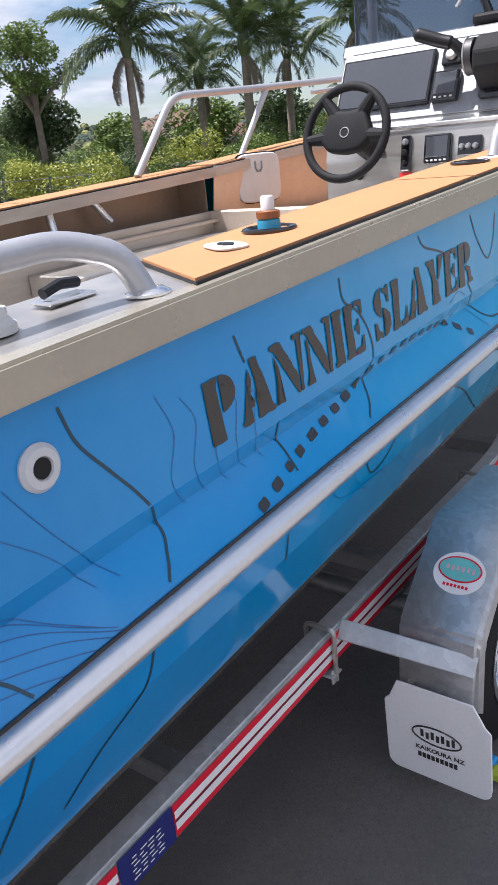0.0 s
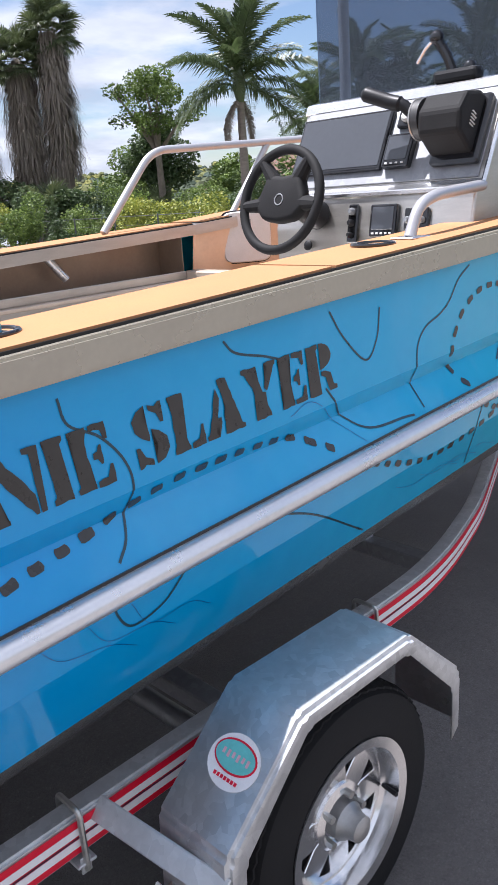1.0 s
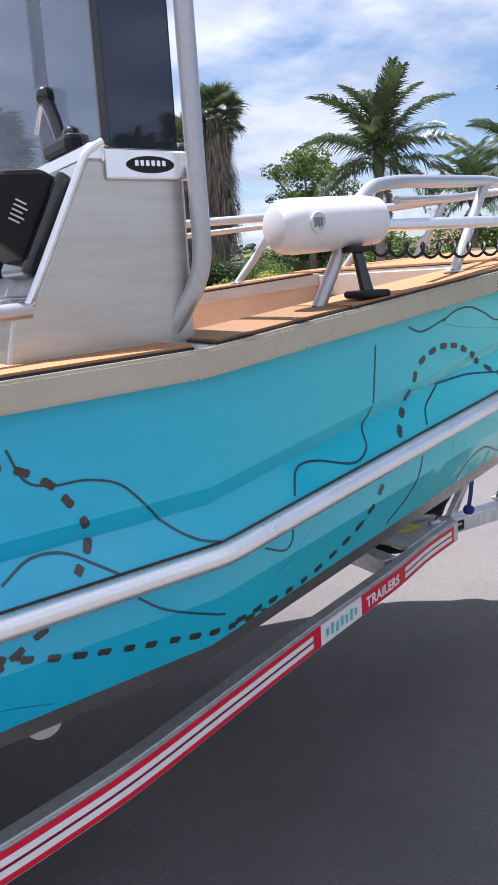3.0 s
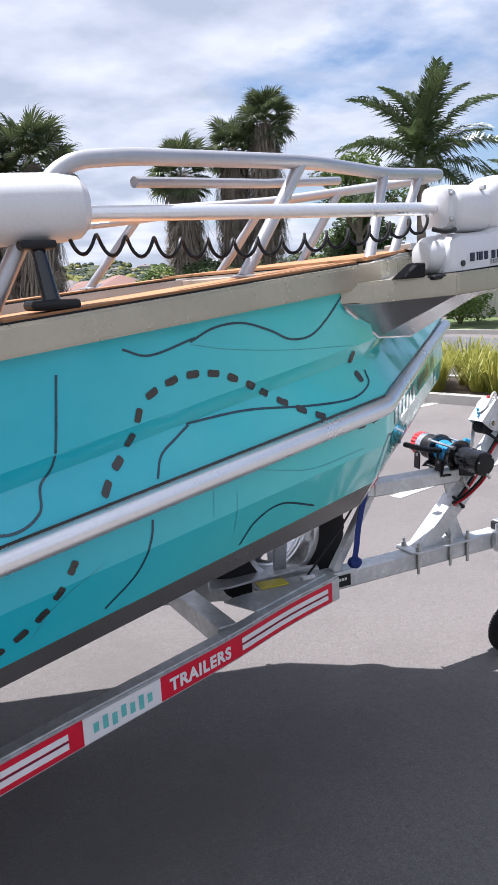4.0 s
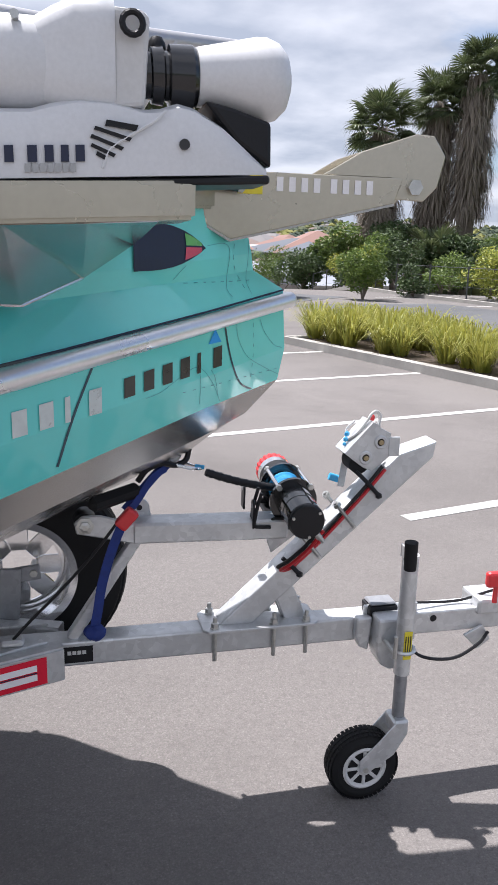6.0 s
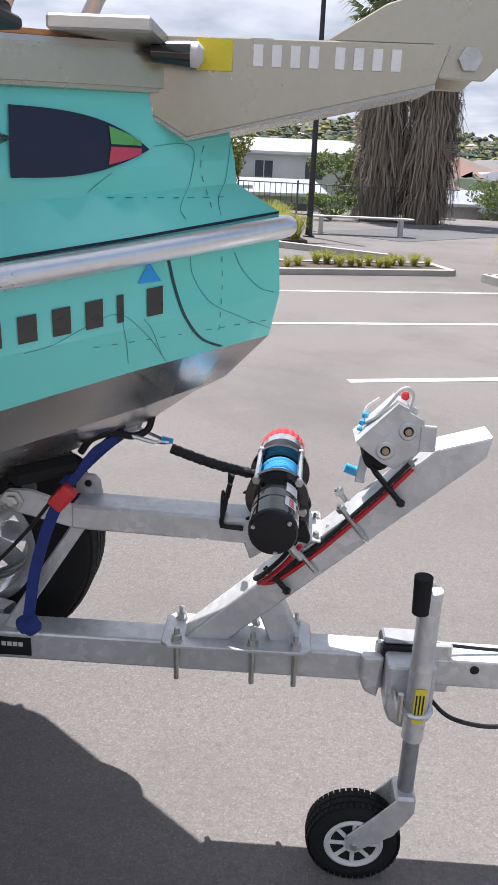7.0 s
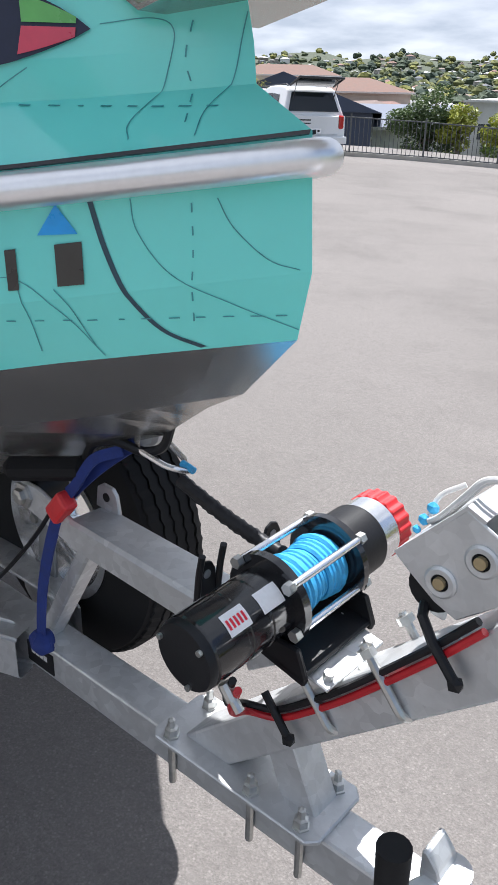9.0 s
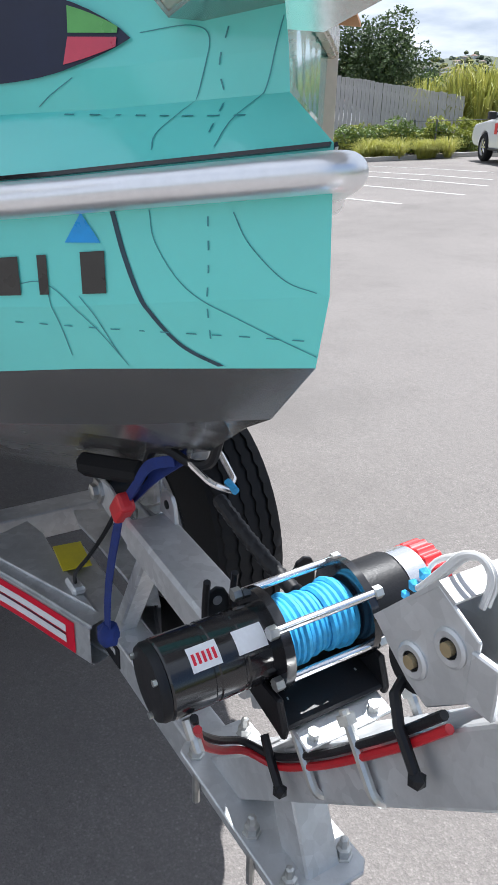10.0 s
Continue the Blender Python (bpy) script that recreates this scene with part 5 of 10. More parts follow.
def capped(rows):
    bm = B()
    loft(bm, [row + row[:1] for row in rows])
    bmesh.ops.remove_doubles(bm, verts=bm.verts, dist=0.0003)
    for row in (rows[0], rows[-1]):
        bm.faces.new([bm.verts.new(p) for p in row])
    bmesh.ops.remove_doubles(bm, verts=bm.verts, dist=0.0003)
    bmesh.ops.recalc_face_normals(bm, faces=bm.faces)
    return bm


HY = MY + 0.008
part("end_plate", capped([squircle(x, HY, z, w, h, n) for x, z, w, h, n in ((4.444, 1.778, 0.046, 0.046, 4), (4.448, 1.778, 0.052, 0.053, 5), (4.464, 1.779, 0.053, 0.054, 5), (4.472, 1.779, 0.048, 0.050, 4), (4.490, 1.779, 0.046, 0.048, 3))]), M["white"], motor, "white housing end plate", True)
part("drive_housing", capped([squircle(x, HY, z, w, h, n) for x, z, w, h, n in ((4.480, 1.776, 0.046, 0.048, 2.2), (4.487, 1.775, 0.056, 0.056, 2.2), (4.498, 1.775, 0.060, 0.060, 2.3), (4.55, 1.776, 0.061, 0.061, 2.3), (4.612, 1.777, 0.061, 0.061, 2.4), (4.620, 1.777, 0.057, 0.058, 2.6))]), M["white"], motor, "white drum housing", True)
part("housing_block", capped([squircle(x, HY, z, w, h, n) for x, z, w, h, n in ((4.600, 1.780, 0.056, 0.056, 3), (4.622, 1.783, 0.063, 0.066, 3.5), (4.650, 1.788, 0.065, 0.074, 4.5), (4.690, 1.789, 0.066, 0.076, 5), (4.704, 1.789, 0.064, 0.074, 5))]), M["white"], motor, "white raised gear block", True)
part("housing_cheek", side_prism(B(), [(4.700, 1.722), (4.745, 1.728), (4.752, 1.842), (4.742, 1.850), (4.700, 1.850)], HY - 0.060, HY + 0.062, 0.006, 2), M["offwhite"], motor, "grey-white end cheek")
for x, z in ((4.456, 1.808), (4.456, 1.745), (4.576, 1.825)):
    bm = B()
    rod(bm, (x, HY - 0.062, z), (x, HY - 0.045, z), 0.006, seg=8)
    part("housing_screw", bm, M["zinc"], motor, "small steel screw")
bm = B()
tube(bm, [(4.727 + 0.014 * math.cos(a), MY - 0.064, 1.828 + 0.014 * math.sin(a)) for a in (2 * math.pi * k / 14 for k in range(14))], 0.0045, 8, True)
part("cheek_eyelet", bm, M["black"], motor, "black eyelet")
bm = B()
lathe(bm, [(0.02, -0.055), (0.036, -0.05), (0.047, -0.032), (0.050, -0.012), (0.050, 0.012), (0.046, 0.014), (0.046, 0.022), (0.054, 0.024), (0.056, 0.045), (0.05, 0.05)], frame_of((4.438, MY, 1.658), (4.54, MY, 1.662)), 24)
part("pivot_boss", bm, M["white"], motor, "white rounded pivot boss", True)
bm = B()
tube(bm, smooth_path([(4.40, MY - 0.03, 1.722), (4.425, MY - 0.05, 1.714), (4.452, MY - 0.052, 1.716), (4.475, MY - 0.04, 1.72)], 4), 0.006, 8)
part("cable_tail", bm, M["black"], motor, "black cable tail", True)
# lower unit: black collar, white pod, black skeg
bm = B()
lathe(bm, [(0.03, -0.02), (0.032, 0.004), (0.038, 0.006), (0.040, 0.022), (0.034, 0.025), (0.034, 0.03), (0.043, 0.032), (0.044, 0.066), (0.040, 0.072)], frame_of((4.752, MY, 1.778), (4.907, MY, 1.783)), 24)
part("prop_collar", bm, M["gloss_black"], motor, "black propeller collar", True)
bm = B()
lathe(bm, [(0.014, 0), (0.013, 0.012), (0.008, 0.02), (0.002, 0.022)], frame_of((4.768, MY + 0.01, 1.812), (4.768, MY + 0.01, 1.9)), 12)
part("collar_knob", bm, M["black"], motor, "black knob", True)
bm = B()
lathe(bm, [(0.03, 0), (0.040, 0.003), (0.046, 0.032), (0.053, 0.066), (0.059, 0.094), (0.0595, 0.110), (0.054, 0.127), (0.042, 0.140), (0.024, 0.147), (0.004, 0.149)], frame_of((4.822, MY, 1.782), (5.01, MY, 1.789)), 28)
part("motor_pod", bm, M["white"], motor, "white motor pod", True)
part("skeg", side_prism(B(), [(4.83, 1.744), (4.87, 1.738), (4.932, 1.722), (4.934, 1.658), (4.88, 1.690)], MY - 0.05, MY + 0.04, 0.006, 2), M["black"], motor, "black skeg")
bm = B()
rod(bm, (3.46, MY + 0.02, 1.765), (4.46, MY + 0.008, 1.776), 0.0165, seg=18)
part("shaft", bm, M["white_tube"], motor, "long white shaft", True)
bm = B()
lathe(bm, [(0.03, -0.005), (0.05, 0.0), (0.066, 0.02), (0.070, 0.06), (0.069, 0.18), (0.068, 0.29), (0.062, 0.33), (0.046, 0.347), (0.02, 0.352)], frame_of((3.175, MY + 0.02, 1.765), (3.51, MY + 0.02, 1.779)), 28)
head = part("control_head", bm, M["white"], motor, "white capsule control head", True)
bm = B()
hx, hy, hz = 3.262, MY - 0.0490, 1.772
tube(bm, [(hx + 0.022 * math.cos(a), hy - 0.002, hz + 0.024 * math.sin(a)) for a in (2 * math.pi * k / 18 for k in range(18))], 0.0035, 6, True)
part("dial_ring", bm, M["offwhite"], head, "grey dial ring", True)
bm = B()
for k in range(4):
    box(bm, (hx - 0.012 + k * 0.007, hy - 0.004, hz - 0.012 + 0.003 * (k % 2)), (hx - 0.008 + k * 0.007, hy + 0.003, hz + 0.012))
part("dial_bars", bm, M["galv_dark"], head, "grey dial marks")
# coiled cable under the shaft
bm = B()
pts, turns = [], 15
for k in range(turns * 12 + 1):
    t = k / (turns * 12)
    a = 2 * math.pi * k / 12
    x = 3.47 + t * 0.93
    sag = -0.05 - 0.03 * math.sin(math.pi * t)
    pts.append((x, MY - 0.01 + 0.017 * math.sin(a), 1.756 + 0.030 * t + sag + 0.02 * math.cos(a)))
tube(bm, pts, 0.0042, 6)
part("coiled_cable", bm, M["black"], motor, "black coiled cable", True)

# the motor sits a little askew: its fore end leans inboard
for ob in motor.children_recursive:
    for v in ob.data.vertices:
        if v.co.x > 4.33:
            v.co.y += 0.0165 + 0.117 * (v.co.x - 4.473)

# stabiliser stand under the control head
stand = thing("motor_stand", "black ram mount stand on the side deck", "stand", (3.42, -0.86, 1.57))
part("stand_foot", box(B(), (3.372, -0.90, 1.578), (3.468, -0.815, 1.598), 0.008, None, 2), M["black"], stand)
bm = B()
rod(bm, (3.42, -0.857, 1.595), (3.408, -0.835, 1.70), 0.018, 0.014, 14)
part("stand_post", bm, M["gloss_black"], stand, "", True)
part("stand_cradle", box(B(), (3.372, -0.86, 1.695), (3.442, -0.80, 1.712), 0.006, None, 2), M["black"], stand)

# ---- bow rails ----
for side in (0, 1):
    f = (lambda p: p) if not side else mirror
    rail = thing("bow_rail", "satin white tube rail welded along the bow", "rail", f((4.0, -0.7, 1.6)), "bow rails")
    bm = B()
    if not side:
        line = [(3.30, -0.80, 1.558), (3.47, -0.80, 1.865), (3.62, -0.77, 1.885), (4.19, -0.60, 1.915), (4.62, -0.38, 1.925), (5.07, -0.13, 1.970), (5.10, 0.02, 1.97)]
    else:
        line = [mirror(p) for p in ((2.36, -0.90, 1.508), (2.70, -0.915, 1.860), (3.4, -0.85, 1.885), (4.19, -0.60, 1.915), (4.62, -0.38, 1.925), (5.07, -0.13, 1.970), (5.10, 0.02, 1.97))]
    tube(bm, rounded(line, 0.09), 0.0185, 14)
    part("top_tube", bm, M["rail"], rail, "", True)
    for a, b in (((3.945, -0.672, 1.626), (4.165, -0.605, 1.912)), ((4.44, -0.52, 1.66), (4.60, -0.39, 1.923)), ((4.70, -0.30, 1.68), (4.86, -0.25, 1.945))) + ((((3.12, -0.84, 1.535), (3.42, -0.845, 1.882)),) if side else ()):
        bm = B()
        rod(bm, f(a), f(b), 0.0165, seg=14)
        part("rail_post", bm, M["rail"], rail, "", True)
        bm = B()
        lathe(bm, [(0.034, 0), (0.034, 0.004), (0.022, 0.007)], frame_of(f(a), f((a[0], a[1], a[2] + 1))), 16)
        part("post_flange", bm, M["rail"], rail, "", True)
    # lower brace inside the rail
    bm = B()
    tube(bm, [f(p) for p in ((3.66, -0.72, 1.84), (4.1, -0.52, 1.87), (4.45, -0.36, 1.905))], 0.0125, 10)
    part("brace", bm, M["rail"], rail, "", True)

# ---- console ----
console = thing("console", "bare aluminium side console with instruments", "console", (2.65, -0.47, 1.02))
CY0, CY1 = -0.885, -0.07
part("console_body", side_prism(B(), [(2.455, 1.02), (2.455, 1.50), (2.478, 1.60), (2.520, 1.622), (2.664, 1.905), (2.885, 1.885), (2.885, 1.02)], CY0, CY1, 0.008, 2), M["alloy"], console, "bare brushed aluminium console body")
part("console_hood", side_prism(B(), [(2.652, 1.898), (2.668, 1.932), (2.70, 1.940), (2.70, 1.90)], CY0 - 0.004, CY1 + 0.004, 0.004), M["alloy_bright"], console, "folded bright hood lip")
part("dash_lip", side_prism(B(), [(2.470, 1.598), (2.466, 1.614), (2.525, 1.634), (2.530, 1.62)], CY0 - 0.003, CY1 + 0.003, 0.003), M["alloy_bright"], console, "folded bright dash lip")
bm = B()
tube(bm, rounded([(2.48, CY0 - 0.004, 1.60), (2.512, CY0 - 0.004, 1.622), (2.662, CY0 - 0.004, 1.915), (2.70, CY0 - 0.004, 1.935)], 0.02), 0.008, 8)
part("edge_bead", bm, M["alloy_bright"], console, "", True)
part("dash_panel", box(B(), (-0.002, CY0 + 0.02, 0.012), (0.004, CY1 - 0.02, 0.305), 0.002, Matrix.Translation((2.5185, 0, 1.627)) @ Matrix.Rotation(radians(27), 4, "Y")), M["galv_dark"], console, "grey instrument panel")
DASH = Matrix.Translation((2.5165, 0, 1.627)) @ Matrix.Rotation(radians(27), 4, "Y")  # local z runs up the sloping panel, x to its back
FACE = Matrix.Translation((2.455, 0, 1.50)) @ Matrix.Rotation(radians(11), 4, "Y")


def gauge(m, y, z, w, h, name, label, keys=5, depth=0.02):
    """A framed display on a panel: bezel, glass and a row of keys."""
    b = part(name, box(B(), (-depth, y - w / 2, z - h / 2), (0.004, y + w / 2, z + h / 2), 0.006, m, 2), M["gloss_black"], console, label)
    part("display_glass", box(B(), (-depth - 0.002, y - w / 2 + 0.010, z - h / 2 + (0.022 if keys else 0.012)), (-depth + 0.004, y + w / 2 - 0.010, z + h / 2 - 0.010), 0.001, m), M["screen"], b, "dark display glass")
    for k in range(keys):
        yy = y - w / 2 + w * (k + 1) / (keys + 1)
        part("key", box(B(), (-depth - 0.003, yy - 0.005, z - h / 2 + 0.007), (-depth + 0.003, yy + 0.005, z - h / 2 + 0.013), 0.001, m), M["offwhite"], b)
    return b


gauge(DASH, -0.292, 0.165, 0.40, 0.215, "chart_display", "large chart display with dark glass", 0, 0.018)
gauge(DASH, -0.555, 0.115, 0.105, 0.115, "small_display", "small square instrument", 4, 0.028)
gauge(FACE, -0.565, 0.018, 0.105, 0.105, "small_display", "small square instrument", 5, 0.02)
bm = B()
box(bm, (-0.02, -0.60, 0.20), (0.002, -0.52, 0.262), 0.006, DASH, 2)
sw = part("key_panel", bm, M["gloss_black"], console, "black key panel")
bm = B()
lathe(bm, [(0.02, 0), (0.022, 0.01), (0.016, 0.018), (0.006, 0.02)], DASH @ Matrix.Translation((-0.02, -0.56, 0.232)) @ Matrix.Rotation(radians(-90), 4, "Y"), 16)
part("key_knob", bm, M["offwhite"], sw, "silver key knob", True)
bm = B()
box(bm, (-0.014, -0.455, -0.055), (0.002, -0.415, 0.075), 0.004, FACE)
sw = part("switch_panel", bm, M["gloss_black"], console, "tall black switch panel")
for k, (z, r) in enumerate(((0.05, 0.012), (0.012, 0.012), (-0.028, 0.010))):
    bm = B()
    lathe(bm, [(r, 0), (r * 1.1, 0.008), (r * 0.6, 0.02)], FACE @ Matrix.Translation((-0.014, -0.435, z)) @ Matrix.Rotation(radians(-90), 4, "Y"), 14)
    part("switch", bm, M["black"] if k else M["galv_dark"], sw, "", True)
bm = B()
box(bm, (-0.006, -0.455, -0.098), (0.002, -0.41, -0.06), 0.001, FACE)
part("tag", bm, M["redcap"], sw, "small red tag")
bm = B()
box(bm, (-0.014, -0.735, -0.015), (0.002, -0.645, 0.055), 0.004, FACE)
sw = part("switch_panel", bm, M["gloss_black"], console, "black switch panel")
for k in range(3):
    bm = B()
    lathe(bm, [(0.011, 0), (0.012, 0.008), (0.007, 0.02)], FACE @ Matrix.Translation((-0.014, -0.715 + 0.026 * k, 0.016)) @ Matrix.Rotation(radians(-90), 4, "Y"), 14)
    part("switch", bm, M["galv_dark"], sw, "", True)
bm = B()
lathe(bm, [(0.018, 0), (0.018, 0.006), (0.008, 0.012)], FACE @ Matrix.Translation((0, -0.235, -0.06)) @ Matrix.Rotation(radians(-90), 4, "Y"), 16)
part("socket", bm, M["black"], console, "round black socket", True)
# throttle: gearcase and lever
bm = B()
box(bm, (-0.03, -0.86, 0.05), (0.002, -0.69, 0.275), 0.01, DASH, 2)
thr = part("throttle_base", bm, M["gloss_black"], console, "black throttle mount plate")
bm = B()
prism(bm, [(-0.02, 0.075), (-0.125, 0.10), (-0.15, 0.16), (-0.13, 0.225), (-0.06, 0.265), (-0.02, 0.265)], -0.075, 0.075, DASH @ Matrix.Translation((0, -0.765, 0)) @ Matrix(((1, 0, 0, 0), (0, 0, 1, 0), (0, 1, 0, 0), (0, 0, 0, 1))), 0.012, 2)
part("throttle_case", bm, M["rubber"], thr, "black throttle gearcase")
bm = B()
rod(bm, DASH @ Vector((-0.085, -0.685, 0.175)), DASH @ Vector((-0.085, -0.655, 0.175)), 0.062, seg=28)
part("throttle_disc", bm, M["car_dark"], thr, "dark pivot disc", True)
bm = B()
tube(bm, [DASH @ Vector((-0.085 + 0.062 * math.cos(u), -0.656, 0.175 + 0.062 * math.sin(u))) for u in (2 * math.pi * k / 28 for k in range(28))], 0.003, 6, True)
part("disc_rim", bm, M["alloy"], thr, "thin bright disc rim", True)
bm = B()
tube(bm, smooth_path([DASH @ Vector(p) for p in ((-0.085, -0.655, 0.18), (-0.105, -0.625, 0.20), (-0.125, -0.60, 0.215), (-0.14, -0.565, 0.225))], 5), 0.018, 12, radii=[0.022 - 0.0004 * k for k in range(16)])
part("throttle_arm", bm, M["black"], thr, "", True)
bm = B()
tube(bm, smooth_path([DASH @ Vector(p) for p in ((-0.125, -0.605, 0.212), (-0.135, -0.56, 0.222), (-0.155, -0.50, 0.238), (-0.165, -0.465, 0.248))], 5), 0.022, 14, radii=[0.014] + [0.024] * 13 + [0.02, 0.012])
part("throttle_grip", bm, M["black"], thr, "black throttle grip", True)
bm = B()
for k in range(5):
    box(bm, (-0.085, -0.8435, 0.142 + 0.010 * k), (-0.062 + 0.006 * (k % 2), -0.839, 0.145 + 0.010 * k), 0, DASH)
part("print_bar", bm, M["offwhite"], thr, "grey print bars")
# steering wheel
SW = frame_of((2.42, -0.285, 1.553), (2.25, -0.285, 1.608))
wheel = thing("steering_wheel", "black three-spoke steering wheel on the console", "steering wheel", (2.26, -0.285, 1.63))
bm = B()
tube(bm, [SW @ Vector((0.168 * math.cos(a), 0.168 * math.sin(a), 0.178)) for a in (2 * math.pi * k / 48 for k in range(48))], 0.0165, 12, True)
part("rim", bm, M["rubber"], wheel, "black padded rim", True)
for a in (52, 128, 186, 354):
    bm = B()
    d = Vector((math.cos(radians(a)), math.sin(radians(a)), 0))
    tube(bm, [SW @ (d * 0.03 + Vector((0, 0, 0.150))), SW @ (d * 0.10 + Vector((0, 0, 0.163))), SW @ (d * 0.165 + Vector((0, 0, 0.178)))], 0.02, 10, radii=[0.032, 0.026, 0.018])
    part("spoke", bm, M["rubber"], wheel, "", True)
bm = B()
prism(bm, [(-0.105, 0.012), (-0.086, 0.052), (-0.078, 0.084), (-0.045, 0.086), (0, 0.080), (0.045, 0.086), (0.078, 0.084), (0.086, 0.052), (0.105, 0.012), (0.108, -0.028), (0.070, -0.066), (0, -0.076), (-0.070, -0.066), (-0.108, -0.028)], 0.138, 0.187, SW, 0.017, 3)
lathe(bm, [(0.04, 0.10), (0.06, 0.14)], SW, 24)
hub = part("wheel_hub", bm, M["rubber"], wheel, "broad rounded black hub pad", True)
bm = B()
tube(bm, [SW @ Vector((0.018 * math.cos(a), 0.018 * math.sin(a), 0.188)) for a in (2 * math.pi * k / 20 for k in range(20))], 0.002, 6, True)
part("hub_ring", bm, M["galv_dark"], hub, "thin grey ring", True)
bm = B()
lathe(bm, [(0.05, -0.03), (0.045, 0.03), (0.028, 0.12)], SW, 20)
part("column", bm, M["black"], wheel, "", True)
# clear windscreen and its frame
screen = thing("windscreen", "tall smoke-tinted screen standing on the console", "windscreen", (2.76, -0.48, 1.93))
WT = 2.62
for name, a, b in (("front_pane", (2.705, CY0 + 0.005), (2.705, CY1 - 0.01)), ("side_pane", (2.715, CY0), (2.875, CY0 + 0.012))):
    bm = B()
    if name == "front_pane":
        box(bm, (2.702, CY0 + 0.006, 1.935), (2.709, CY1 - 0.03, WT))
    else:
        box(bm, (2.716, CY0 - 0.002, 1.925), (2.872, CY0 + 0.005, WT))
    ob = part(name, bm, M["windscreen" if name == "front_pane" else "side_glass"], screen, "smoke-tinted clear pane")
    ob.visible_shadow = False
part("corner_strip", box(B(), (2.700, CY0 - 0.004, 1.93), (2.718, CY0 + 0.008, WT), 0.002), M["gloss_black"], screen, "dark corner strip")
bm = B()
box(bm, (2.70, CY0 - 0.012, 1.862), (2.895, CY0 - 0.002, 1.922), 0.008, None, 2)
pl = part("maker_plate", bm, M["alloy_bright"], screen, "bright oval maker's plate")
bm = B()
prism(bm, [(2.80 + 0.055 * math.cos(a), 1.892 + 0.017 * math.sin(a)) for a in (2 * math.pi * k / 24 for k in range(24))], -(CY0 - 0.0145), -(CY0 - 0.011), XZ)
part("plate_oval", bm, M["black"], pl, "black oval badge")
bm = B()
for k in range(6):
    part("plate_bar", box(B(), (2.763 + 0.0125 * k, CY0 - 0.0165, 1.889), (2.771 + 0.0125 * k, CY0 - 0.014, 1.900)), M["alloy_bright"], pl, "plain bar")
bm.free()
# upright tubes beside the screen
top_frame = thing("top_frame", "satin aluminium tube frame beside the screen", "tube frame", (2.9, -0.9, 1.2))
for k, line in enumerate((((2.83, -0.862, 1.535), (2.895, -0.925, 1.66), (2.885, -0.925, 2.75)), ((2.86, -0.10, 1.30), (2.865, -0.10, 1.66), (2.865, -0.10, 2.75)))):
    bm = B()
    tube(bm, rounded(line, 0.12), 0.021, 14)
    part("upright", bm, M["rail"], top_frame, "", True)
bm = B()
tube(bm, [(2.885, -0.925, 2.75), (2.865, -0.10, 2.75)], 0.021, 14)
part("crossbar", bm, M["rail"], top_frame, "", True)
# articulated camera arm on top of the console
arm = thing("camera_arm", "black articulated camera mount on the console top", "mount", (2.72, -0.62, 1.94))
part("arm_base", box(B(), (2.73, -0.74, 1.945), (2.79, -0.58, 1.985), 0.012, None, 2), M["black"], arm)
bm = B()
tube(bm, [(2.76, -0.64, 1.98), (2.755, -0.62, 2.03), (2.75, -0.585, 2.085)], 0.016, 10)
part("lower_arm", bm, M["gloss_black"], arm, "", True)
bm = B()
bmesh.ops.create_icosphere(bm, subdivisions=2, radius=0.024, matrix=Matrix.Translation((2.75, -0.585, 2.088)))
part("ball_joint", bm, M["gloss_black"], arm, "", True)
bm = B()
bmesh.ops.create_icosphere(bm, subdivisions=2, radius=0.022, matrix=Matrix.Translation((2.76, -0.70, 1.985)))
part("ball_joint", bm, M["gloss_black"], arm, "", True)
bm = B()
tube(bm, [(2.75, -0.585, 2.09), (2.748, -0.545, 2.06), (2.745, -0.515, 2.02)], 0.007, 8)
part("lever", bm, M["alloy_bright"], arm, "bright clamp lever", True)

for ob in arm.children_recursive:  # it stands on the hood, aft of the pane
    for v in ob.data.vertices:
        v.co += Vector((-0.062, -0.03, -0.01))

# ---- deck hardware on the starboard side deck ----
grab = thing("grab_rail", "satin white grab rail from side deck to console", "grab rail", (2.05, -0.9, 1.49))
bm = B()
tube(bm, rounded([(2.085, -0.905, 1.492), (2.13, -0.905, 1.575), (2.22, -0.905, 1.598), (2.515, -0.885, 1.612)], 0.07), 0.0165, 14)
part("tube", bm, M["rail"], grab, "", True)
part("foot_plate", box(B(), (2.04, -0.945, 1.489), (2.13, -0.87, 1.496), 0.003), M["alloy_bright"], grab)
stern_rail = thing("stern_rail", "satin white bent tube handrail on the side deck", "rail", (0.3, -0.95, 1.4))
bm = B()
tube(bm, rounded([(0.36, -0.985, 1.402), (0.335, -0.965, 1.475), (0.25, -0.93, 1.505), (-0.75, -0.87, 1.47), (-0.8, -0.9, 1.37)], 0.08), 0.021, 14)
part("tube", bm, M["rail"], stern_rail, "", True)
bm = B()
lathe(bm, [(0.036, 0), (0.036, 0.004), (0.026, 0.010)], Matrix.Translation((0.36, -0.985, deck_z(0.36) - 0.001)), 20)
part("foot_flange", bm, M["alloy_bright"], stern_rail, "round foot flange", True)
bm = B()
rod(bm, (-0.35, -0.905, 1.375), (-0.35, -0.895, 1.482), 0.017, seg=14)
part("mid_post", bm, M["rail"], stern_rail, "", True)


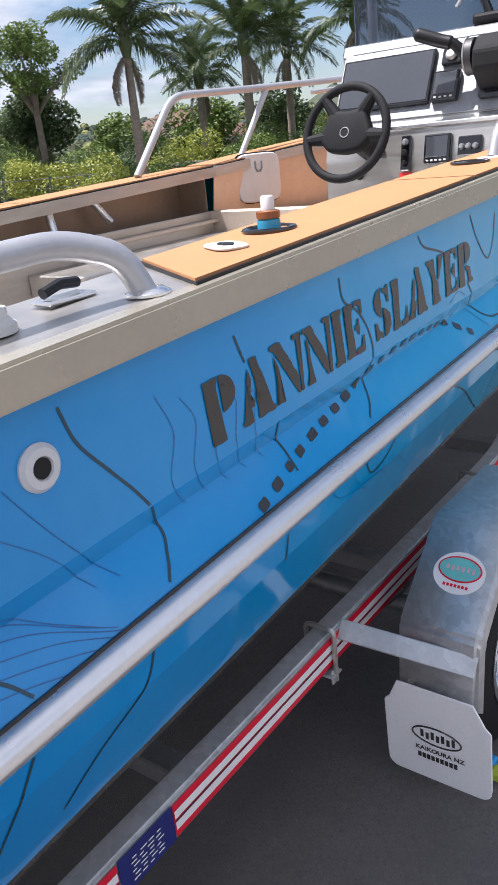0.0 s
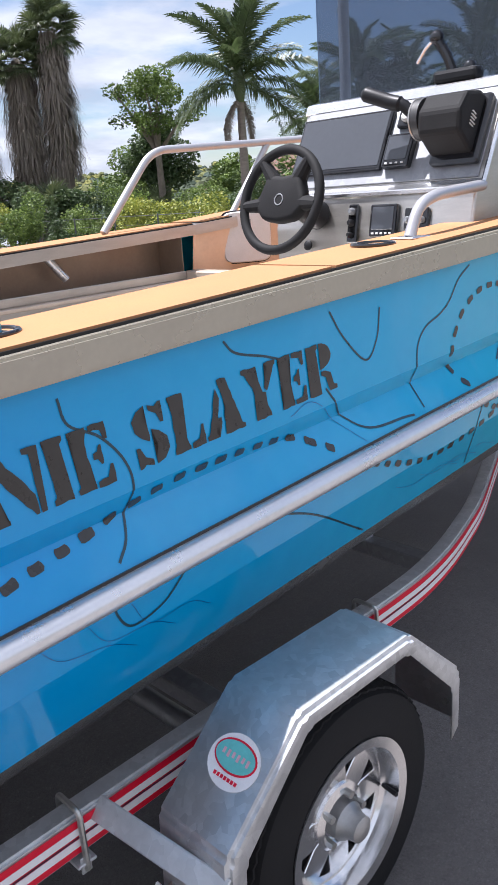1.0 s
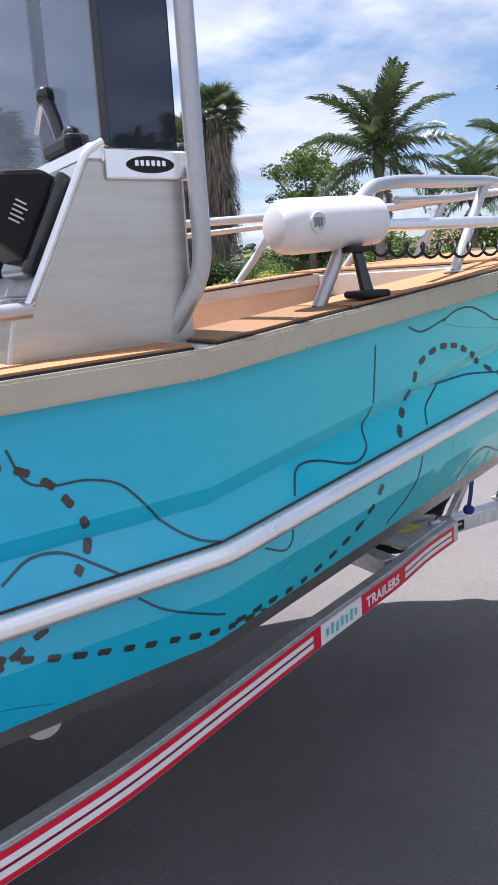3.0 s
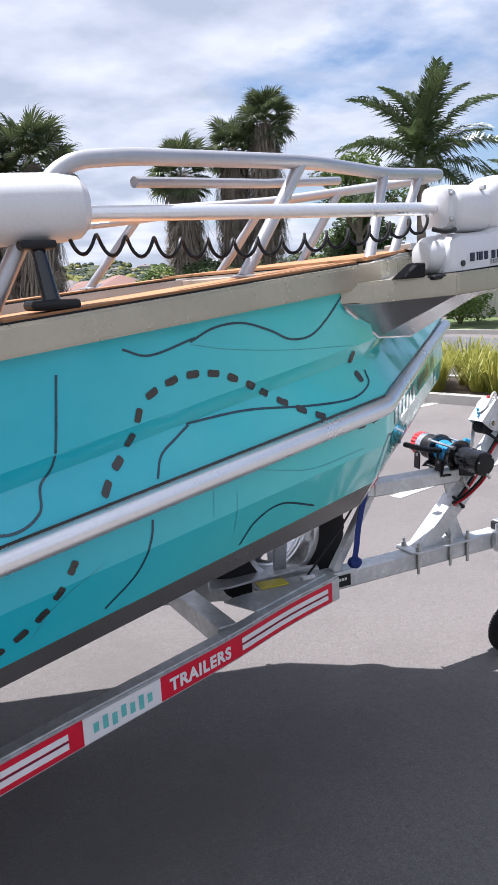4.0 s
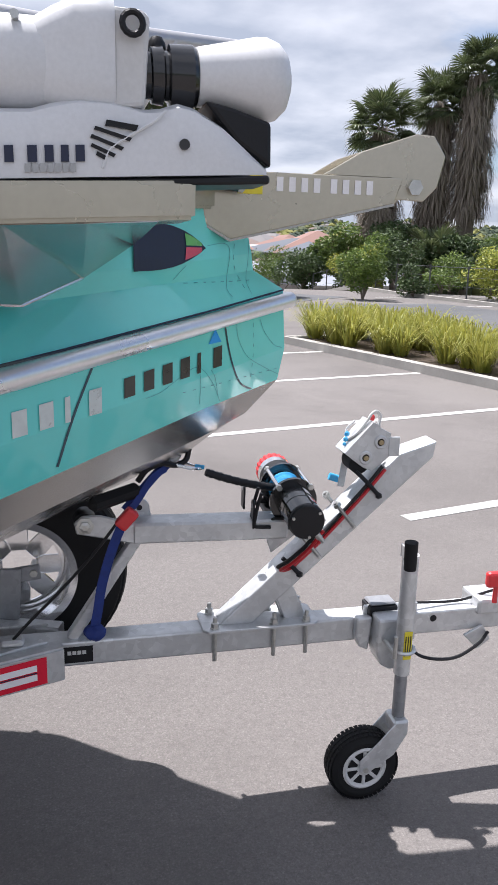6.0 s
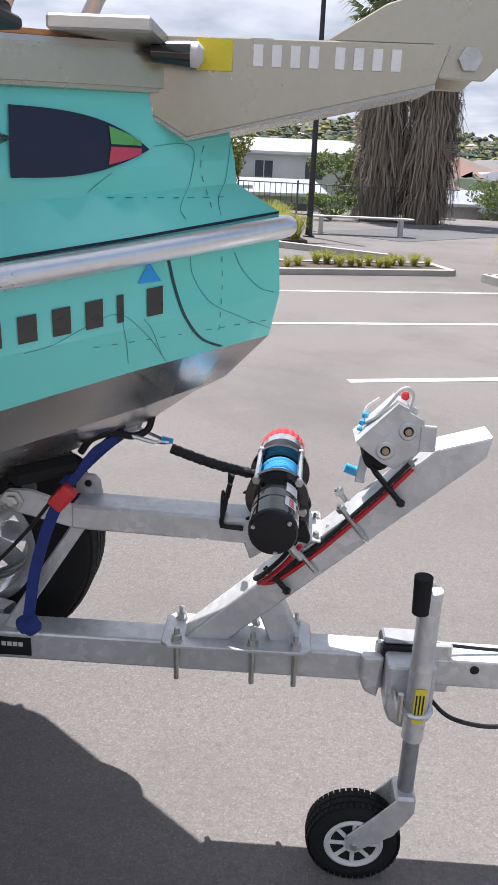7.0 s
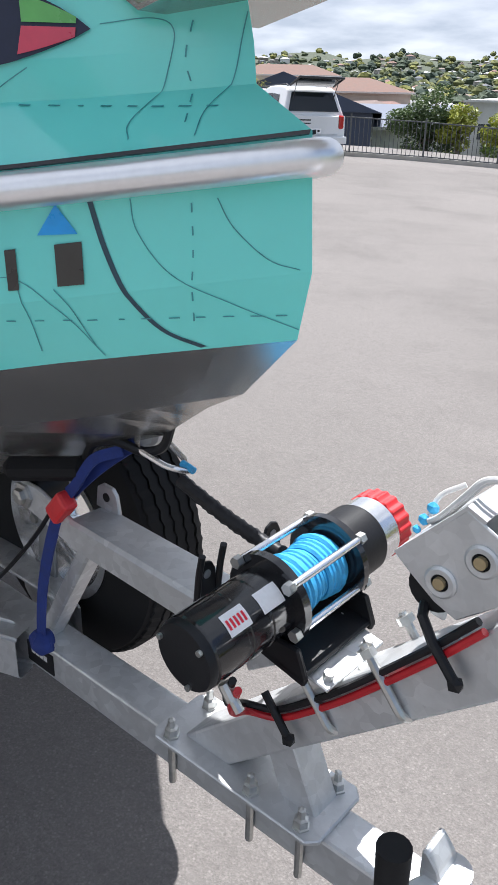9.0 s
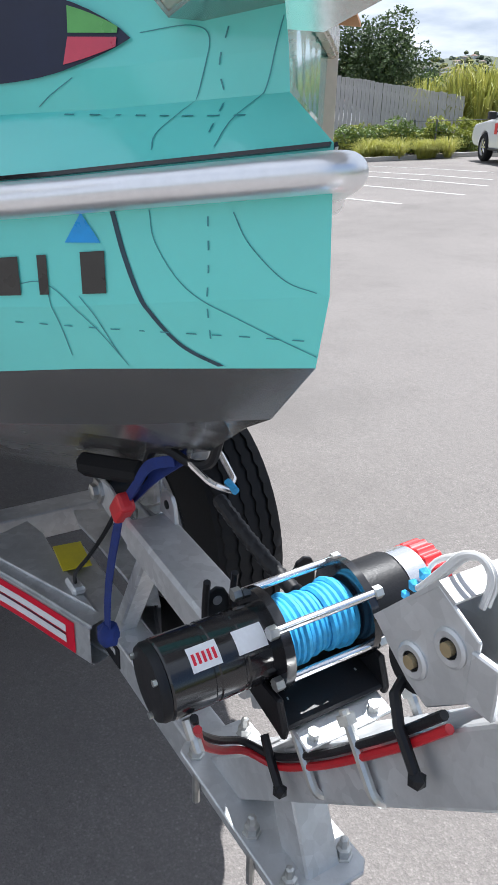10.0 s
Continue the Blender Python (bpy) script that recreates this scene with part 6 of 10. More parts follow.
def cup_holder(x, y, r):
    m = Matrix.Translation((x, y, deck_z(x) + 0.009))
    ob = thing("cup_holder", "round black recessed cup holder in the side deck", "cup holder", (x, y, deck_z(x)), "cup holders")
    bm = B()
    tube(bm, [m @ Vector((r * math.cos(a), r * math.sin(a), 0.002)) for a in (2 * math.pi * k / 28 for k in range(28))], 0.006, 8, True)
    part("ring", bm, M["gloss_black"], ob, "", True)
    bm = B()
    lathe(bm, [(r, 0.001), (r * 0.6, 0.0015), (r * 0.1, 0.0015)], m, 28)
    part("well", bm, M["black"], ob)


cup_holder(0.84, -0.885, 0.052)
cup_holder(1.945, -0.885, 0.055)
bottle = thing("bottle", "small blue and brown bottle with white cap", "bottle", (0.84, -0.885, 1.44))
bz = deck_z(0.84) + 0.011
for name, r, z0, z1, key, lab in (("label", 0.024, 0.0, 0.022, "bottle_blue", "blue label band"), ("body", 0.0245, 0.022, 0.038, "bottle_brown", "brown shoulder"), ("cap", 0.014, 0.038, 0.066, "white", "white cap")):
    bm = B()
    lathe(bm, [(r, 0), (r, (z1 - z0) * 0.85), (r * 0.8, z1 - z0)], Matrix.Translation((0.84, -0.885, bz + z0)), 20)
    part(name, bm, M[key], bottle, lab, True)
plate = thing("deck_plate", "pale oval deck plate with a dark slot", "deck fitting", (0.66, -0.90, 1.43))
m = Matrix.Translation((0.665, -0.905, deck_z(0.66) + 0.009)) @ Matrix.Rotation(radians(60), 4, "Z")
bm = B()
prism(bm, [(0.055 * math.copysign(abs(math.cos(a)) ** 0.6, math.cos(a)), 0.034 * math.copysign(abs(math.sin(a)) ** 0.6, math.sin(a))) for a in (2 * math.pi * k / 28 for k in range(28))], 0, 0.006, m, 0.002)
part("plate", bm, M["offwhite"], plate)
bm = B()
prism(bm, [(0.026 * math.cos(a), 0.014 * math.sin(a)) for a in (2 * math.pi * k / 20 for k in range(20))], 0.006, 0.008, m)
part("slot", bm, M["black"], plate, "dark slot")
latch = thing("deck_latch", "chrome deck latch with a black lever", "latch", (0.30, -0.86, 1.41))
lz = deck_z(0.3) + 0.0
part("base", box(B(), (0.25, -0.885, lz), (0.35, -0.835, lz + 0.008), 0.003), M["alloy_bright"], latch)
bm = B()
tube(bm, [(0.26, -0.86, lz + 0.018), (0.30, -0.855, lz + 0.026), (0.34, -0.85, lz + 0.022)], 0.009, 8)
part("lever", bm, M["black"], latch, "", True)
cap = thing("filler_cap", "round pale filler cap on the deck", "cap", (0.12, -0.9, 1.4))
bm = B()
lathe(bm, [(0.045, 0), (0.045, 0.012), (0.036, 0.02), (0.034, 0.034), (0.01, 0.037)], Matrix.Translation((0.12, -0.90, deck_z(0.12))), 24)
part("body", bm, M["offwhite"], cap, "", True)
# rod holders standing in the port pocket
for x, lean in ((1.78, 0.0), (2.02, -0.10)):
    rod_h = thing("rod_holder", "polished rod holder tube in the side pocket", "rod holder", (x, 0.9, 1.3), "rod holders")
    bm = B()
    rod(bm, (x - lean, 0.90, 1.33), (x, 0.93, 1.47), 0.02, seg=14)
    part("tube", bm, M["alloy_bright"], rod_h, "", True)
# hatch lid leaning on the port liner
lid = thing("hatch_lid", "pale grey rounded hatch lid leaning on the liner", "hatch lid", (3.08, 0.74, 1.3))
LM = frame_of((3.09, 0.775, 1.43), (3.06, 0.50, 1.43))
LM = Matrix.Translation((3.095, 0.735, 1.428)) @ Matrix.Rotation(radians(-32), 4, "Z")
bm = B()
prism(bm, [(0.125 * math.copysign(abs(math.cos(a)) ** 0.35, math.cos(a)), 0.125 * math.copysign(abs(math.sin(a)) ** 0.35, math.sin(a))) for a in (2 * math.pi * k / 40 for k in range(40))], 0, 0.02, LM @ XZ, 0.005)
part("panel", bm, M["offwhite"], lid)
bm = B()
prism(bm, [(0.131 * math.copysign(abs(math.cos(a)) ** 0.35, math.cos(a)), 0.131 * math.copysign(abs(math.sin(a)) ** 0.35, math.sin(a))) for a in (2 * math.pi * k / 40 for k in range(40))], -0.012, -0.002, LM @ XZ, 0.003)
part("gasket", bm, M["black"], lid, "black rubber gasket")
bm = B()
tube(bm, [LM @ Vector((p[0], -0.024, p[1])) for p in ((-0.018, 0.085), (-0.018, 0.05), (-0.008, 0.035), (0.008, 0.035), (0.018, 0.05), (0.018, 0.085))], 0.005, 8)
part("pull", bm, M["galv_dark"], lid, "grey pull ring", True)
# outlet in the hull
outlet = thing("hull_outlet", "white round skin fitting with dark bore", "skin fitting", (0.07, -1.02, 1.245))
p = on_hull(0.071, 1.245, 0.0)
m = frame_of(p, p + Vector((0, -1, 0.03)))
bm = B()
lathe(bm, [(0.034, 0), (0.034, 0.004), (0.028, 0.010), (0.017, 0.011), (0.015, 0.006), (0.001, 0.005)], m, 28)
part("flange", bm, M["white"], outlet, "", True)
bm = B()
lathe(bm, [(0.0145, 0.0075), (0.0145, 0.0085)], m, 20)
part("bore", bm, M["black"], outlet, "dark bore")
# tow eye under the stem
eye = thing("bow_eye", "galvanised bow eye bracket under the stem", "bow eye", (4.9, 0.02, 1.0))
part("bracket", side_prism(B(), [(4.78, 1.030), (4.93, 1.080), (4.935, 1.03), (4.915, 0.985), (4.885, 0.968), (4.85, 0.975), (4.82, 1.0)], 0.008, 0.032, 0.006), M["galv"], eye)

# padded seat on the sole behind the wheel
seat = thing("helm_seat", "grey padded seat cushion on a dark base in the cockpit", "seat", (1.65, 0.12, 1.03))
part("base", box(B(), (1.42, -0.10, 1.026), (1.88, 0.33, 1.085), 0.006), M["black"], seat, "dark base")
part("cushion", box(B(), (1.36, -0.16, 1.082), (1.94, 0.39, 1.150), 0.026, None, 3), M["seat_grey"], seat, "grey vinyl cushion", True)


# ---- the trailer ----
trailer = thing("boat_trailer", "galvanised steel boat trailer with red and white striped rails", "trailer", (3.0, 0, 0))
RAIL = [(-0.6, -0.985), (0.4, -0.985), (1.1, -0.985), (1.5, -0.985), (1.72, -0.985), (1.88, -0.984), (2.06, -0.975), (2.25, -0.945), (2.44, -0.897), (2.67, -0.827), (3.02, -0.690), (3.45, -0.520), (3.84, -0.376), (4.05, -0.296), (4.32, -0.178), (4.60, -0.079)]
RZ0, RZ1 = 0.415, 0.512


def rail_line(step=8):
    return [Vector((p.x, p.y, 0)) for p in smooth_path([(x, y) for x, y in RAIL], step)]


def rail_frames(line):
    out = []
    for i, p in enumerate(line):
        d = (line[min(i + 1, len(line) - 1)] - line[max(0, i - 1)]).normalized()
        out.append((p, Vector((d.y, -d.x, 0))))
    return out


RF = rail_frames(rail_line())
for side in (0, 1):
    f = (lambda p: Vector((p[0], p[1], p[2]))) if not side else (lambda p: Vector((p[0], -p[1], p[2])))
    bm = B()
    rows = []
    for z, o in ((RZ0, 0.0), (RZ1, 0.0), (RZ1, -0.052), (RZ0, -0.052), (RZ0, 0.0)):
        rows.append([f((p.x + n.x * o, p.y + n.y * o, z)) for p, n in RF])
    loft(bm, rows)
    bmesh.ops.remove_doubles(bm, verts=bm.verts, dist=0.0004)
    bmesh.ops.recalc_face_normals(bm, faces=bm.faces)
    bmesh.ops.bevel(bm, geom=[e for e in bm.edges if len(e.link_faces) == 2 and e.calc_face_angle(0) > 1.0], offset=0.006, segments=2, affect="EDGES")
    part("side_rail", bm, M["galv"], trailer, "galvanised curved side rail", True)


def rail_at(x):
    for (p, n), (q, m) in zip(RF, RF[1:]):
        if p.x <= x <= q.x:
            t = (x - p.x) / (q.x - p.x)
            return p.lerp(q, t), n.lerp(m, t).normalized()
    return RF[-1]


def tape(x0, x1, z0, z1, key, name, label, lift=0.002):
    bm = B()
    n = max(2, int((x1 - x0) / 0.05))
    rows = [[], []]
    for k in range(n + 1):
        p, m = rail_at(x0 + (x1 - x0) * k / n)
        for r, z in zip(rows, (z0, z1)):
            r.append((p.x + m.x * lift, p.y + m.y * lift, z))
    loft(bm, rows)
    return part(name, bm, M[key], trailer, label)


tape(0.226, 3.475, 0.424, 0.500, "red", "striped_tape", "red reflective tape")
tape(-0.35, 0.082, 0.424, 0.500, "red", "striped_tape", "red reflective tape")
tape(3.735, 4.555, 0.424, 0.500, "red", "striped_tape", "red reflective tape")
for x0, x1 in ((-0.35, 0.08), (0.228, 3.43), (4.07, 4.53)):
    tape(x0, x1, 0.466, 0.484, "white_tape", "tape_stripe", "white stripe", 0.0035)
    tape(x0, x1, 0.440, 0.458, "white_tape", "tape_stripe", "white stripe", 0.0035)
    tape(x0, x1, 0.4605, 0.4635, "navy", "tape_line", "thin navy line", 0.0045)
tape(3.475, 3.735, 0.424, 0.500, "white_tape", "maker_label", "white label with green script bars", 0.003)
for k in range(7):
    tape(3.505 + 0.03 * k, 3.522 + 0.03 * k, 0.446 - 0.004 * (k % 3), 0.474 + 0.008 * (k % 2), "aqua", "script_bar", "green script bar", 0.0045)
tape(0.084, 0.224, 0.421, 0.503, "label_blue", "warning_label", "deep blue label with rows of pale bars", 0.003)
for j in range(6):
    for k in range(4):
        x = 0.112 + 0.021 * k + 0.004 * (j % 2)
        tape(x, x + 0.016 - 0.003 * ((j + k) % 3), 0.434 + 0.0095 * j, 0.4372 + 0.0095 * j, "white_tape", "label_bar", "pale print bar", 0.0045)


def word(text, size, material, name, parent, place, label, bold=0.0, spacing=1.0):
    """Flat lettering; place(x, y) gives the point for a place in the text's plane."""
    cu = bpy.data.curves.new("lettering", "FONT")
    cu.body, cu.size, cu.offset, cu.space_character = text, size, bold, spacing
    ob = bpy.data.objects.new("lettering", cu)
    scene.collection.objects.link(ob)
    dg = bpy.context.evaluated_depsgraph_get()
    me = bpy.data.meshes.new_from_object(ob.evaluated_get(dg))
    bpy.data.objects.remove(ob)
    bpy.data.curves.remove(cu)
    bm = B()
    bm.from_mesh(me)
    bpy.data.meshes.remove(me)
    for v in bm.verts:
        v.co = place(v.co.x, v.co.y)
    return part(name, bm, material, parent, label)


def rail_place(x, y):
    p, n = rail_at(3.768 + x)
    return (p.x + n.x * 0.0045, p.y + n.y * 0.0045, 0.4425 + y)


word("TRAILERS", 0.054, M["white_tape"], "lettering", trailer, rail_place, "white block capitals", 0.0024, 1.12)

# drawbar
bm = B()
box(bm, (4.28, -0.046, 0.436), (6.45, 0.028, 0.508), 0.006, None, 2)
part("drawbar", bm, M["galv"], trailer, "galvanised box drawbar")
part("drawbar_label", box(B(), (4.593, -0.0485, 0.448), (4.675, -0.045, 0.494)), M["black"], trailer, "small black label")
for k in range(4):
    part("label_bar", box(B(), (4.608 + 0.013 * k, -0.0495, 0.472), (4.618 + 0.013 * k, -0.0482, 0.483)), M["offwhite"], trailer, "pale print bar")
bm = B()
rod(bm, (5.673, -0.0475, 0.485), (5.673, -0.04, 0.485), 0.0105, seg=16)
part("pin_hole", bm, M["black"], trailer, "dark pin hole")
# gusset plates where the rails meet the drawbar
for s in (-1, 1):
    bm = B()
    prism(bm, [(4.18, s * 0.20), (4.56, s * 0.05), (4.30, s * 0.05), (4.20, s * 0.045), (4.12, s * 0.06)], 0.512, 0.52, None, 0.002)
    part("gusset", bm, M["galv"], trailer)
bm = B()
prism(bm, [(4.02, -0.13), (4.30, -0.05), (4.33, -0.09), (4.10, -0.22)], 0.521, 0.525)
part("rating_plate", box(B(), (-0.056, -0.033, 0.0), (0.056, 0.033, 0.004), 0.001, Matrix.Translation((4.34, -0.022, 0.521)) @ Matrix.Rotation(radians(-7), 4, "Z")), M["yellow"], trailer, "yellow rating plate")
bm.free()
bm = B()
beam(bm, (4.05, -0.235, 0.475), (4.05, 0.235, 0.475), 0.075, 0.075)
part("front_crossmember", bm, M["galv"], trailer)
for x in (0.35, 1.28, 2.25):
    y = abs(rail_at(x)[0].y) - 0.03
    bm = B()
    beam(bm, (x, -y, 0.425), (x, y, 0.425), 0.06, 0.05)
    part("crossmember", bm, M["galv_dark"], trailer, "dull galvanised crossmember")
for x, y, z in ((0.35, 0.45, 0.50), (2.25, 0.60, 0.585), (1.28, 0.45, 0.52)):
    for s in (-1, 1):
        bm = B()
        beam(bm, (x, s * y, 0.42), (x, s * y, z), 0.045, 0.045)
        part("roller_stem", bm, M["galv"], trailer)
        bm = B()
        rod(bm, (x - 0.09, s * y, z + 0.02), (x + 0.09, s * y, z + 0.03), 0.034, seg=18)
        part("roller", bm, M["black"], trailer, "black keel roller", True)
# u-bolts on the side rails
for x in (0.80, 1.772):
    p, n = rail_at(x)
    bm = B()
    tube(bm, rounded([(x, p.y + 0.065, 0.40), (x, p.y + 0.065, 0.525), (x, p.y - 0.012, 0.525), (x, p.y - 0.012, 0.385)], 0.015), 0.0065, 8)
    part("u_bolt", bm, M["zinc"], trailer, "", True)
    part("clamp_plate", box(B(), (x - 0.022, p.y - 0.016, 0.398), (x + 0.022, p.y + 0.06, 0.405), 0.002), M["galv"], trailer)
    part("clamp_tab", box(B(), (x - 0.012, p.y - 0.010, 0.375), (x + 0.012, p.y - 0.004, 0.415), 0.002), M["galv"], trailer)

# wheels, guards, axle
def tyre_and_rim(name, label, c, face, r=0.305, rim=0.208, w=0.17, spokes=8):
    """A wheel at c; face is the sense of y that its rim looks to."""
    t = thing(name, label, "wheel", c)
    m = frame_of(c, (c[0], c[1] + face, c[2]))
    h = w / 2
    deep = h * 0.55 if name == "spare_wheel" else 0.0  # the spare has a deep polished dish
    bm = B()
    lathe(bm, [(rim * 0.97, -h * 0.85), (rim * 1.04, -h * 0.98), (r * 0.86, -h * 1.02), (r * 0.955, -h * 0.9), (r * 0.995, -h * 0.62), (r, 0), (r * 0.995, h * 0.62), (r * 0.955, h * 0.9), (r * 0.86, h * 1.02), (rim * 1.04, h * 0.98), (rim * 0.97, h * 0.85)], m, 56, False)
    tyre = part("tyre", bm, M["rubber"], t, "black ribbed tyre", True)
    for j in range(5):
        bm = B()
        rows = [[] for _ in range(5)]
        for k in range(121):
            a = 2 * math.pi * k / 120
            zig = 0.0024 * (1 if k % 2 else -1)
            zc = (j - 2) * w * 0.165
            half = w * 0.066
            drop = 0.007 if abs(j - 2) == 2 else 0.0
            for q, (zz, rr) in enumerate(((-half, r - 0.008), (-half * 0.9, r + 0.004 - drop * (j < 2)), (half * 0.9, r + 0.004 - drop * (j > 2)), (half, r - 0.008), (-half, r - 0.008))):
                rows[q].append(m @ Vector((rr * math.cos(a), rr * math.sin(a), zc + zz + zig)))
        loft(bm, rows)
        part("tread_rib", bm, M["rubber"], tyre)
    bm = B()
    lathe(bm, [(rim * 0.97, -h * 0.95), (rim * 0.90, -h * 0.9), (rim * 0.86, -h * 0.2), (rim * 0.86, h * 0.2), (rim * 0.93, h * 0.45), (rim * 0.95, h * 0.9), (rim * 1.03, h * 0.98), (rim * 1.03, h * 1.03), (rim * 0.90, h * 0.98), (rim * 0.88, h * 0.55), (rim * (0.86 if deep else 0.80), h * 0.34)], m, 48, False)
    part("rim", bm, M["rim"], t, "galvanised pressed rim", True)
    # disc with three-cornered windows between broad spokes
    q = math.pi / spokes
    ro, ri = rim * 0.74, rim * (0.47 if spokes > 6 else 0.42)
    dl = 0.16 if spokes > 6 else 0.27
    for k in range(spokes):
        bm = B()
        poly = [(0.05, -q), (ri, -q), (ro, -q + dl), (ro, 0), (ro, q - dl), (ri, q), (0.05, q)]
        prism(bm, [(d * math.cos(u), d * math.sin(u)) for d, u in poly], h * 0.34 - deep, h * 0.46 - deep, m @ Matrix.Rotation(2 * math.pi * k / spokes, 4, "Z"), 0.002)
        part("rim_spoke", bm, M["rim"], t)
    bm = B()
    lathe(bm, [(ro - 0.004, h * 0.34 - deep), (ro - 0.004, h * 0.465 - deep), (rim * 0.82, h * 0.47 - deep), (rim * 0.90, h * 0.40 - deep)], m, 48, False)
    part("disc_ring", bm, M["rim"], t, "", True)
    if name == "spare_wheel":
        return t
    # added dark disc: the shade seen through the rim windows
    bm = B()
    lathe(bm, [(rim * 0.9, -h * 0.55), (0.02, -h * 0.5)], m, 32, False)
    part("brake_backing", bm, M["car_dark"], t, "dark disc added for the shade behind the rim windows")
    bm = B()
    lathe(bm, [(0.078, h * 0.30), (0.078, h * 0.52), (0.06, h * 0.6), (0.058, h * 0.45)], m, 28)
    part("rim_centre", bm, M["rim"], t, "", True)
    bm = B()
    lathe(bm, [(0.045, h * 0.3), (0.045, h * 0.8), (0.032, h * 1.0), (0.030, h * 1.25), (0.02, h * 1.32)], m, 24)
    part("hub_cap", bm, M["hub"], t, "cast grey hub", True)
    for k in range(5):
        a = 2 * math.pi * k / 5
        bm = B()
        rod(bm, m @ Vector((0.06 * math.cos(a), 0.06 * math.sin(a), h * 0.45)), m @ Vector((0.06 * math.cos(a), 0.06 * math.sin(a), h * 0.78)), 0.0095, seg=6)
        part("wheel_nut", bm, M["zinc"], t)
    bm = B()
    rod(bm, m @ Vector((rim * 0.86, -0.03, h * 0.5)), m @ Vector((rim * 0.83, -0.03, h * 1.0)), 0.006, seg=8)
    part("valve", bm, M["black"], t)
    return t


for s in (-1, 1):
    tyre_and_rim("trailer_wheel", "galvanised spoked trailer wheel with black tyre on asphalt", (1.295, s * 1.192, 0.304), s, 0.308, 0.194)
    guard = [(0.895, 0.345), (0.905, 0.528), (1.115, 0.708), (1.480, 0.700), (1.688, 0.505), (1.683, 0.36)]
    g = thing("mudguard", "folded galvanised mudguard over the trailer wheel", "mudguard", (1.3, s * 1.18, 0.4), "mudguards")
    bm = B()
    yo, yi = s * 1.306, s * 1.118
    loft(bm, [[(x, yi, z) for x, z in guard], [(x, yo, z) for x, z in guard]])
    loft(bm, [[(x, yo, z) for x, z in guard], [(x + (1.29 - x) * 0.10, yo, z - 0.032) for x, z in guard]])
    bmesh.ops.remove_doubles(bm, verts=bm.verts, dist=0.0005)
    bmesh.ops.bevel(bm, geom=[e for e in bm.edges if len(e.link_faces) == 2], offset=0.010, segments=3, affect="EDGES")
    thick(part("guard_sheet", bm, M["galv"], g, "folded galvanised sheet", True), 0.004)
    bm = B()
    beam(bm, (0.845, s * 0.985, 0.500), (0.892, s * 1.308, 0.470), 0.006, 0.05, 0.003, (0.66, 0, 0.75))
    part("stay", bm, M["galv"], g)
    bm = B()
    rod(bm, (0.885, s * 1.15, 0.375), (0.905, s * 1.15, 0.375), 0.008, seg=8)
    part("guard_bolt", bm, M["zinc"], g)
    bm = B()
    rod(bm, (1.675, s * 1.27, 0.40), (1.695, s * 1.27, 0.40), 0.008, seg=8)
    part("guard_bolt", bm, M["zinc"], g)
    # sticker on the sloping rear face
    gm = Matrix.Translation((1.023, s * 1.220, 0.6265)) @ Matrix.Rotation(radians(-40.6), 4, "Y") @ Matrix.Translation((-0.0075, 0, 0.006))
    for r1, r2, z, key in ((0.062, 0.052, 0.0, "white_tape"), (0.053, 0.032, 0.0012, "red"), (0.049, 0.028, 0.0022, "aqua")):
        bm = B()
        prism(bm, [(r2 * math.sin(a) + (0.009 if key != "white_tape" else 0), r1 * math.cos(a)) for a in (2 * math.pi * k / 32 for k in range(32))], z, z + 0.001, gm)
        part("sticker", bm, M[key], g, "oval aqua and pink sticker")
    for k in range(6):
        part("sticker_bar", box(B(), (0.002 + 0.003 * (k % 2), -0.036 + 0.0125 * k, 0.003), (0.016, -0.030 + 0.0125 * k, 0.0042), 0, gm), M["pink"], g, "pale script bar")
    for k in range(7):
        part("sticker_bar", box(B(), (-0.036, -0.03 + 0.009 * k, 0.0012), (-0.029, -0.024 + 0.009 * k, 0.0024), 0, gm), M["red"], g, "small red bar")
    fl = thing("mudflap", "white rubber mudflap with black print hanging behind the wheel", "mudflap", (0.875, s * 1.2, 0.35), "mudflaps")
    bm = B()
    pts = [(-0.092, 0.04), (-0.12, -0.015), (-0.134, -0.03), (-0.134, -0.205)] + [(-0.104 - 0.03 * math.cos(q), -0.215 - 0.03 * math.sin(q)) for q in (0.4, 0.8, 1.2, 1.57)] + [(0.104 + 0.03 * math.sin(q), -0.215 - 0.03 * math.cos(q)) for q in (0.0, 0.4, 0.8, 1.2)] + [(0.134, -0.2), (0.134, -0.03), (0.12, -0.015), (0.098, 0.04)]
    FM = Matrix.Translation((0.879, s * 1.216, 0.338)) @ Matrix.Rotation(radians(-4), 4, "Y") @ Matrix(((0, 0, 1, 0), (1, 0, 0, 0), (0, 1, 0, 0), (0, 0, 0, 1)))
    prism(bm, pts, -0.004, 0.002, FM, 0.0015)
    part("sheet", bm, M["flap"], fl, "white rubber sheet")
    bm = B()
    ring = [(0.062 * math.cos(a), -0.098 + 0.027 * math.sin(a)) for a in (2 * math.pi * k / 28 for k in range(28))]
    tube(bm, [FM @ Vector((x, y, -0.0048)) for x, y in ring], 0.0022, 6, True)
    part("print_oval", bm, M["print_dark"], fl, "black oval outline")
    for k in range(7):
        part("print_bar", box(B(), (-0.046 + 0.0132 * k, -0.108 - 0.003 * (k % 2), -0.0058), (-0.0385 + 0.0132 * k, -0.092 + 0.006 * ((k + 1) % 2), -0.004), 0, FM), M["print_dark"], fl, "black script bar")
    word("KAIKOURA NZ", 0.0185, M["print_dark"], "lettering", fl, lambda x, y: FM @ Vector((0.056 - x, -0.152 + y, -0.0052)), "black town name", 0.0006)
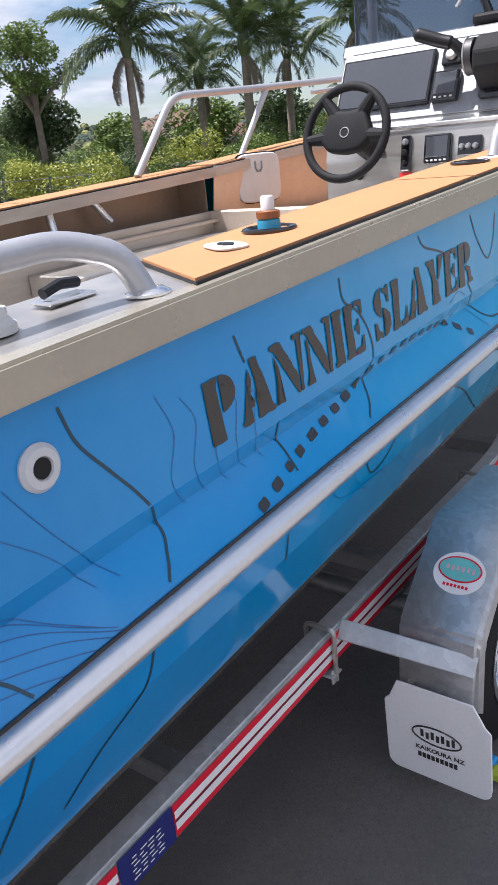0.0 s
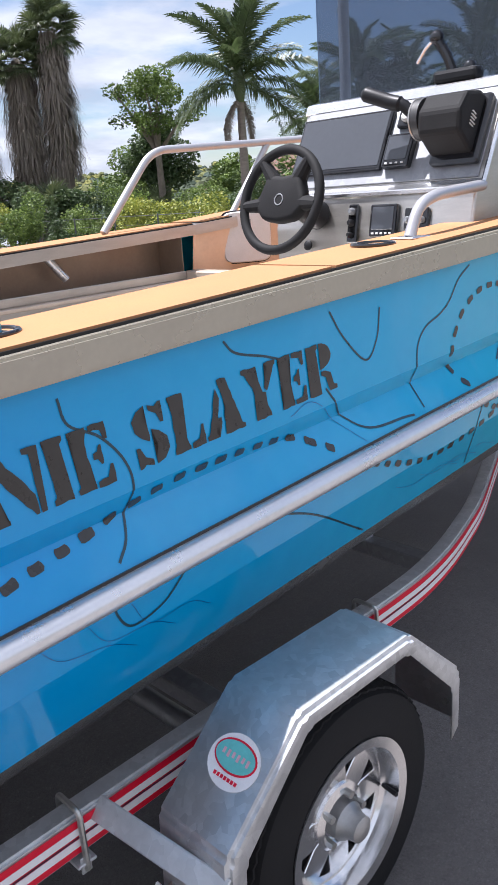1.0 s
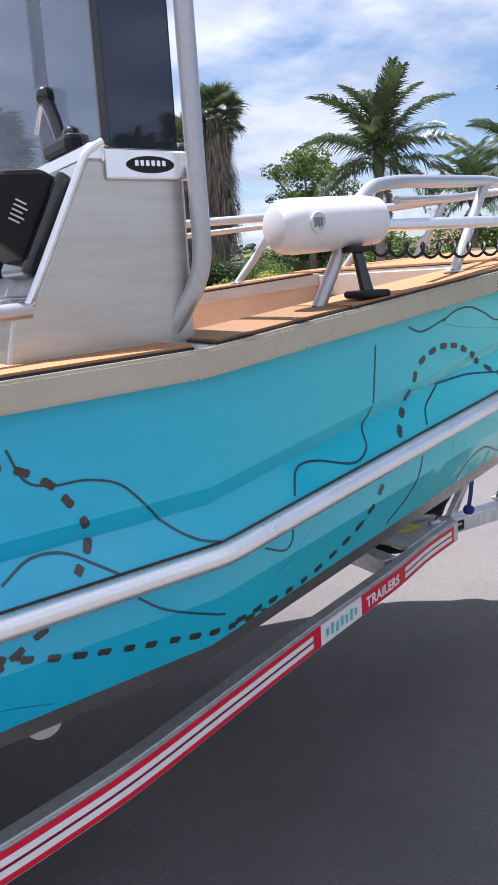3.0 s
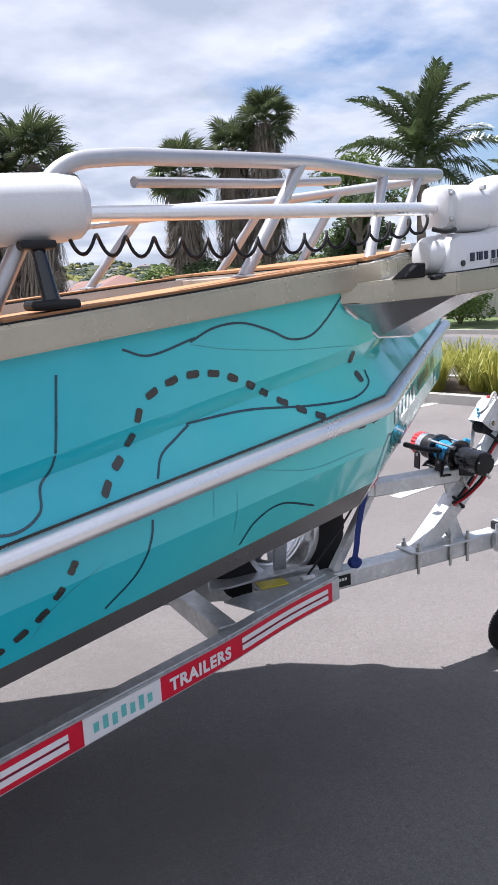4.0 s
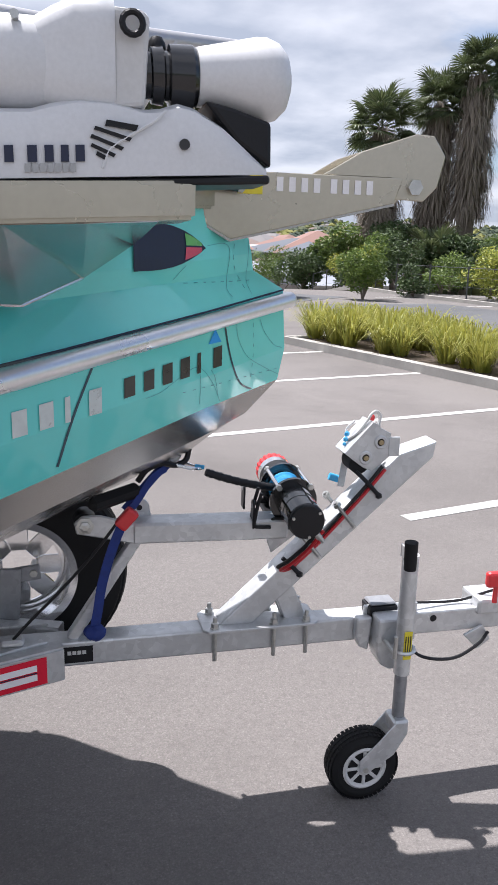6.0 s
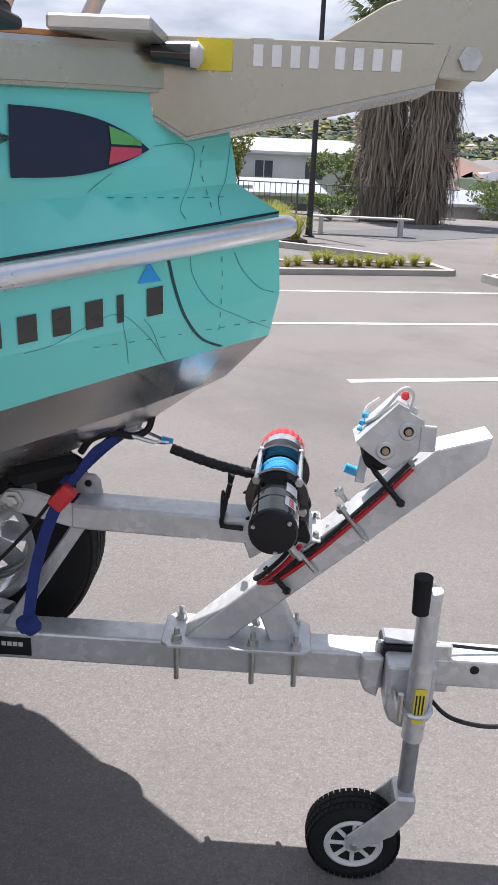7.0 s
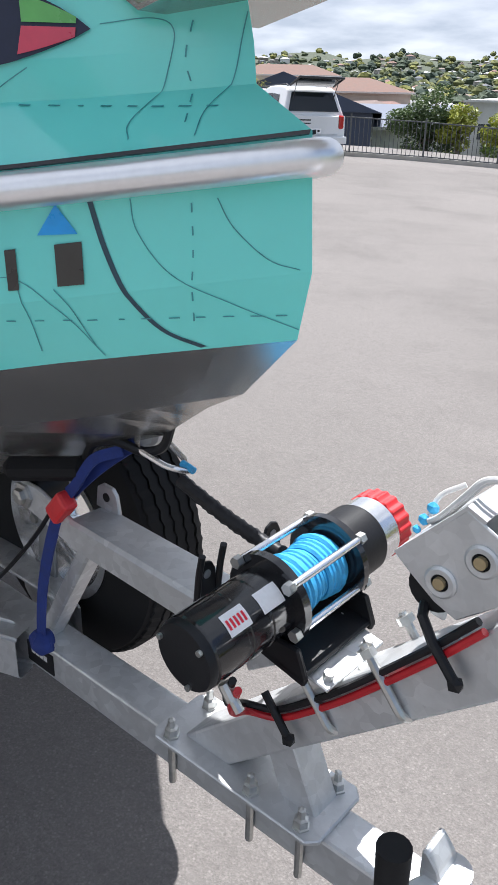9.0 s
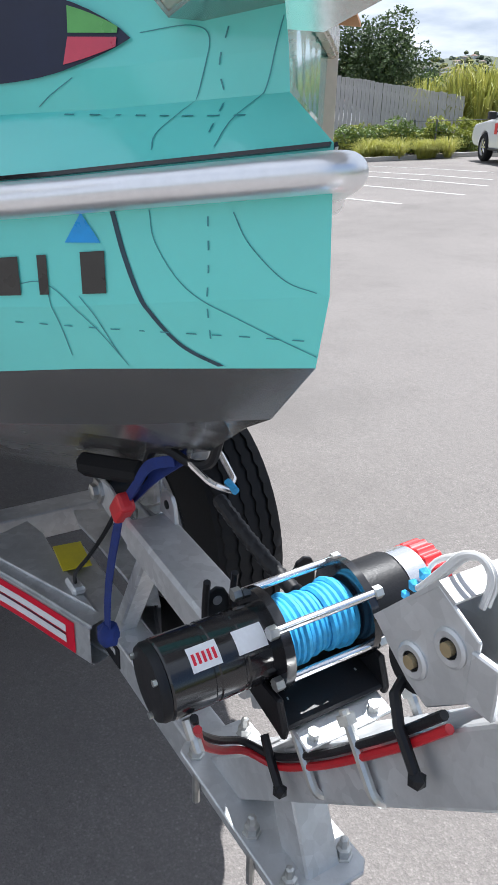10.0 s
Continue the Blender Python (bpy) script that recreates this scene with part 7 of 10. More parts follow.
    for row, (z, n) in enumerate(((-0.170, 9),)):
        for k in range(n):
            x = (k - (n - 1) / 2) * 0.0115
            part("print_bar", box(B(), (x - 0.0042, z - 0.007, -0.0058), (x + 0.0042, z + 0.007, -0.004), 0, FM), M["print_dark"], fl, "black print bar")
bm = B()
rod(bm, (1.285, -1.08, 0.302), (1.285, 1.08, 0.302), 0.03, seg=16)
part("axle", bm, M["galv_dark"], trailer, "galvanised axle", True)
for s in (-1, 1):
    bm = B()
    beam(bm, (0.95, s * 0.92, 0.40), (1.285, s * 0.92, 0.345), 0.05, 0.02)
    beam(bm, (1.285, s * 0.92, 0.345), (1.62, s * 0.92, 0.40), 0.05, 0.02)
    part("leaf_spring", bm, M["galv_dark"], trailer)
marker = thing("wheel_marker", "small blue and lime marker beside the tyre", "marker", (1.08, -1.28, 0.0))
part("peg", box(B(), (1.055, -1.29, 0.0), (1.115, -1.235, 0.03), 0.006), M["print_blue"], marker, "blue body")
part("tip", box(B(), (1.045, -1.325, 0.0), (1.085, -1.288, 0.034), 0.008), M["flag"], marker, "lime tip")
part("tip", box(B(), (1.10, -1.245, 0.022), (1.128, -1.222, 0.045), 0.006), M["flag"], marker, "lime end")

# spare wheel on its bracket
tyre_and_rim("spare_wheel", "spare trailer wheel carried upright under the bow", (4.478, 0.198, 0.632), -1, 0.302, 0.160, 0.158, 8)
bm = B()
beam(bm, (4.448, 0.110, 0.505), (4.462, 0.110, 0.665), 0.058, 0.010, 0.003, (0, 1, 0))
beam(bm, (4.395, 0.119, 0.632), (4.540, 0.119, 0.648), 0.010, 0.045, 0.003)
part("spare_carrier", bm, M["galv_dark"], trailer, "flat galvanised spare carrier")
for x, z in ((4.412, 0.634), (4.522, 0.646)):
    bm = B()
    rod(bm, (x, 0.105, z), (x, 0.19, z), 0.011, seg=6)
    part("carrier_stud", bm, M["zinc"], trailer)

# winch post: sloping box beam, brace, horizontal tube
PA, PB = Vector((5.045, 0, 0.545)), Vector((5.60, 0.0, 1.005))
bm = B()
d = (PB - PA).normalized()
n = Vector((-d.z, 0, d.x))
h = 0.038
foot = PA - d * 0.03
poly = [(5.020, 0.514), (5.118, 0.514), (PB - n * h + d * 0.01).xz, (5.640, 1.030), (PB + n * h - d * 0.06).xz]
side_prism(bm, [(float(a), float(b)) for a, b in poly], -0.038, 0.038, 0.005, 2)
part("winch_post", bm, M["galv"], trailer, "galvanised sloping winch post")
bm = B()
beam(bm, (5.242, 0, 0.505), (5.185, 0, 0.66), 0.055, 0.01, up=(0, 1, 0))
side_prism(bm, [(5.215, 0.514), (5.282, 0.514), (5.215, 0.665), (5.165, 0.64)], -0.028, 0.028, 0.003)
part("post_brace", bm, M["galv"], trailer)
part("base_plate", prism(B(), [(4.988, -0.072), (5.293, -0.072), (5.308, -0.057), (5.308, 0.047), (5.293, 0.062), (4.988, 0.062), (4.973, 0.047), (4.973, -0.057)], 0.508, 0.517, None, 0.002), M["galv"], trailer, "bolted base plate")
for x in (5.008, 5.178, 5.273):
    for y in (-0.053, 0.038):
        bm = B()
        lathe(bm, [(0.014, 0), (0.014, 0.003), (0.0115, 0.004), (0.0115, 0.016), (0.0065, 0.018), (0.0065, 0.032), (0.003, 0.034)], Matrix.Translation((x, y, 0.517)), 6)
        part("bolt", bm, M["zinc"], trailer)
        bm = B()
        rod(bm, (x, y, 0.418), (x, y, 0.512), 0.0065, seg=8)
        part("bolt_shank", bm, M["zinc"], trailer)
bm = B()
beam(bm, (4.785, -0.028, 0.812), (5.20, -0.048, 0.810), 0.080, 0.056, 0.006)
part("horizontal_tube", bm, M["galv"], trailer, "galvanised horizontal box tube")
bm = B()
side_prism(bm, [(4.776, 0.838), (4.838, 0.838), (4.832, 0.872), (4.822, 0.884), (4.798, 0.886), (4.782, 0.876)], -0.001, 0.006, 0.002)
side_prism(bm, [(4.64, 0.82), (4.80, 0.782), (4.80, 0.836), (4.70, 0.868), (4.655, 0.868), (4.635, 0.85)], -0.064, -0.056, 0.003)
part("tube_lug", bm, M["galv"], trailer)
bm = B()
rod(bm, (4.806, -0.0025, 0.863), (4.806, 0.0075, 0.863), 0.008, seg=12)
part("lug_hole", bm, M["black"], trailer, "dark lug hole")
bm = B()
lathe(bm, [(0.028, -0.03), (0.03, 0), (0.028, 0.03)], frame_of((4.662, -0.02, 0.842), (4.662, 0.04, 0.842)), 18)
part("bow_roller", bm, M["black"], trailer, "black bow roller", True)
bm = B()
beam(bm, (4.62, -0.01, 0.505), (4.80, -0.02, 0.79), 0.04, 0.03)
part("tube_strut", bm, M["galv"], trailer)
bm = B()
lathe(bm, [(0.024, 0), (0.024, 0.006), (0.015, 0.007), (0.015, 0.016), (0.008, 0.018)], frame_of((4.662, -0.064, 0.842), (4.662, -1, 0.842)), 6)
part("roller_nut", bm, M["zinc"], trailer)
# u-bolts over the winch post
for t in (0.42, 0.60):
    c = PA.lerp(PB, t)
    bm = B()
    tube(bm, rounded([c + n * 0.058 + Vector((0, -0.046, 0)), c - n * 0.048 + Vector((0, -0.046, 0)), c - n * 0.048 + Vector((0, 0.046, 0)), c + n * 0.058 + Vector((0, 0.046, 0))], 0.02), 0.006, 8)
    part("post_u_bolt", bm, M["zinc"], trailer, "", True)
    for s in (-1, 1):
        bm = B()
        rod(bm, c + n * 0.042 + Vector((0, 0.046 * s, 0)), c + n * 0.053 + Vector((0, 0.046 * s, 0)), 0.012, seg=6)
        part("nut", bm, M["zinc"], trailer)

# electric winch, its axis across the trailer
winch = thing("winch", "black electric winch with blue rope drum on the winch post", "winch", (5.22, 0, 0.82))
WX, WZ = 5.222, 0.905


def wm(y):
    return frame_of((WX, y, WZ), (WX, y + 1, WZ))


def drum_part(name, prof, y, key, label="", parent=None):
    bm = B()
    lathe(bm, prof, wm(y), 32)
    return part(name, bm, M[key], parent or winch, label, True)


motor_can = drum_part("motor_can", [(0.050, 0), (0.053, 0.004), (0.053, 0.058), (0.0515, 0.060), (0.0515, 0.066), (0.053, 0.068), (0.053, 0.100), (0.0515, 0.102), (0.0515, 0.106), (0.053, 0.108), (0.053, 0.150)], -0.225, "gloss_black", "gloss black motor can")
drum_part("motor_end", [(0.02, 0), (0.049, 0.002), (0.052, 0.008), (0.052, 0.014)], -0.239, "black", "black end cover", motor_can)
for k in range(3):
    a = radians(40 + 120 * k)
    part("cap_screw", rod(B(), (WX + 0.044 * math.cos(a), -0.2425, WZ + 0.044 * math.sin(a)), (WX + 0.044 * math.cos(a), -0.236, WZ + 0.044 * math.sin(a)), 0.0045, seg=8), M["zinc"], motor_can, "small steel screw")
for x, y in ((5.315, -0.052), (5.315, 0.045), (5.345, -0.01)):
    part("mount_bolt", rod(B(), (x, y, 0.798), (x + 0.003, y, 0.814), 0.008, seg=6), M["zinc"], winch, "zinc bolt head")
drum_part("flange", [(0.05, 0), (0.072, 0.001), (0.072, 0.015), (0.05, 0.016)], -0.078, "gloss_black", "black drum flange")
drum_part("flange", [(0.05, 0), (0.072, 0.001), (0.072, 0.013), (0.05, 0.014)], 0.060, "gloss_black", "black drum flange")
drum_part("gear_case", [(0.055, 0), (0.058, 0.004), (0.058, 0.067), (0.054, 0.072)], 0.074, "black", "black gear case")
drum_part("silver_band", [(0.0555, 0), (0.0555, 0.035)], 0.146, "alloy_bright", "silver band")
bm = B()
prism(bm, [((0.0550 + 0.0018 * math.copysign(abs(math.sin(20 * u)) ** 0.6, math.sin(20 * u))) * math.cos(u), (0.0550 + 0.0018 * math.copysign(abs(math.sin(20 * u)) ** 0.6, math.sin(20 * u))) * math.sin(u)) for u in (2 * math.pi * k / 160 for k in range(160))], 0.002, 0.036, wm(0.181), 0.002)
part("clutch_knob", bm, M["redcap"], winch, "red fluted clutch knob")
bm = B()
pts = []
for layer in range(1):
    for k in range(13 * 20 + 1):
        a = 2 * math.pi * k / 20
        t = k / (13 * 20)
        r = 0.042 + 0.003 * math.sin(9 * t) + 0.002 * math.sin(31 * t)
        pts.append(wm(-0.058 + 0.115 * t) @ Vector((r * math.cos(a), r * math.sin(a), 0)))
tube(bm, pts, 0.0055, 6)
lathe(bm, [(0.040, 0), (0.040, 0.122)], wm(-0.062), 24)
part("rope_drum", bm, M["rope"], winch, "blue synthetic rope wound on the drum", True)
for ax, az in ((0.048, 0.048), (-0.048, 0.048), (0.060, -0.025)):
    bm = B()
    rod(bm, (WX + ax, -0.084, WZ + az), (WX + ax, 0.080, WZ + az), 0.0062, seg=12)
    part("tie_bar", bm, M["alloy_bright"], winch, "bright tie bar", True)
for ax, az in ((0.048, 0.048), (-0.048, 0.048), (0.060, -0.025)):
    for y in (-0.084, 0.080):
        part("tie_nut", rod(B(), (WX + ax, y - 0.006, WZ + az), (WX + ax, y + 0.006, WZ + az), 0.0095, seg=6), M["zinc"], winch)
bm = B()
side_prism(bm, [(5.13, 0.835), (5.30, 0.800), (5.305, 0.815), (5.29, 0.86), (5.16, 0.86)], -0.090, -0.080, 0.003)
side_prism(bm, [(5.13, 0.835), (5.30, 0.800), (5.305, 0.815), (5.29, 0.86), (5.16, 0.86)], 0.074, 0.084, 0.003)
box(bm, (5.15, -0.090, 0.822), (5.30, 0.084, 0.832), 0.003, Matrix.Translation((5.22, 0, 0.827)) @ Matrix.Rotation(radians(10), 4, "Y") @ Matrix.Translation((-5.22, 0, -0.827)))
part("cradle", bm, M["black"], winch, "black steel cradle")
for y in (-0.078, 0.074):
    ear = [(y - 0.020, 0.83), (y + 0.020, 0.83), (y + 0.020, 0.897), (y + 0.013, 0.912), (y, 0.918), (y - 0.013, 0.912), (y - 0.020, 0.897)]
    e = part("fairlead_ear", prism(B(), ear, 5.096, 5.102, Matrix(((0, 0, 1, 0), (1, 0, 0, 0), (0, 1, 0, 0), (0, 0, 0, 1))), 0.0015), M["black"], winch, "black upright fairlead ear")
    part("ear_hole", rod(B(), (5.0945, y, 0.896), (5.1035, y, 0.896), 0.0075, seg=12), M["galv_dark"], e, "drilled hole showing pale")
for y in (-0.10, -0.055):
    bm = B()
    tube(bm, rounded([(5.150, y, 0.835), (5.098, y, 0.838), (5.108, y, 0.905), (5.118, y, 0.945)], 0.012), 0.0055, 8)
    part("fairlead_rod", bm, M["black"], winch, "bent black guide rod", True)
bm = B()
side_prism(bm, [(5.165, 0.73), (5.235, 0.785), (5.265, 0.825), (5.18, 0.83), (5.14, 0.80)], -0.06, -0.052, 0.003)
side_prism(bm, [(5.165, 0.73), (5.235, 0.785), (5.265, 0.825), (5.18, 0.83), (5.14, 0.80)], 0.052, 0.06, 0.003)
box(bm, (5.16, -0.07, 0.808), (5.33, 0.07, 0.815), 0.002, Matrix.Translation((5.24, 0, 0.812)) @ Matrix.Rotation(radians(10), 4, "Y") @ Matrix.Translation((-5.24, 0, -0.812)))
part("mount_plate", bm, M["galv"], winch, "galvanised mount plate")
# label bars on the motor
LMW = wm(-0.205) @ Matrix.Rotation(radians(130), 4, "Z")
for y, w2, key in ((0.012, 0.040, "white_tape"), (0.075, 0.042, "white_tape")):
    bm = B()
    rows = [[], []]
    for k in range(7):
        a = radians(-17 + 34 * k / 6)
        rows[0].append(LMW @ Vector((0.0537 * math.cos(a), 0.0537 * math.sin(a), y)))
        rows[1].append(LMW @ Vector((0.0537 * math.cos(a), 0.0537 * math.sin(a), y + w2)))
    loft(bm, rows)
    part("label", bm, M[key], motor_can, "white label")
for k in range(5):
    bm = B()
    rows = [[], []]
    for j in range(4):
        a = radians(-7 + 15 * j / 3)
        rows[0].append(LMW @ Vector((0.0541 * math.cos(a), 0.0541 * math.sin(a), 0.0155 + k * 0.007)))
        rows[1].append(LMW @ Vector((0.0541 * math.cos(a), 0.0541 * math.sin(a), 0.0195 + k * 0.007)))
    loft(bm, rows)
    part("label_bar", bm, M["red"], motor_can, "red print bar")
bm = B()
rod(bm, (WX + 0.035, -0.20, WZ - 0.045), (WX + 0.05, -0.20, WZ - 0.065), 0.010, seg=10)
rod(bm, (WX + 0.047, -0.20, WZ - 0.06), (WX + 0.062, -0.20, WZ - 0.078), 0.007, seg=8)
part("terminal", bm, M["zinc"], motor_can)

# winch rope, sleeve and hook
rope = thing("winch_rope", "winch rope in a black sleeve with steel snap hook", "rope", (5.05, 0.02, 0.93))
bm = B()
fuzz = [Vector((5.18, 0.006, 0.90)).lerp(Vector((4.985, -0.004, 0.955)), k / 40) + Vector((0, 0, -0.006 * math.sin(math.pi * k / 40))) for k in range(41)]
tube(bm, fuzz, 0.0105, 10, False, [0.0098 + 0.0022 * ((k * 7) % 5) / 4 for k in range(41)])
part("sleeve", bm, M["black"], rope, "fuzzy black sleeve", True)
bm = B()
tube(bm, [(4.985, 0.025, 0.960), (4.96, 0.025, 0.965)], 0.006, 8)
part("end_loop", bm, M["rope"], rope, "", True)
bm = B()
tube(bm, rounded([(4.975, 0.020, 0.958), (4.952, 0.002, 0.963), (4.895, -0.010, 0.982), (4.872, 0.02, 0.994), (4.893, 0.048, 0.984), (4.952, 0.040, 0.963)], 0.014), 0.005, 8, True)
part("snap_hook", bm, M["alloy_bright"], rope, "steel snap hook", True)

# strap from the bow eye down to the drawbar
strap = thing("tie_down_strap", "blue webbing tie-down strap with red buckle", "strap", (4.72, -0.03, 0.55))


def webbing(bm, pts, w, up=(1, 0, 0)):
    rows = [[], []]
    line = smooth_path(pts, 6)
    for i, p in enumerate(line):
        dd = (line[min(i + 1, len(line) - 1)] - line[max(0, i - 1)]).normalized()
        s = dd.cross(Vector((0, 1, 0))).normalized() * w / 2
        rows[0].append(p + s)
        rows[1].append(p - s)
    return loft(bm, rows)


thick(part("webbing", webbing(B(), [(4.885, -0.005, 0.985), (4.855, -0.012, 0.962), (4.815, -0.03, 0.925), (4.765, -0.045, 0.872)], 0.024), M["strap"], strap, "blue webbing"), 0.004, 0)
thick(part("webbing", webbing(B(), [(4.875, -0.02, 0.975), (4.835, -0.045, 0.955), (4.80, -0.055, 0.905), (4.77, -0.06, 0.868)], 0.018), M["strap"], strap, "blue webbing"), 0.004, 0)
thick(part("webbing", webbing(B(), [(4.760, -0.062, 0.850), (4.728, -0.066, 0.77), (4.702, -0.070, 0.68), (4.690, -0.072, 0.61), (4.681, -0.070, 0.56)], 0.025), M["strap"], strap, "blue webbing"), 0.003, 0)
bm = B()
tube(bm, smooth_path([(4.755, -0.062, 0.862), (4.69, -0.066, 0.775), (4.60, -0.07, 0.675), (4.515, -0.072, 0.59), (4.47, -0.06, 0.535)], 6), 0.0042, 8)
part("cord", bm, M["black"], strap, "thin dark cord", True)
part("cleat", box(B(), (4.44, -0.075, 0.521), (4.50, -0.045, 0.540), 0.006), M["galv"], strap, "galvanised cord cleat")
bm = B()
box(bm, (-0.03, -0.014, -0.018), (0.03, 0.014, 0.018), 0.007, Matrix.Translation((4.768, -0.065, 0.856)) @ Matrix.Rotation(radians(-48), 4, "Y"), 2)
part("buckle", bm, M["redcap"], strap, "red cam buckle")
bm = B()
bmesh.ops.create_icosphere(bm, subdivisions=3, radius=0.025, matrix=Matrix.Translation((4.680, -0.070, 0.545)) @ Matrix.Diagonal((1.2, 0.8, 0.9, 1)))
for v in bm.verts:
    v.co += Vector(noise.noise_vector(v.co * 60)) * 0.008
part("knot", bm, M["strap"], strap, "bunched blue knot", True)
bm = B()
tube(bm, rounded([(4.80, -0.032, 0.945), (4.822, -0.034, 0.978), (4.865, -0.026, 0.992), (4.905, -0.004, 0.975), (4.935, 0.012, 0.985), (4.945, 0.02, 1.03)], 0.016), 0.0078, 8)
part("hook", bm, M["black"], strap, "thick black bent hook", True)
part("bow_pad", beam(B(), (4.672, -0.104, 0.908), (4.805, -0.034, 0.926), 0.034, 0.042, 0.014), M["rubber"], trailer, "black rubber bow pad")

# roller box on top of the post
rb = thing("roller_box", "galvanised roller box with bolts on the winch post", "roller box", (5.45, 0, 1.0))
bm = B()
bm.free()
for y0, y1 in ((-0.058, -0.052), (0.052, 0.058)):
    part("cheek", side_prism(B(), [(5.372, 0.995), (5.449, 1.078), (5.503, 1.050), (5.503, 0.985), (5.454, 0.943), (5.425, 0.955), (5.392, 0.979)], y0, y1, 0.0015), M["galv"], rb)
part("end_tab", box(B(), (5.497, -0.062, 0.985), (5.530, -0.052, 1.040), 0.002), M["galv"], rb)
bm = B()
loft(bm, [[(5.372, y, 0.996), (5.449, y, 1.080), (5.470, y, 1.070)] for y in (-0.058, 0.058)])
thick(part("cover", bm, M["galv"], rb, "folded galvanised cover"), 0.005, 0)
for x, z in ((5.431, 0.983), (5.473, 1.026)):
    bm = B()
    lathe(bm, [(0.0105, 0.0), (0.0195, 0.0), (0.0195, 0.003), (0.0165, 0.006), (0.0105, 0.005)], frame_of((x, -0.058, z), (x, -1, z)), 24, False)
    part("washer", bm, M["galv"], rb, "", True)
    # black disc puts in the shade of the hole round the bolt
    part("washer_seat", rod(B(), (x, -0.060, z), (x, -0.0575, z), 0.0105, seg=16), M["rubber"], rb, "dark disc standing for the shaded hole inside the washer")
    bm = B()
    rod(bm, (x, -0.068, z), (x, -0.058, z), 0.0072, seg=12)
    part("bolt_head", bm, M["bolt_tan"], rb, "dull yellow bolt head")
bm = B()
lathe(bm, [(0.03, 0), (0.03, 0.09)], frame_of((5.418, -0.045, 0.965), (5.418, 0.1, 0.965)), 20)
part("roller", bm, M["rubber"], rb, "", True)
for k, (dy, dz) in enumerate(((-0.028, 0.0), (-0.018, -0.004))):
    bm = B()
    tube(bm, smooth_path([(5.392, dy + 0.02, 1.030 + dz), (5.412, dy, 1.050 + dz), (5.438, dy - 0.004, 1.085 + dz), (5.452, dy, 1.104 + dz), (5.468, dy + 0.008, 1.108 + dz), (5.480, dy + 0.012, 1.092 + dz), (5.476, dy + 0.012, 1.06)], 5), 0.0038, 8)
    part("looped_cord", bm, M["offwhite"], rb, "pale looped cord", True)
bm = B()
tube(bm, smooth_path([(5.388, 0.005, 1.032), (5.392, 0.02, 1.055), (5.418, 0.03, 1.075)], 4), 0.0032, 8)
part("cord_end", bm, M["offwhite"], rb, "pale cord end", True)
bm = B()
for c, q in (((5.384, -0.004, 1.028), 0.008), ((5.390, 0.006, 1.042), 0.0085), ((5.379, -0.012, 1.016), 0.006)):
    bmesh.ops.create_icosphere(bm, subdivisions=1, radius=q, matrix=Matrix.Translation(c))
part("cord_whipping", bm, M["rope"], rb, "knotted blue whipping")
part("red_button", box(B(), (5.462, 0.03, 1.072), (5.478, 0.044, 1.090), 0.004), M["redcap"], rb, "small red button")
bm = B()
beam(bm, (5.395, 0.064, 0.875), (5.41, 0.064, 0.99), 0.022, 0.006, up=(0, 1, 0))
part("side_strap", bm, M["galv"], rb)
bm = B()
rod(bm, (5.362, 0.078, 0.905), (5.398, 0.078, 0.893), 0.011, seg=12)
part("blue_plug", bm, M["rope"], rb, "blue plug", True)

for ob in rb.children:  # a narrow box
    for v in ob.data.vertices:
        v.co = Vector((v.co.x - 0.005, 0.004 + (v.co.y - 0.004) * 0.70, v.co.z + 0.006))

# the winch is a small one, set a little askew on the post
WINCH_TURN = Matrix.Rotation(radians(-2), 3, "Z") @ Matrix.Rotation(radians(3.5), 3, "X")
for ob in winch.children_recursive:
    for v in ob.data.vertices:
        v.co = Vector((5.215, -0.004, 0.848)) + WINCH_TURN @ (v.co - Vector((5.222, 0.0, 0.86))) * 0.90

# cables along the post
cables = thing("winch_cables", "red and black cables tied along the winch post", "cable", (5.3, -0.05, 0.8))
for off, key in ((0.0, "red_cable"), (0.014, "black")):
    bm = B()
    q = [(5.262, -0.185, 0.838), (5.235, -0.165, 0.785), (5.202, -0.12, 0.725), (5.185, -0.072, 0.686), (5.222, -0.047, 0.680), (5.28, -0.0445, 0.728), (5.34, -0.0445, 0.788), (5.43, -0.0445, 0.888), (5.485, -0.0445, 0.955)]
    tube(bm, smooth_path([(x - off * 0.6, y, z + off * 0.7) for x, y, z in q], 6), 0.0052, 8)
    part("cable", bm, M[key], cables, "red cable" if key != "black" else "black cable", True)
for line in (((5.402, -0.02, 0.950), (5.412, -0.044, 0.940), (5.432, -0.054, 0.920), (5.466, -0.056, 0.882)), ((5.195, -0.05, 0.712), (5.215, -0.054, 0.695), (5.245, -0.056, 0.662))):
    bm = B()
    tube(bm, line, 0.0062, 8)
    bmesh.ops.create_icosphere(bm, subdivisions=1, radius=0.0105, matrix=Matrix.Translation(line[-1]))
    part("cable_tie", bm, M["black"], cables, "black tie", True)

# jockey wheel
jack = thing("jockey_wheel", "galvanised jockey wheel stand with pneumatic tyre", "jockey wheel", (5.4, -0.18, 0))
JX, JY = 5.51, -0.168
bm = B()
rod(bm, (JX, JY, 0.385), (JX, JY, 0.745), 0.0232, seg=20)
part("outer_tube", bm, M["galv"], jack, "", True)
bm = B()
rod(bm, (JX, JY, 0.205), (JX, JY, 0.390), 0.0180, seg=18)
part("inner_tube", bm, M["galv_dark"], jack, "", True)
bm = B()
rod(bm, (5.478, -0.233, 0.730), (5.476, -0.234, 0.808), 0.0165, 0.018, 16)
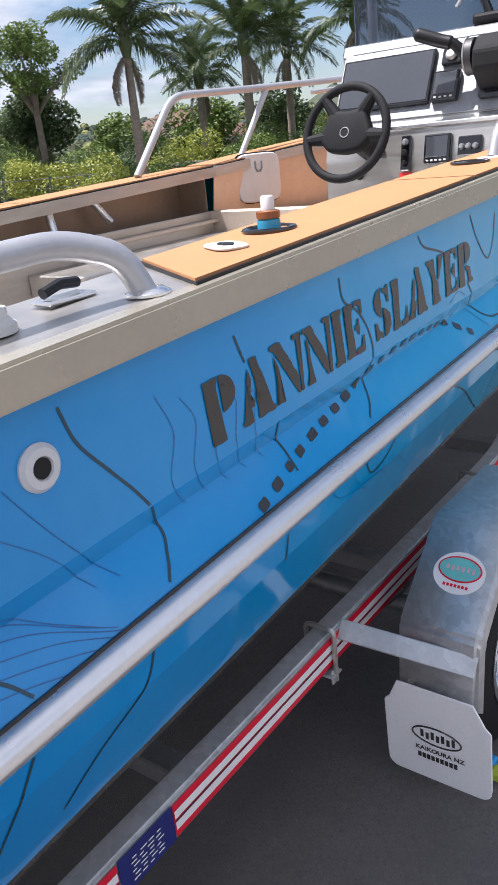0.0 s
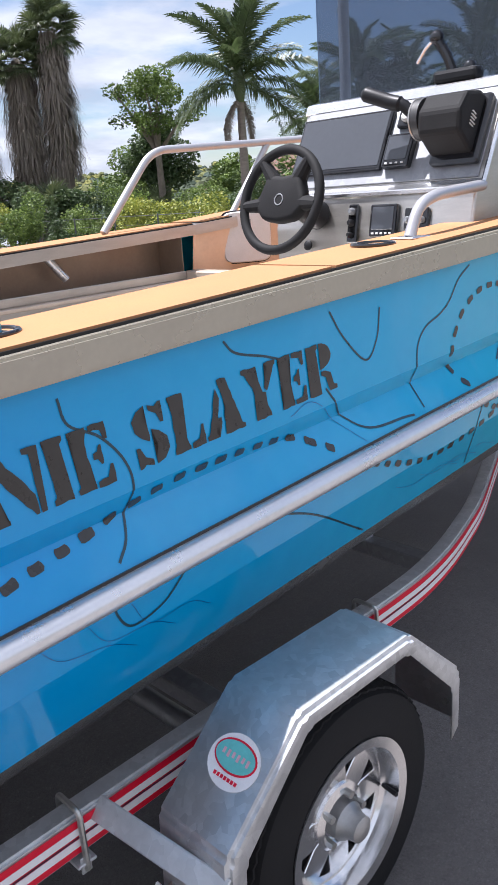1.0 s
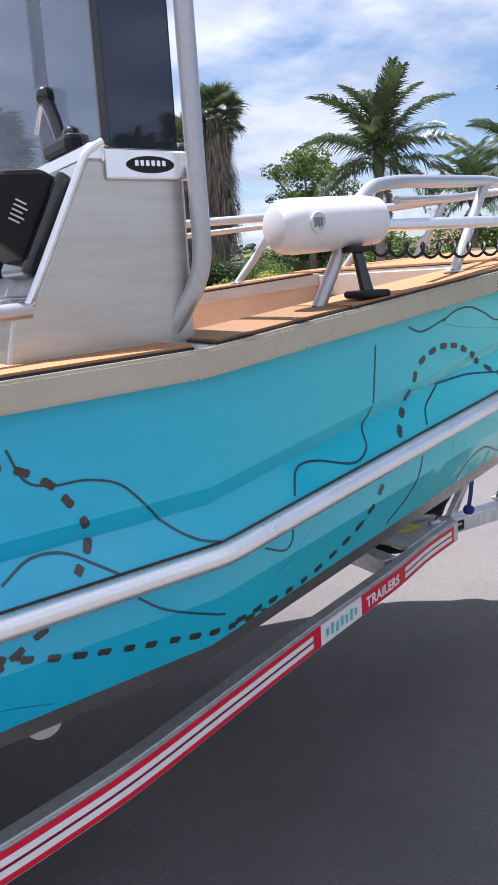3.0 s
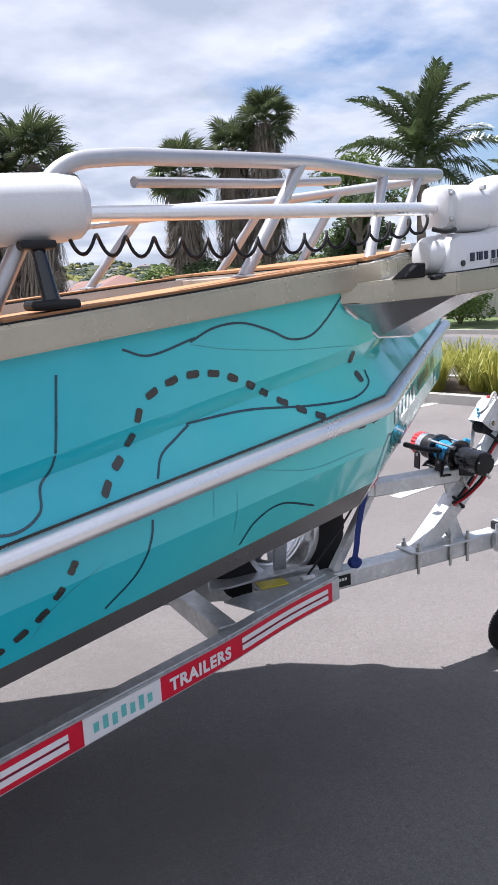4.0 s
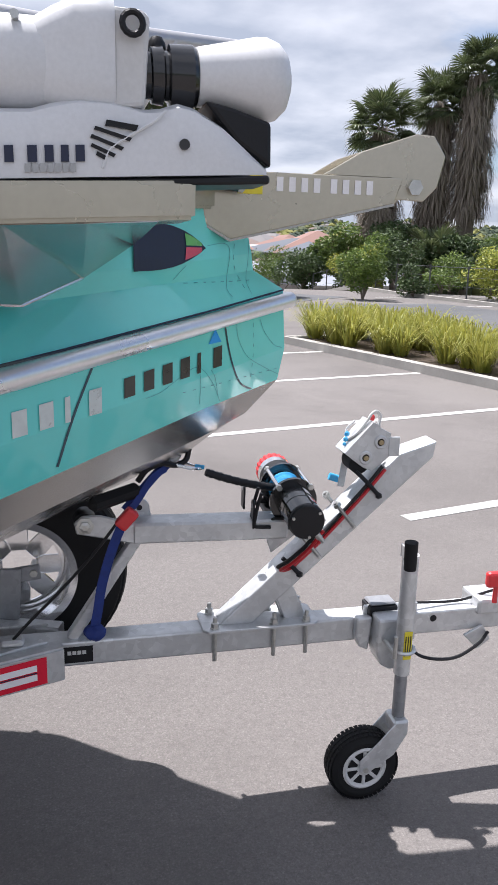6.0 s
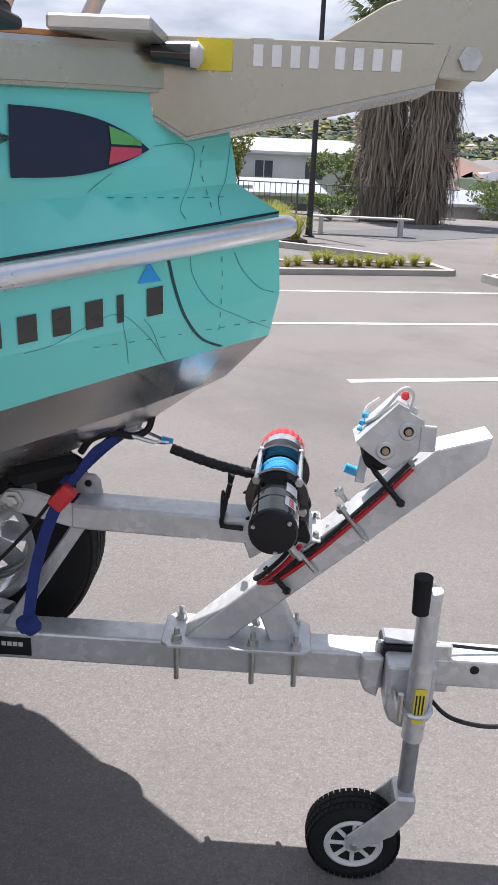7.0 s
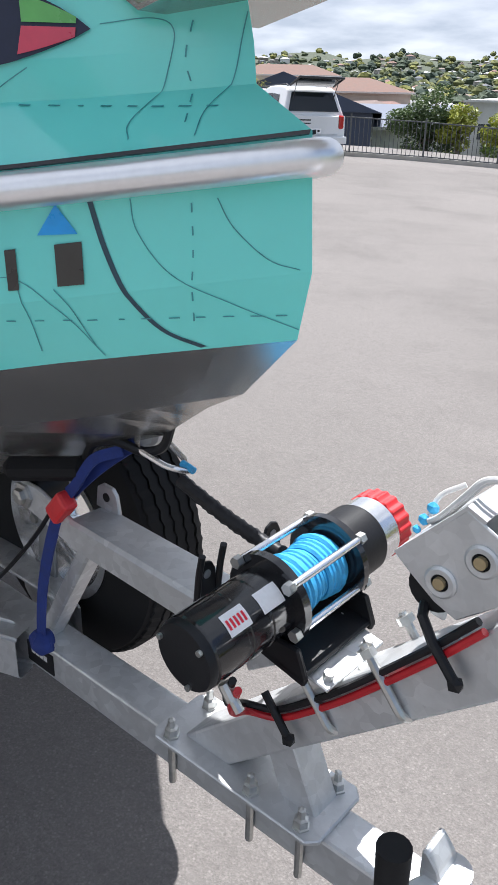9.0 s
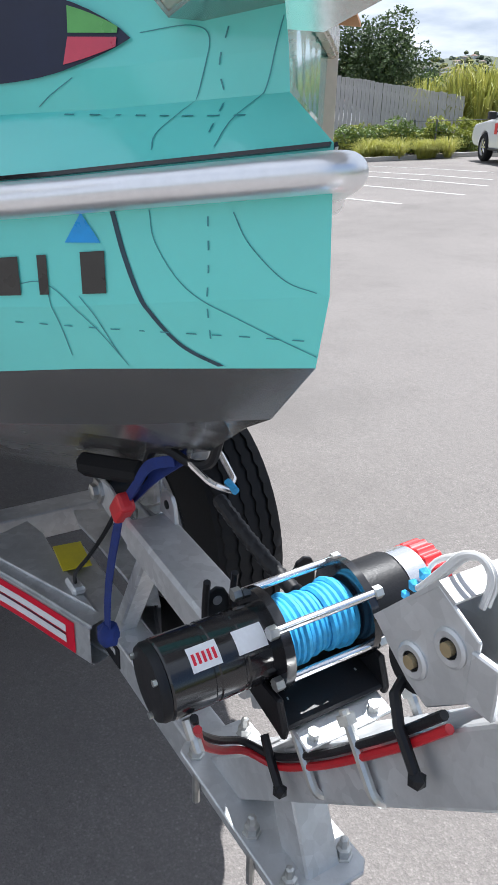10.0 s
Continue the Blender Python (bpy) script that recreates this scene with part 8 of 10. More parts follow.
part("handle_grip", bm, M["rubber"], jack, "black handle grip", True)
bm = B()
side_prism(bm, [(5.486, 0.735), (5.512, 0.735), (5.506, 0.755), (5.492, 0.772), (5.486, 0.772)], -0.190, -0.150, 0.002)
beam(bm, (5.51, -0.168, 0.742), (5.478, -0.233, 0.732), 0.02, 0.008)
part("crank", bm, M["galv"], jack)
bm = B()
for s in (-1, 1):
    side_prism(bm, [(5.525, 0.245), (5.49, 0.245), (5.455, 0.205), (5.388, 0.135), (5.388, 0.10), (5.42, 0.098), (5.49, 0.145), (5.525, 0.205)], JY + s * 0.034 - 0.0025, JY + s * 0.034 + 0.0025, 0.001)
box(bm, (5.485, JY - 0.036, 0.20), (5.53, JY + 0.036, 0.25), 0.006)
part("fork", bm, M["galv"], jack)
jm = frame_of((5.406, JY, 0.1075), (5.406, JY - 1, 0.1075))
bm = B()
lathe(bm, [(0.058, -0.026), (0.082, -0.032), (0.098, -0.026), (0.1045, -0.012), (0.1045, 0.012), (0.098, 0.026), (0.082, 0.032), (0.058, 0.026)], jm, 40)
jt = part("tyre", bm, M["rubber"], jack, "black knobbly tyre", True)
bm = B()
for k in range(46):
    for z in (-0.022, -0.008, 0.008, 0.022):
        a = 2 * math.pi * (k + (0.5 if abs(z) > 0.01 else 0)) / 46
        box(bm, (-0.0058, -0.0055, -0.003), (0.0058, 0.0055, 0.0024 if abs(z) < 0.01 else 0.0), 0, jm @ Matrix.Rotation(a, 4, "Z") @ Matrix.Translation((0.104, 0, z)) @ Matrix.Rotation(radians(90), 4, "Y"))
part("tread", bm, M["rubber"], jt, "tread blocks")
bm = B()
lathe(bm, [(0.050, 0.006), (0.058, 0.010), (0.066, 0.030), (0.060, 0.034), (0.052, 0.028), (0.050, 0.006)], jm, 32, False)
lathe(bm, [(0.022, 0.006), (0.022, 0.032), (0.012, 0.036)], jm, 20)
for k in range(8):
    box(bm, (0.015, -0.005, 0.014), (0.056, 0.005, 0.030), 0.002, jm @ Matrix.Rotation(2 * math.pi * k / 8, 4, "Z"))
part("rim", bm, M["offwhite"], jack, "grey spoked rim")
part("rim_web", lathe(B(), [(0.05, 0.0), (0.05, 0.008)], jm, 24), M["galv_dark"], jack)
bm = B()
rod(bm, (5.406, JY - 0.042, 0.108), (5.406, JY + 0.042, 0.108), 0.0085, seg=6)
part("axle_bolt", bm, M["zinc"], jack)
part("label", box(B(), (JX - 0.012, JY - 0.0275, 0.44), (JX + 0.012, JY - 0.0245, 0.525), 0.001), M["yellow"], jack, "yellow label with black bars")
for k in range(3):
    part("label_bar", box(B(), (JX - 0.009 + 0.007 * k, JY - 0.0285, 0.452), (JX - 0.006 + 0.007 * k, JY - 0.0268, 0.512)), M["black"], jack, "black print bar")
bm = B()
box(bm, (5.43, -0.058, 0.42), (5.60, -0.046, 0.545), 0.004)
side_prism(bm, [(5.400, 0.520), (5.398, 0.460), (5.410, 0.430), (5.440, 0.415), (5.448, 0.52)], -0.085, -0.058, 0.006, 2)
side_prism(bm, [(5.450, 0.532), (5.450, 0.420), (5.462, 0.390), (5.490, 0.372), (5.53, 0.372), (5.555, 0.40), (5.555, 0.532)], -0.128, -0.058, 0.008, 2)
tube(bm, [(JX + 0.0305 * math.cos(u), JY + 0.0305 * math.sin(u), 0.46) for u in (2 * math.pi * k / 20 for k in range(20))], 0.006, 6, True)
part("clamp", bm, M["galv"], jack, "cast swivel clamp")
bm = B()
rod(bm, (5.468, -0.135, 0.47), (5.468, -0.205, 0.47), 0.007, seg=8)
tube(bm, rounded([(5.468, -0.205, 0.455), (5.468, -0.205, 0.52)], 0.01), 0.006, 8)
part("clamp_screw", bm, M["zinc"], jack)
for ob in jack.children_recursive:  # clamped a little further forward and inboard
    for v in ob.data.vertices:
        v.co += Vector((0.020, 0.013, -0.002))
# breakaway box on the drawbar
bb = thing("plug_box", "small black plug box on the drawbar", "box", (5.50, 0, 0.52))
part("case", box(B(), (5.455, -0.03, 0.521), (5.545, 0.035, 0.556), 0.006, None, 2), M["black"], bb)
part("lid", box(B(), (5.46, -0.025, 0.556), (5.54, 0.03, 0.566), 0.004), M["galv_dark"], bb, "grey lid")
bm = B()
tube(bm, smooth_path([(5.55, 0.0, 0.55), (5.75, 0.02, 0.53), (5.84, 0.0, 0.56), (5.90, -0.04, 0.60)], 6), 0.004, 6)
tube(bm, smooth_path([(5.56, -0.05, 0.45), (5.62, -0.06, 0.40), (5.72, -0.06, 0.385), (5.80, -0.055, 0.42), (5.84, -0.04, 0.45)], 6), 0.005, 6)
part("cable", bm, M["black"], bb, "", True)
for ob in bb.children:
    for v in ob.data.vertices:
        v.co += Vector((0.006, -0.030, -0.013))
# coupling at the front of the drawbar
cp = thing("coupling", "galvanised tow coupling with red lever", "coupling", (5.9, 0, 0.52))
bm = B()
box(bm, (5.81, -0.055, 0.50), (6.05, 0.055, 0.552), 0.01, None, 2)
beam(bm, (6.0, 0, 0.53), (6.35, 0, 0.54), 0.07, 0.06, 0.012)
part("body", bm, M["galv"], cp)
bm = B()
bmesh.ops.create_icosphere(bm, subdivisions=2, radius=0.055, matrix=Matrix.Translation((6.40, 0, 0.545)) @ Matrix.Diagonal((1.1, 0.9, 0.8, 1)))
part("ball_cup", bm, M["galv"], cp, "", True)
bm = B()
box(bm, (5.815, -0.085, 0.60), (5.90, -0.06, 0.650), 0.01, None, 2)
rod(bm, (5.85, -0.072, 0.55), (5.85, -0.072, 0.61), 0.008, seg=8)
part("lever", bm, M["redcap"], cp, "red lever")
bm = B()
side_prism(bm, [(5.77, 0.44), (5.82, 0.39), (5.86, 0.42), (5.83, 0.47)], -0.056, -0.046, 0.002)
part("chain_tab", bm, M["galv"], cp)

for ob in cp.children:
    for v in ob.data.vertices:
        v.co += Vector((0.0, -0.008, -0.012))

for x, z in ((2.46, 0.672),):
    lug = thing("chine_lug", "half-round bare aluminium lug under the chine", "lug", (x, -0.80, z), "chine lugs")
    part("plate", side_prism(B(), [(x + 0.042 * math.cos(u), z + 0.036 * math.sin(u)) for u in (math.pi * (1 + k / 12) for k in range(13))] + [(x + 0.042, z + 0.10), (x - 0.042, z + 0.10)], -0.805, -0.797, 0.002), M["bottom"], lug)
    part("slot", side_prism(B(), [(x - 0.02, z - 0.002), (x + 0.02, z + 0.008), (x + 0.018, z + 0.014), (x - 0.016, z + 0.008)], -0.807, -0.804), M["black"], lug, "dark slot")


# ---- trees and plants ----
def child(name, me, parent, m, material=None):
    """Another object on a shared mesh, placed in the world under its thing."""
    ob = new(name, me)
    ob.parent = parent
    ob.matrix_parent_inverse = parent.matrix_basis.inverted()
    ob.matrix_basis = m
    return ob


def mesh_from(name, verts, faces, material, smooth=False):
    me = bpy.data.meshes.new(name)
    me.from_pydata(verts, [], faces)
    me.materials.append(material)
    if smooth:
        me.polygons.foreach_set("use_smooth", [True] * len(me.polygons))
    return me


def at_ground(x, y):
    return Vector((x, y, rise(x, y)))


def frond_mesh(seed, length, droop, width, key="frond"):
    """A feather frond along +x: an arched rib with hanging leaflets on both sides."""
    r = random.Random(seed)
    V3, F = [], []
    n = 46
    line = []
    for k in range(n + 1):
        t = k / n
        line.append(Vector((length * (t - 0.16 * t * t * droop), 0, length * (0.34 * t - droop * 0.62 * t * t))))
    for k in range(n):
        a, b = line[k], line[k + 1]
        w = 0.035 * (1 - k / n) + 0.006
        i = len(V3)
        V3 += [a + Vector((0, -w, 0)), a + Vector((0, w, 0)), b + Vector((0, w * 0.95, 0)), b + Vector((0, -w * 0.95, 0)), a + Vector((0, 0, -w)), b + Vector((0, 0, -w))]
        F += [(i, i + 3, i + 2, i + 1), (i, i + 4, i + 5, i + 3), (i + 1, i + 2, i + 5, i + 4)]
        t = k / n
        if t < 0.1:
            continue
        ll = width * (0.35 + 1.3 * math.sin(math.pi * min(1, 0.12 + t * 0.86)) ** 0.7) * 0.62
        for s in (-1, 1):
            for rep in (0, 1):
                d = Vector((0.55 + 0.35 * t, s * 0.9, r.uniform(-0.25, 0.45))).normalized()
                L = ll * r.uniform(0.75, 1.12)
                p = a.lerp(b, rep * 0.5)
                m1 = p + d * L * 0.5
                e = p + d * L * 0.86 + Vector((0, 0, -L * r.uniform(0.22, 0.6)))
                ww = 0.019 + 0.01 * r.random()
                sx = Vector((ww, 0, 0))
                i = len(V3)
                V3 += [p - sx, p + sx, m1 + sx, m1 - sx, e]
                F += [(i, i + 1, i + 2, i + 3), (i + 3, i + 2, i + 4)]
    return mesh_from("frond", V3, F, M[key])


FRONDS = [frond_mesh(11 + k, 3.4, d, 0.70) for k, d in enumerate((0.75, 1.0, 1.25, 0.9))]


def turned_tube(pts, radii, seg=12):
    bm = B()
    tube(bm, pts, 0.1, seg, False, radii)
    return bm


def feather_palm(x, y, height, spread, seed, n=30, lean=(0, 0), label="tall feather palm with a ringed grey trunk", trunk=0.17):
    r = random.Random(seed)
    g = at_ground(x, y)
    palm = thing("palm_tree", label, "palm tree", g, "feather palms")
    top = g + Vector((lean[0], lean[1], height))
    pts, rad = [], []
    for k in range(27):
        t = k / 26
        pts.append(g.lerp(top, t) + Vector((lean[0], lean[1], 0)) * (t * t - t) * 0.6)
        rad.append(trunk * (1.25 - 0.45 * t + (0.35 * max(0, 0.06 - t) / 0.06)) * (1.05 if k % 2 else 0.97))
    part("trunk", turned_tube(pts, rad), M["bark"], palm, "ringed grey-brown trunk", True)
    bm = B()
    lathe(bm, [(trunk * 0.8, -0.5), (trunk * 1.5, -0.1), (trunk * 1.3, 0.4), (trunk * 0.5, 0.9)], Matrix.Translation(top), 12)
    part("crownshaft", bm, M["frond"], palm, "green crown base", True)
    for k in range(n):
        a = 2.4 * k + r.uniform(-0.25, 0.25)
        t = k / (n - 1)
        tilt = radians(80 - 98 * t + r.uniform(-8, 8))
        m = Matrix.Translation(top + Vector((0, 0, 0.35 * (1 - t)))) @ Matrix.Rotation(a, 4, "Z") @ Matrix.Rotation(-tilt, 4, "Y") @ Matrix.Rotation(r.uniform(-0.5, 0.5), 4, "X") @ Matrix.Scale(spread / 3.2 * r.uniform(0.85, 1.12), 4)
        child("frond", FRONDS[r.randrange(4)], palm, m)
    # hanging fruit stalks and old fronds
    for k in range(4):
        a = r.uniform(0, 6.3)
        m = Matrix.Translation(top - Vector((0, 0, 0.25))) @ Matrix.Rotation(a, 4, "Z") @ Matrix.Rotation(radians(62), 4, "Y") @ Matrix.Scale(spread / 4.6, 4)
        child("dead_frond", DEAD_FROND, palm, m)
    return palm


DEAD_FROND = frond_mesh(71, 3.0, 0.8, 0.5, "skirt")


def fan_mesh(seed, size, key="fan"):
    """A fan leaf along +x: a stalk and a pleated half disc of pointed blades with drooping tips."""
    r = random.Random(seed)
    V3, F = [], []
    i = 0
    s = size
    V3 += [Vector((0, -0.02, 0)), Vector((0, 0.02, 0)), Vector((s, 0.014, 0)), Vector((s, -0.014, 0)), Vector((0, 0, -0.03)), Vector((s, 0, -0.02))]
    F += [(0, 3, 2, 1), (0, 4, 5, 3), (1, 2, 5, 4)]
    n = 30
    for k in range(n):
        a = radians(-135 + 270 * (k + 0.5) / n)
        L = s * 0.95 * (0.75 + 0.25 * math.cos(a * 0.6)) * r.uniform(0.9, 1.08)
        d = Vector((math.cos(a), math.sin(a), 0))
        q = Vector((-d.y, d.x, 0))
        o = Vector((s, 0, 0))
        w = L * 0.5 * math.tan(radians(135 / n)) * 1.05
        up = Vector((0, 0, 0.05 * s * (1 if k % 2 else -1) * 0.6))
        i = len(V3)
        mid = o + d * L * 0.55 + Vector((0, 0, -0.06 * s * abs(math.sin(a))))
        tip = o + d * L * 0.98 + Vector((0, 0, -L * r.uniform(0.12, 0.5)))
        V3 += [o + up * 0.2, mid - q * w + up, mid + q * w - up, o + d * L * 0.8 - q * w * 0.4 + Vector((0, 0, -L * 0.1)), o + d * L * 0.8 + q * w * 0.4 + Vector((0, 0, -L * 0.1)), tip]
        F += [(i, i + 1, i + 2), (i + 1, i + 3, i + 4, i + 2), (i + 3, i + 5, i + 4)]
    return mesh_from("fan", V3, F, M[key])


FANS = [fan_mesh(5 + k, 0.95) for k in range(4)]
DEAD_FANS = [fan_mesh(15 + k, 0.95, "skirt") for k in range(2)]


def skirt_mesh(seed, top, bottom, radius, n=420, key="skirt"):
    """Dead leaves hanging in a shaggy sleeve round the trunk."""
    r = random.Random(seed)
    V3, F = [], []
    for k in range(n):
        z = top + (bottom - top) * r.random() ** 0.9
        t = (z - bottom) / (top - bottom)
        rr = radius * (0.50 + 0.50 * math.sin(math.pi * min(1, 0.25 + t * 0.7))) * r.uniform(0.6, 1.2)
        a = r.uniform(0, 2 * math.pi)
        L = r.uniform(0.6, 1.3)
        d = Vector((math.cos(a), math.sin(a), 0))
        q = Vector((-d.y, d.x, 0)) * r.uniform(0.010, 0.034)
        p = d * rr * 0.62 + Vector((0, 0, z + L * 0.45))
        m1 = d * rr + Vector((0, 0, z))
        e = d * rr * r.uniform(0.8, 1.3) + Vector((0, 0, z - L * 0.7)) + q * r.uniform(-5, 5)
        i = len(V3)
        V3 += [p - q * 0.4, p + q * 0.4, m1 + q, m1 - q, e + q * 0.3, e - q * 0.3]
        F += [(i, i + 1, i + 2, i + 3), (i + 3, i + 2, i + 4, i + 5)]
    return mesh_from("skirt", V3, F, M[key])


def fan_palm(x, y, height, seed, skirt_to=None, radius=0.75, lean=(0, 0), n=34, size=1.0, trunk=0.33):
    r = random.Random(seed)
    g = at_ground(x, y)
    palm = thing("fan_palm", "fan palm with a shaggy skirt of dead brown leaves", "palm tree", g, "fan palms")
    top = g + Vector((lean[0], lean[1], height))
    pts = [g.lerp(top, k / 12) for k in range(13)]
    part("trunk", turned_tube(pts, [trunk * (1.35 - 0.5 * k / 12) for k in range(13)]), M["bark"], palm, "thick brown trunk", True)
    if skirt_to is not None:
        child("skirt", skirt_mesh(seed, height - 0.2, skirt_to, radius, int(330 * (height - skirt_to)) + 200), palm, Matrix.Translation(g) @ Matrix(((1, 0, lean[0] / height, 0), (0, 1, lean[1] / height, 0), (0, 0, 1, 0), (0, 0, 0, 1))))
        for k in range(int(11 * (height - skirt_to))):
            z = r.uniform(skirt_to + 1.0, height + 0.1)
            a = r.uniform(0, 6.3)
            o = Vector((math.cos(a), math.sin(a), 0)) * radius * 0.35
            m = Matrix.Translation(g + Vector((lean[0], lean[1], 0)) * (z / height) + o + Vector((0, 0, z))) @ Matrix.Rotation(a, 4, "Z") @ Matrix.Rotation(radians(r.uniform(58, 86)), 4, "Y") @ Matrix.Rotation(r.uniform(-0.7, 0.7), 4, "X") @ Matrix.Scale(size * r.uniform(0.55, 0.8), 4)
            child("dead_leaf", DEAD_FANS[r.randrange(2)], palm, m)
    for k in range(n):
        t = k / (n - 1)
        tilt = radians(70 - 105 * t + r.uniform(-10, 10))
        m = Matrix.Translation(top + Vector((0, 0, 0.5 * (1 - t) - 0.15))) @ Matrix.Rotation(2.4 * k + r.uniform(-0.3, 0.3), 4, "Z") @ Matrix.Rotation(-tilt, 4, "Y") @ Matrix.Rotation(r.uniform(-0.6, 0.6), 4, "X") @ Matrix.Scale(size * r.uniform(0.85, 1.15), 4)
        child("fan_leaf", FANS[r.randrange(4)], palm, m)
    return palm


def leaf_cloud(seed, blobs, n, size, flat=0.5):
    """Small bent leaves filling a set of uneven clumps (centre, radii)."""
    r = random.Random(seed)
    V3, F = [], []
    total = sum(b[1][0] * b[1][1] * b[1][2] for b in blobs)
    for c, rad in blobs:
        count = max(12, int(n * (rad[0] * rad[1] * rad[2]) / total))
        for _ in range(count):
            d = Vector((r.gauss(0, 1), r.gauss(0, 1), r.gauss(0, 1))).normalized()
            q = r.uniform(0.45, 1.05) ** 0.6
            p = Vector(c) + Vector((d.x * rad[0], d.y * rad[1], d.z * rad[2])) * q
            u = Vector((r.gauss(0, 1), r.gauss(0, 1), r.gauss(0, 0.6))).normalized()
            v = (d + Vector((r.gauss(0, 0.5), r.gauss(0, 0.5), 0.4 + r.gauss(0, 0.5)))).cross(u).normalized()
            L = size * r.uniform(0.6, 1.35)
            w = L * 0.30
            i = len(V3)
            bend = u.cross(v) * L * 0.15
            V3 += [p - u * L * 0.5, p - v * w + bend, p + u * L * 0.5, p + v * w + bend]
            F += [(i, i + 1, i + 2), (i, i + 2, i + 3)]
    return V3, F


def clumps(seed, centre, radii, k, part_r=(0.3, 0.5)):
    """Uneven clumps spread through an ellipsoid."""
    r = random.Random(seed)
    out = []
    for _ in range(k):
        d = Vector((r.gauss(0, 1), r.gauss(0, 1), r.gauss(0, 1))).normalized() * r.uniform(0.35, 0.85)
        s = r.uniform(*part_r)
        out.append(((centre[0] + d.x * radii[0], centre[1] + d.y * radii[1], centre[2] + d.z * radii[2]), (radii[0] * s, radii[1] * s, radii[2] * s * 0.85)))
    return out


def broad_tree(x, y, height, radii, seed, key, leaves=7000, size=0.2, label="leafy broadleaf tree", trunk=0.16, k=16, base=None, part_r=(0.3, 0.5)):
    r = random.Random(seed)
    g = at_ground(x, y) if base is None else Vector((x, y, base))
    tree = thing("tree", label, "tree", g)
    c = Vector((0, 0, height - radii[2]))
    blobs = clumps(seed, c, radii, k, part_r)
    bm = B()
    fork = g + Vector((0, 0, max(0.25, (height - 2 * radii[2]) * 0.9 + 0.15)))
    tube(bm, [g, g.lerp(fork, 0.5) + Vector((0.05, 0.03, 0)), fork], 0.1, 10, False, [trunk * 1.25, trunk, trunk * 0.85])
    part("trunk", bm, M["bark_tree"], tree, "", True)
    for b in blobs[:9]:
        bm = B()
        e = g + Vector(b[0])
        mid = fork.lerp(e, 0.5) + Vector((r.uniform(-0.2, 0.2), r.uniform(-0.2, 0.2), 0.15 * radii[2]))
        tube(bm, smooth_path([fork - Vector((0, 0, 0.05)), mid, e], 4), 0.1, 7, False, [trunk * (0.62 - 0.06 * q) for q in range(9)])
        part("limb", bm, M["bark_tree"], tree, "", True)
    V3, F = leaf_cloud(seed, blobs, leaves, size)
    child("crown", mesh_from("crown", V3, F, M[key]), tree, Matrix.Translation(g))
    return tree


def shrub(x, y, radii, seed, key, leaves=2500, size=0.11, label="rounded leafy green shrub beside the road", k=11, group="shrubs"):
    g = at_ground(x, y)
    bush = thing("shrub", label, "shrub", g, group)
    blobs = clumps(seed, (0, 0, radii[2] * 0.95), (radii[0], radii[1], radii[2]), k, (0.32, 0.5))
    for b in blobs[:4]:
        bm = B()
        tube(bm, [g, g + Vector(b[0]) * 0.5 + Vector((0.03, 0, 0.05)), g + Vector(b[0])], 0.02, 6, False, [0.035, 0.025, 0.012])
        part("stem", bm, M["bark_tree"], bush, "", True)
    V3, F = leaf_cloud(seed, blobs, leaves, size)
    child("foliage", mesh_from("foliage", V3, F, M[key]), bush, Matrix.Translation(g))
    return bush


def tussock_mesh(seed, key, blades=230, h=0.62, spread=0.5):
    r = random.Random(seed)
    V3, F = [], []
    for _ in range(blades):
        a = r.uniform(0, 2 * math.pi)
        d = Vector((math.cos(a), math.sin(a), 0))
        q = Vector((-d.y, d.x, 0)) * r.uniform(0.004, 0.009)
        o = d * r.uniform(0, 0.12)
        out = r.random() ** 0.7 * spread
        H = h * r.uniform(0.55, 1.1)
        p1 = o + d * out * 0.35 + Vector((0, 0, H * 0.6))
        p2 = o + d * out * 0.75 + Vector((0, 0, H * 0.92))
        p3 = o + d * out * 1.15 + Vector((0, 0, H * r.uniform(0.45, 1.0)))
        i = len(V3)
        V3 += [o - q, o + q, p1 + q, p1 - q, p2 + q * 0.8, p2 - q * 0.8, p3]
        F += [(i, i + 1, i + 2, i + 3), (i + 3, i + 2, i + 4, i + 5), (i + 5, i + 4, i + 6)]
    return mesh_from("tussock", V3, F, M[key])


TUSSOCKS = [tussock_mesh(40 + k, "tussock") for k in range(4)]
TUSSOCK_GOLD = tussock_mesh(50, "reed", 260, 0.62, 0.55)


def tussock(x, y, s, seed, me=None, label="yellow-green tussock grass clump in the bed", lift=0.07):
    r = random.Random(seed)
    ob = new("tussock", me or TUSSOCKS[seed % 4])
    ob.matrix_basis = Matrix.Translation(at_ground(x, y) + Vector((0, 0, lift))) @ Matrix.Rotation(r.uniform(0, 6.3), 4, "Z") @ Matrix.Scale(s, 4)
    return tagged(ob, label, "grass", "tussocks")


r0 = random.Random(9)
for a, b, n in ((K0, K1, 21), (K1, K2, 12)):
    side = Vector(((b - a).y, -(b - a).x, 0)).normalized()
    for k in range(n):
        for row in (0.45, 1.2):
            p = a.lerp(b, (k + 0.5 + r0.uniform(-0.25, 0.25)) / n) + side * (row + r0.uniform(-0.12, 0.12))
            if 0.30 < (k / n) < 0.36 and b is K2:
                continue
            tussock(p.x, p.y, r0.uniform(0.8, 1.1), k * 7 + int(row * 10))
for k in range(22):
    t = (k + 0.5) / 22
    tussock(5.30 - 1.55 * t + r0.uniform(-0.35, 0.35), 15.8 + 7.55 * t, r0.uniform(0.75, 1.05), 300 + k, TUSSOCK_GOLD if k % 3 else None)
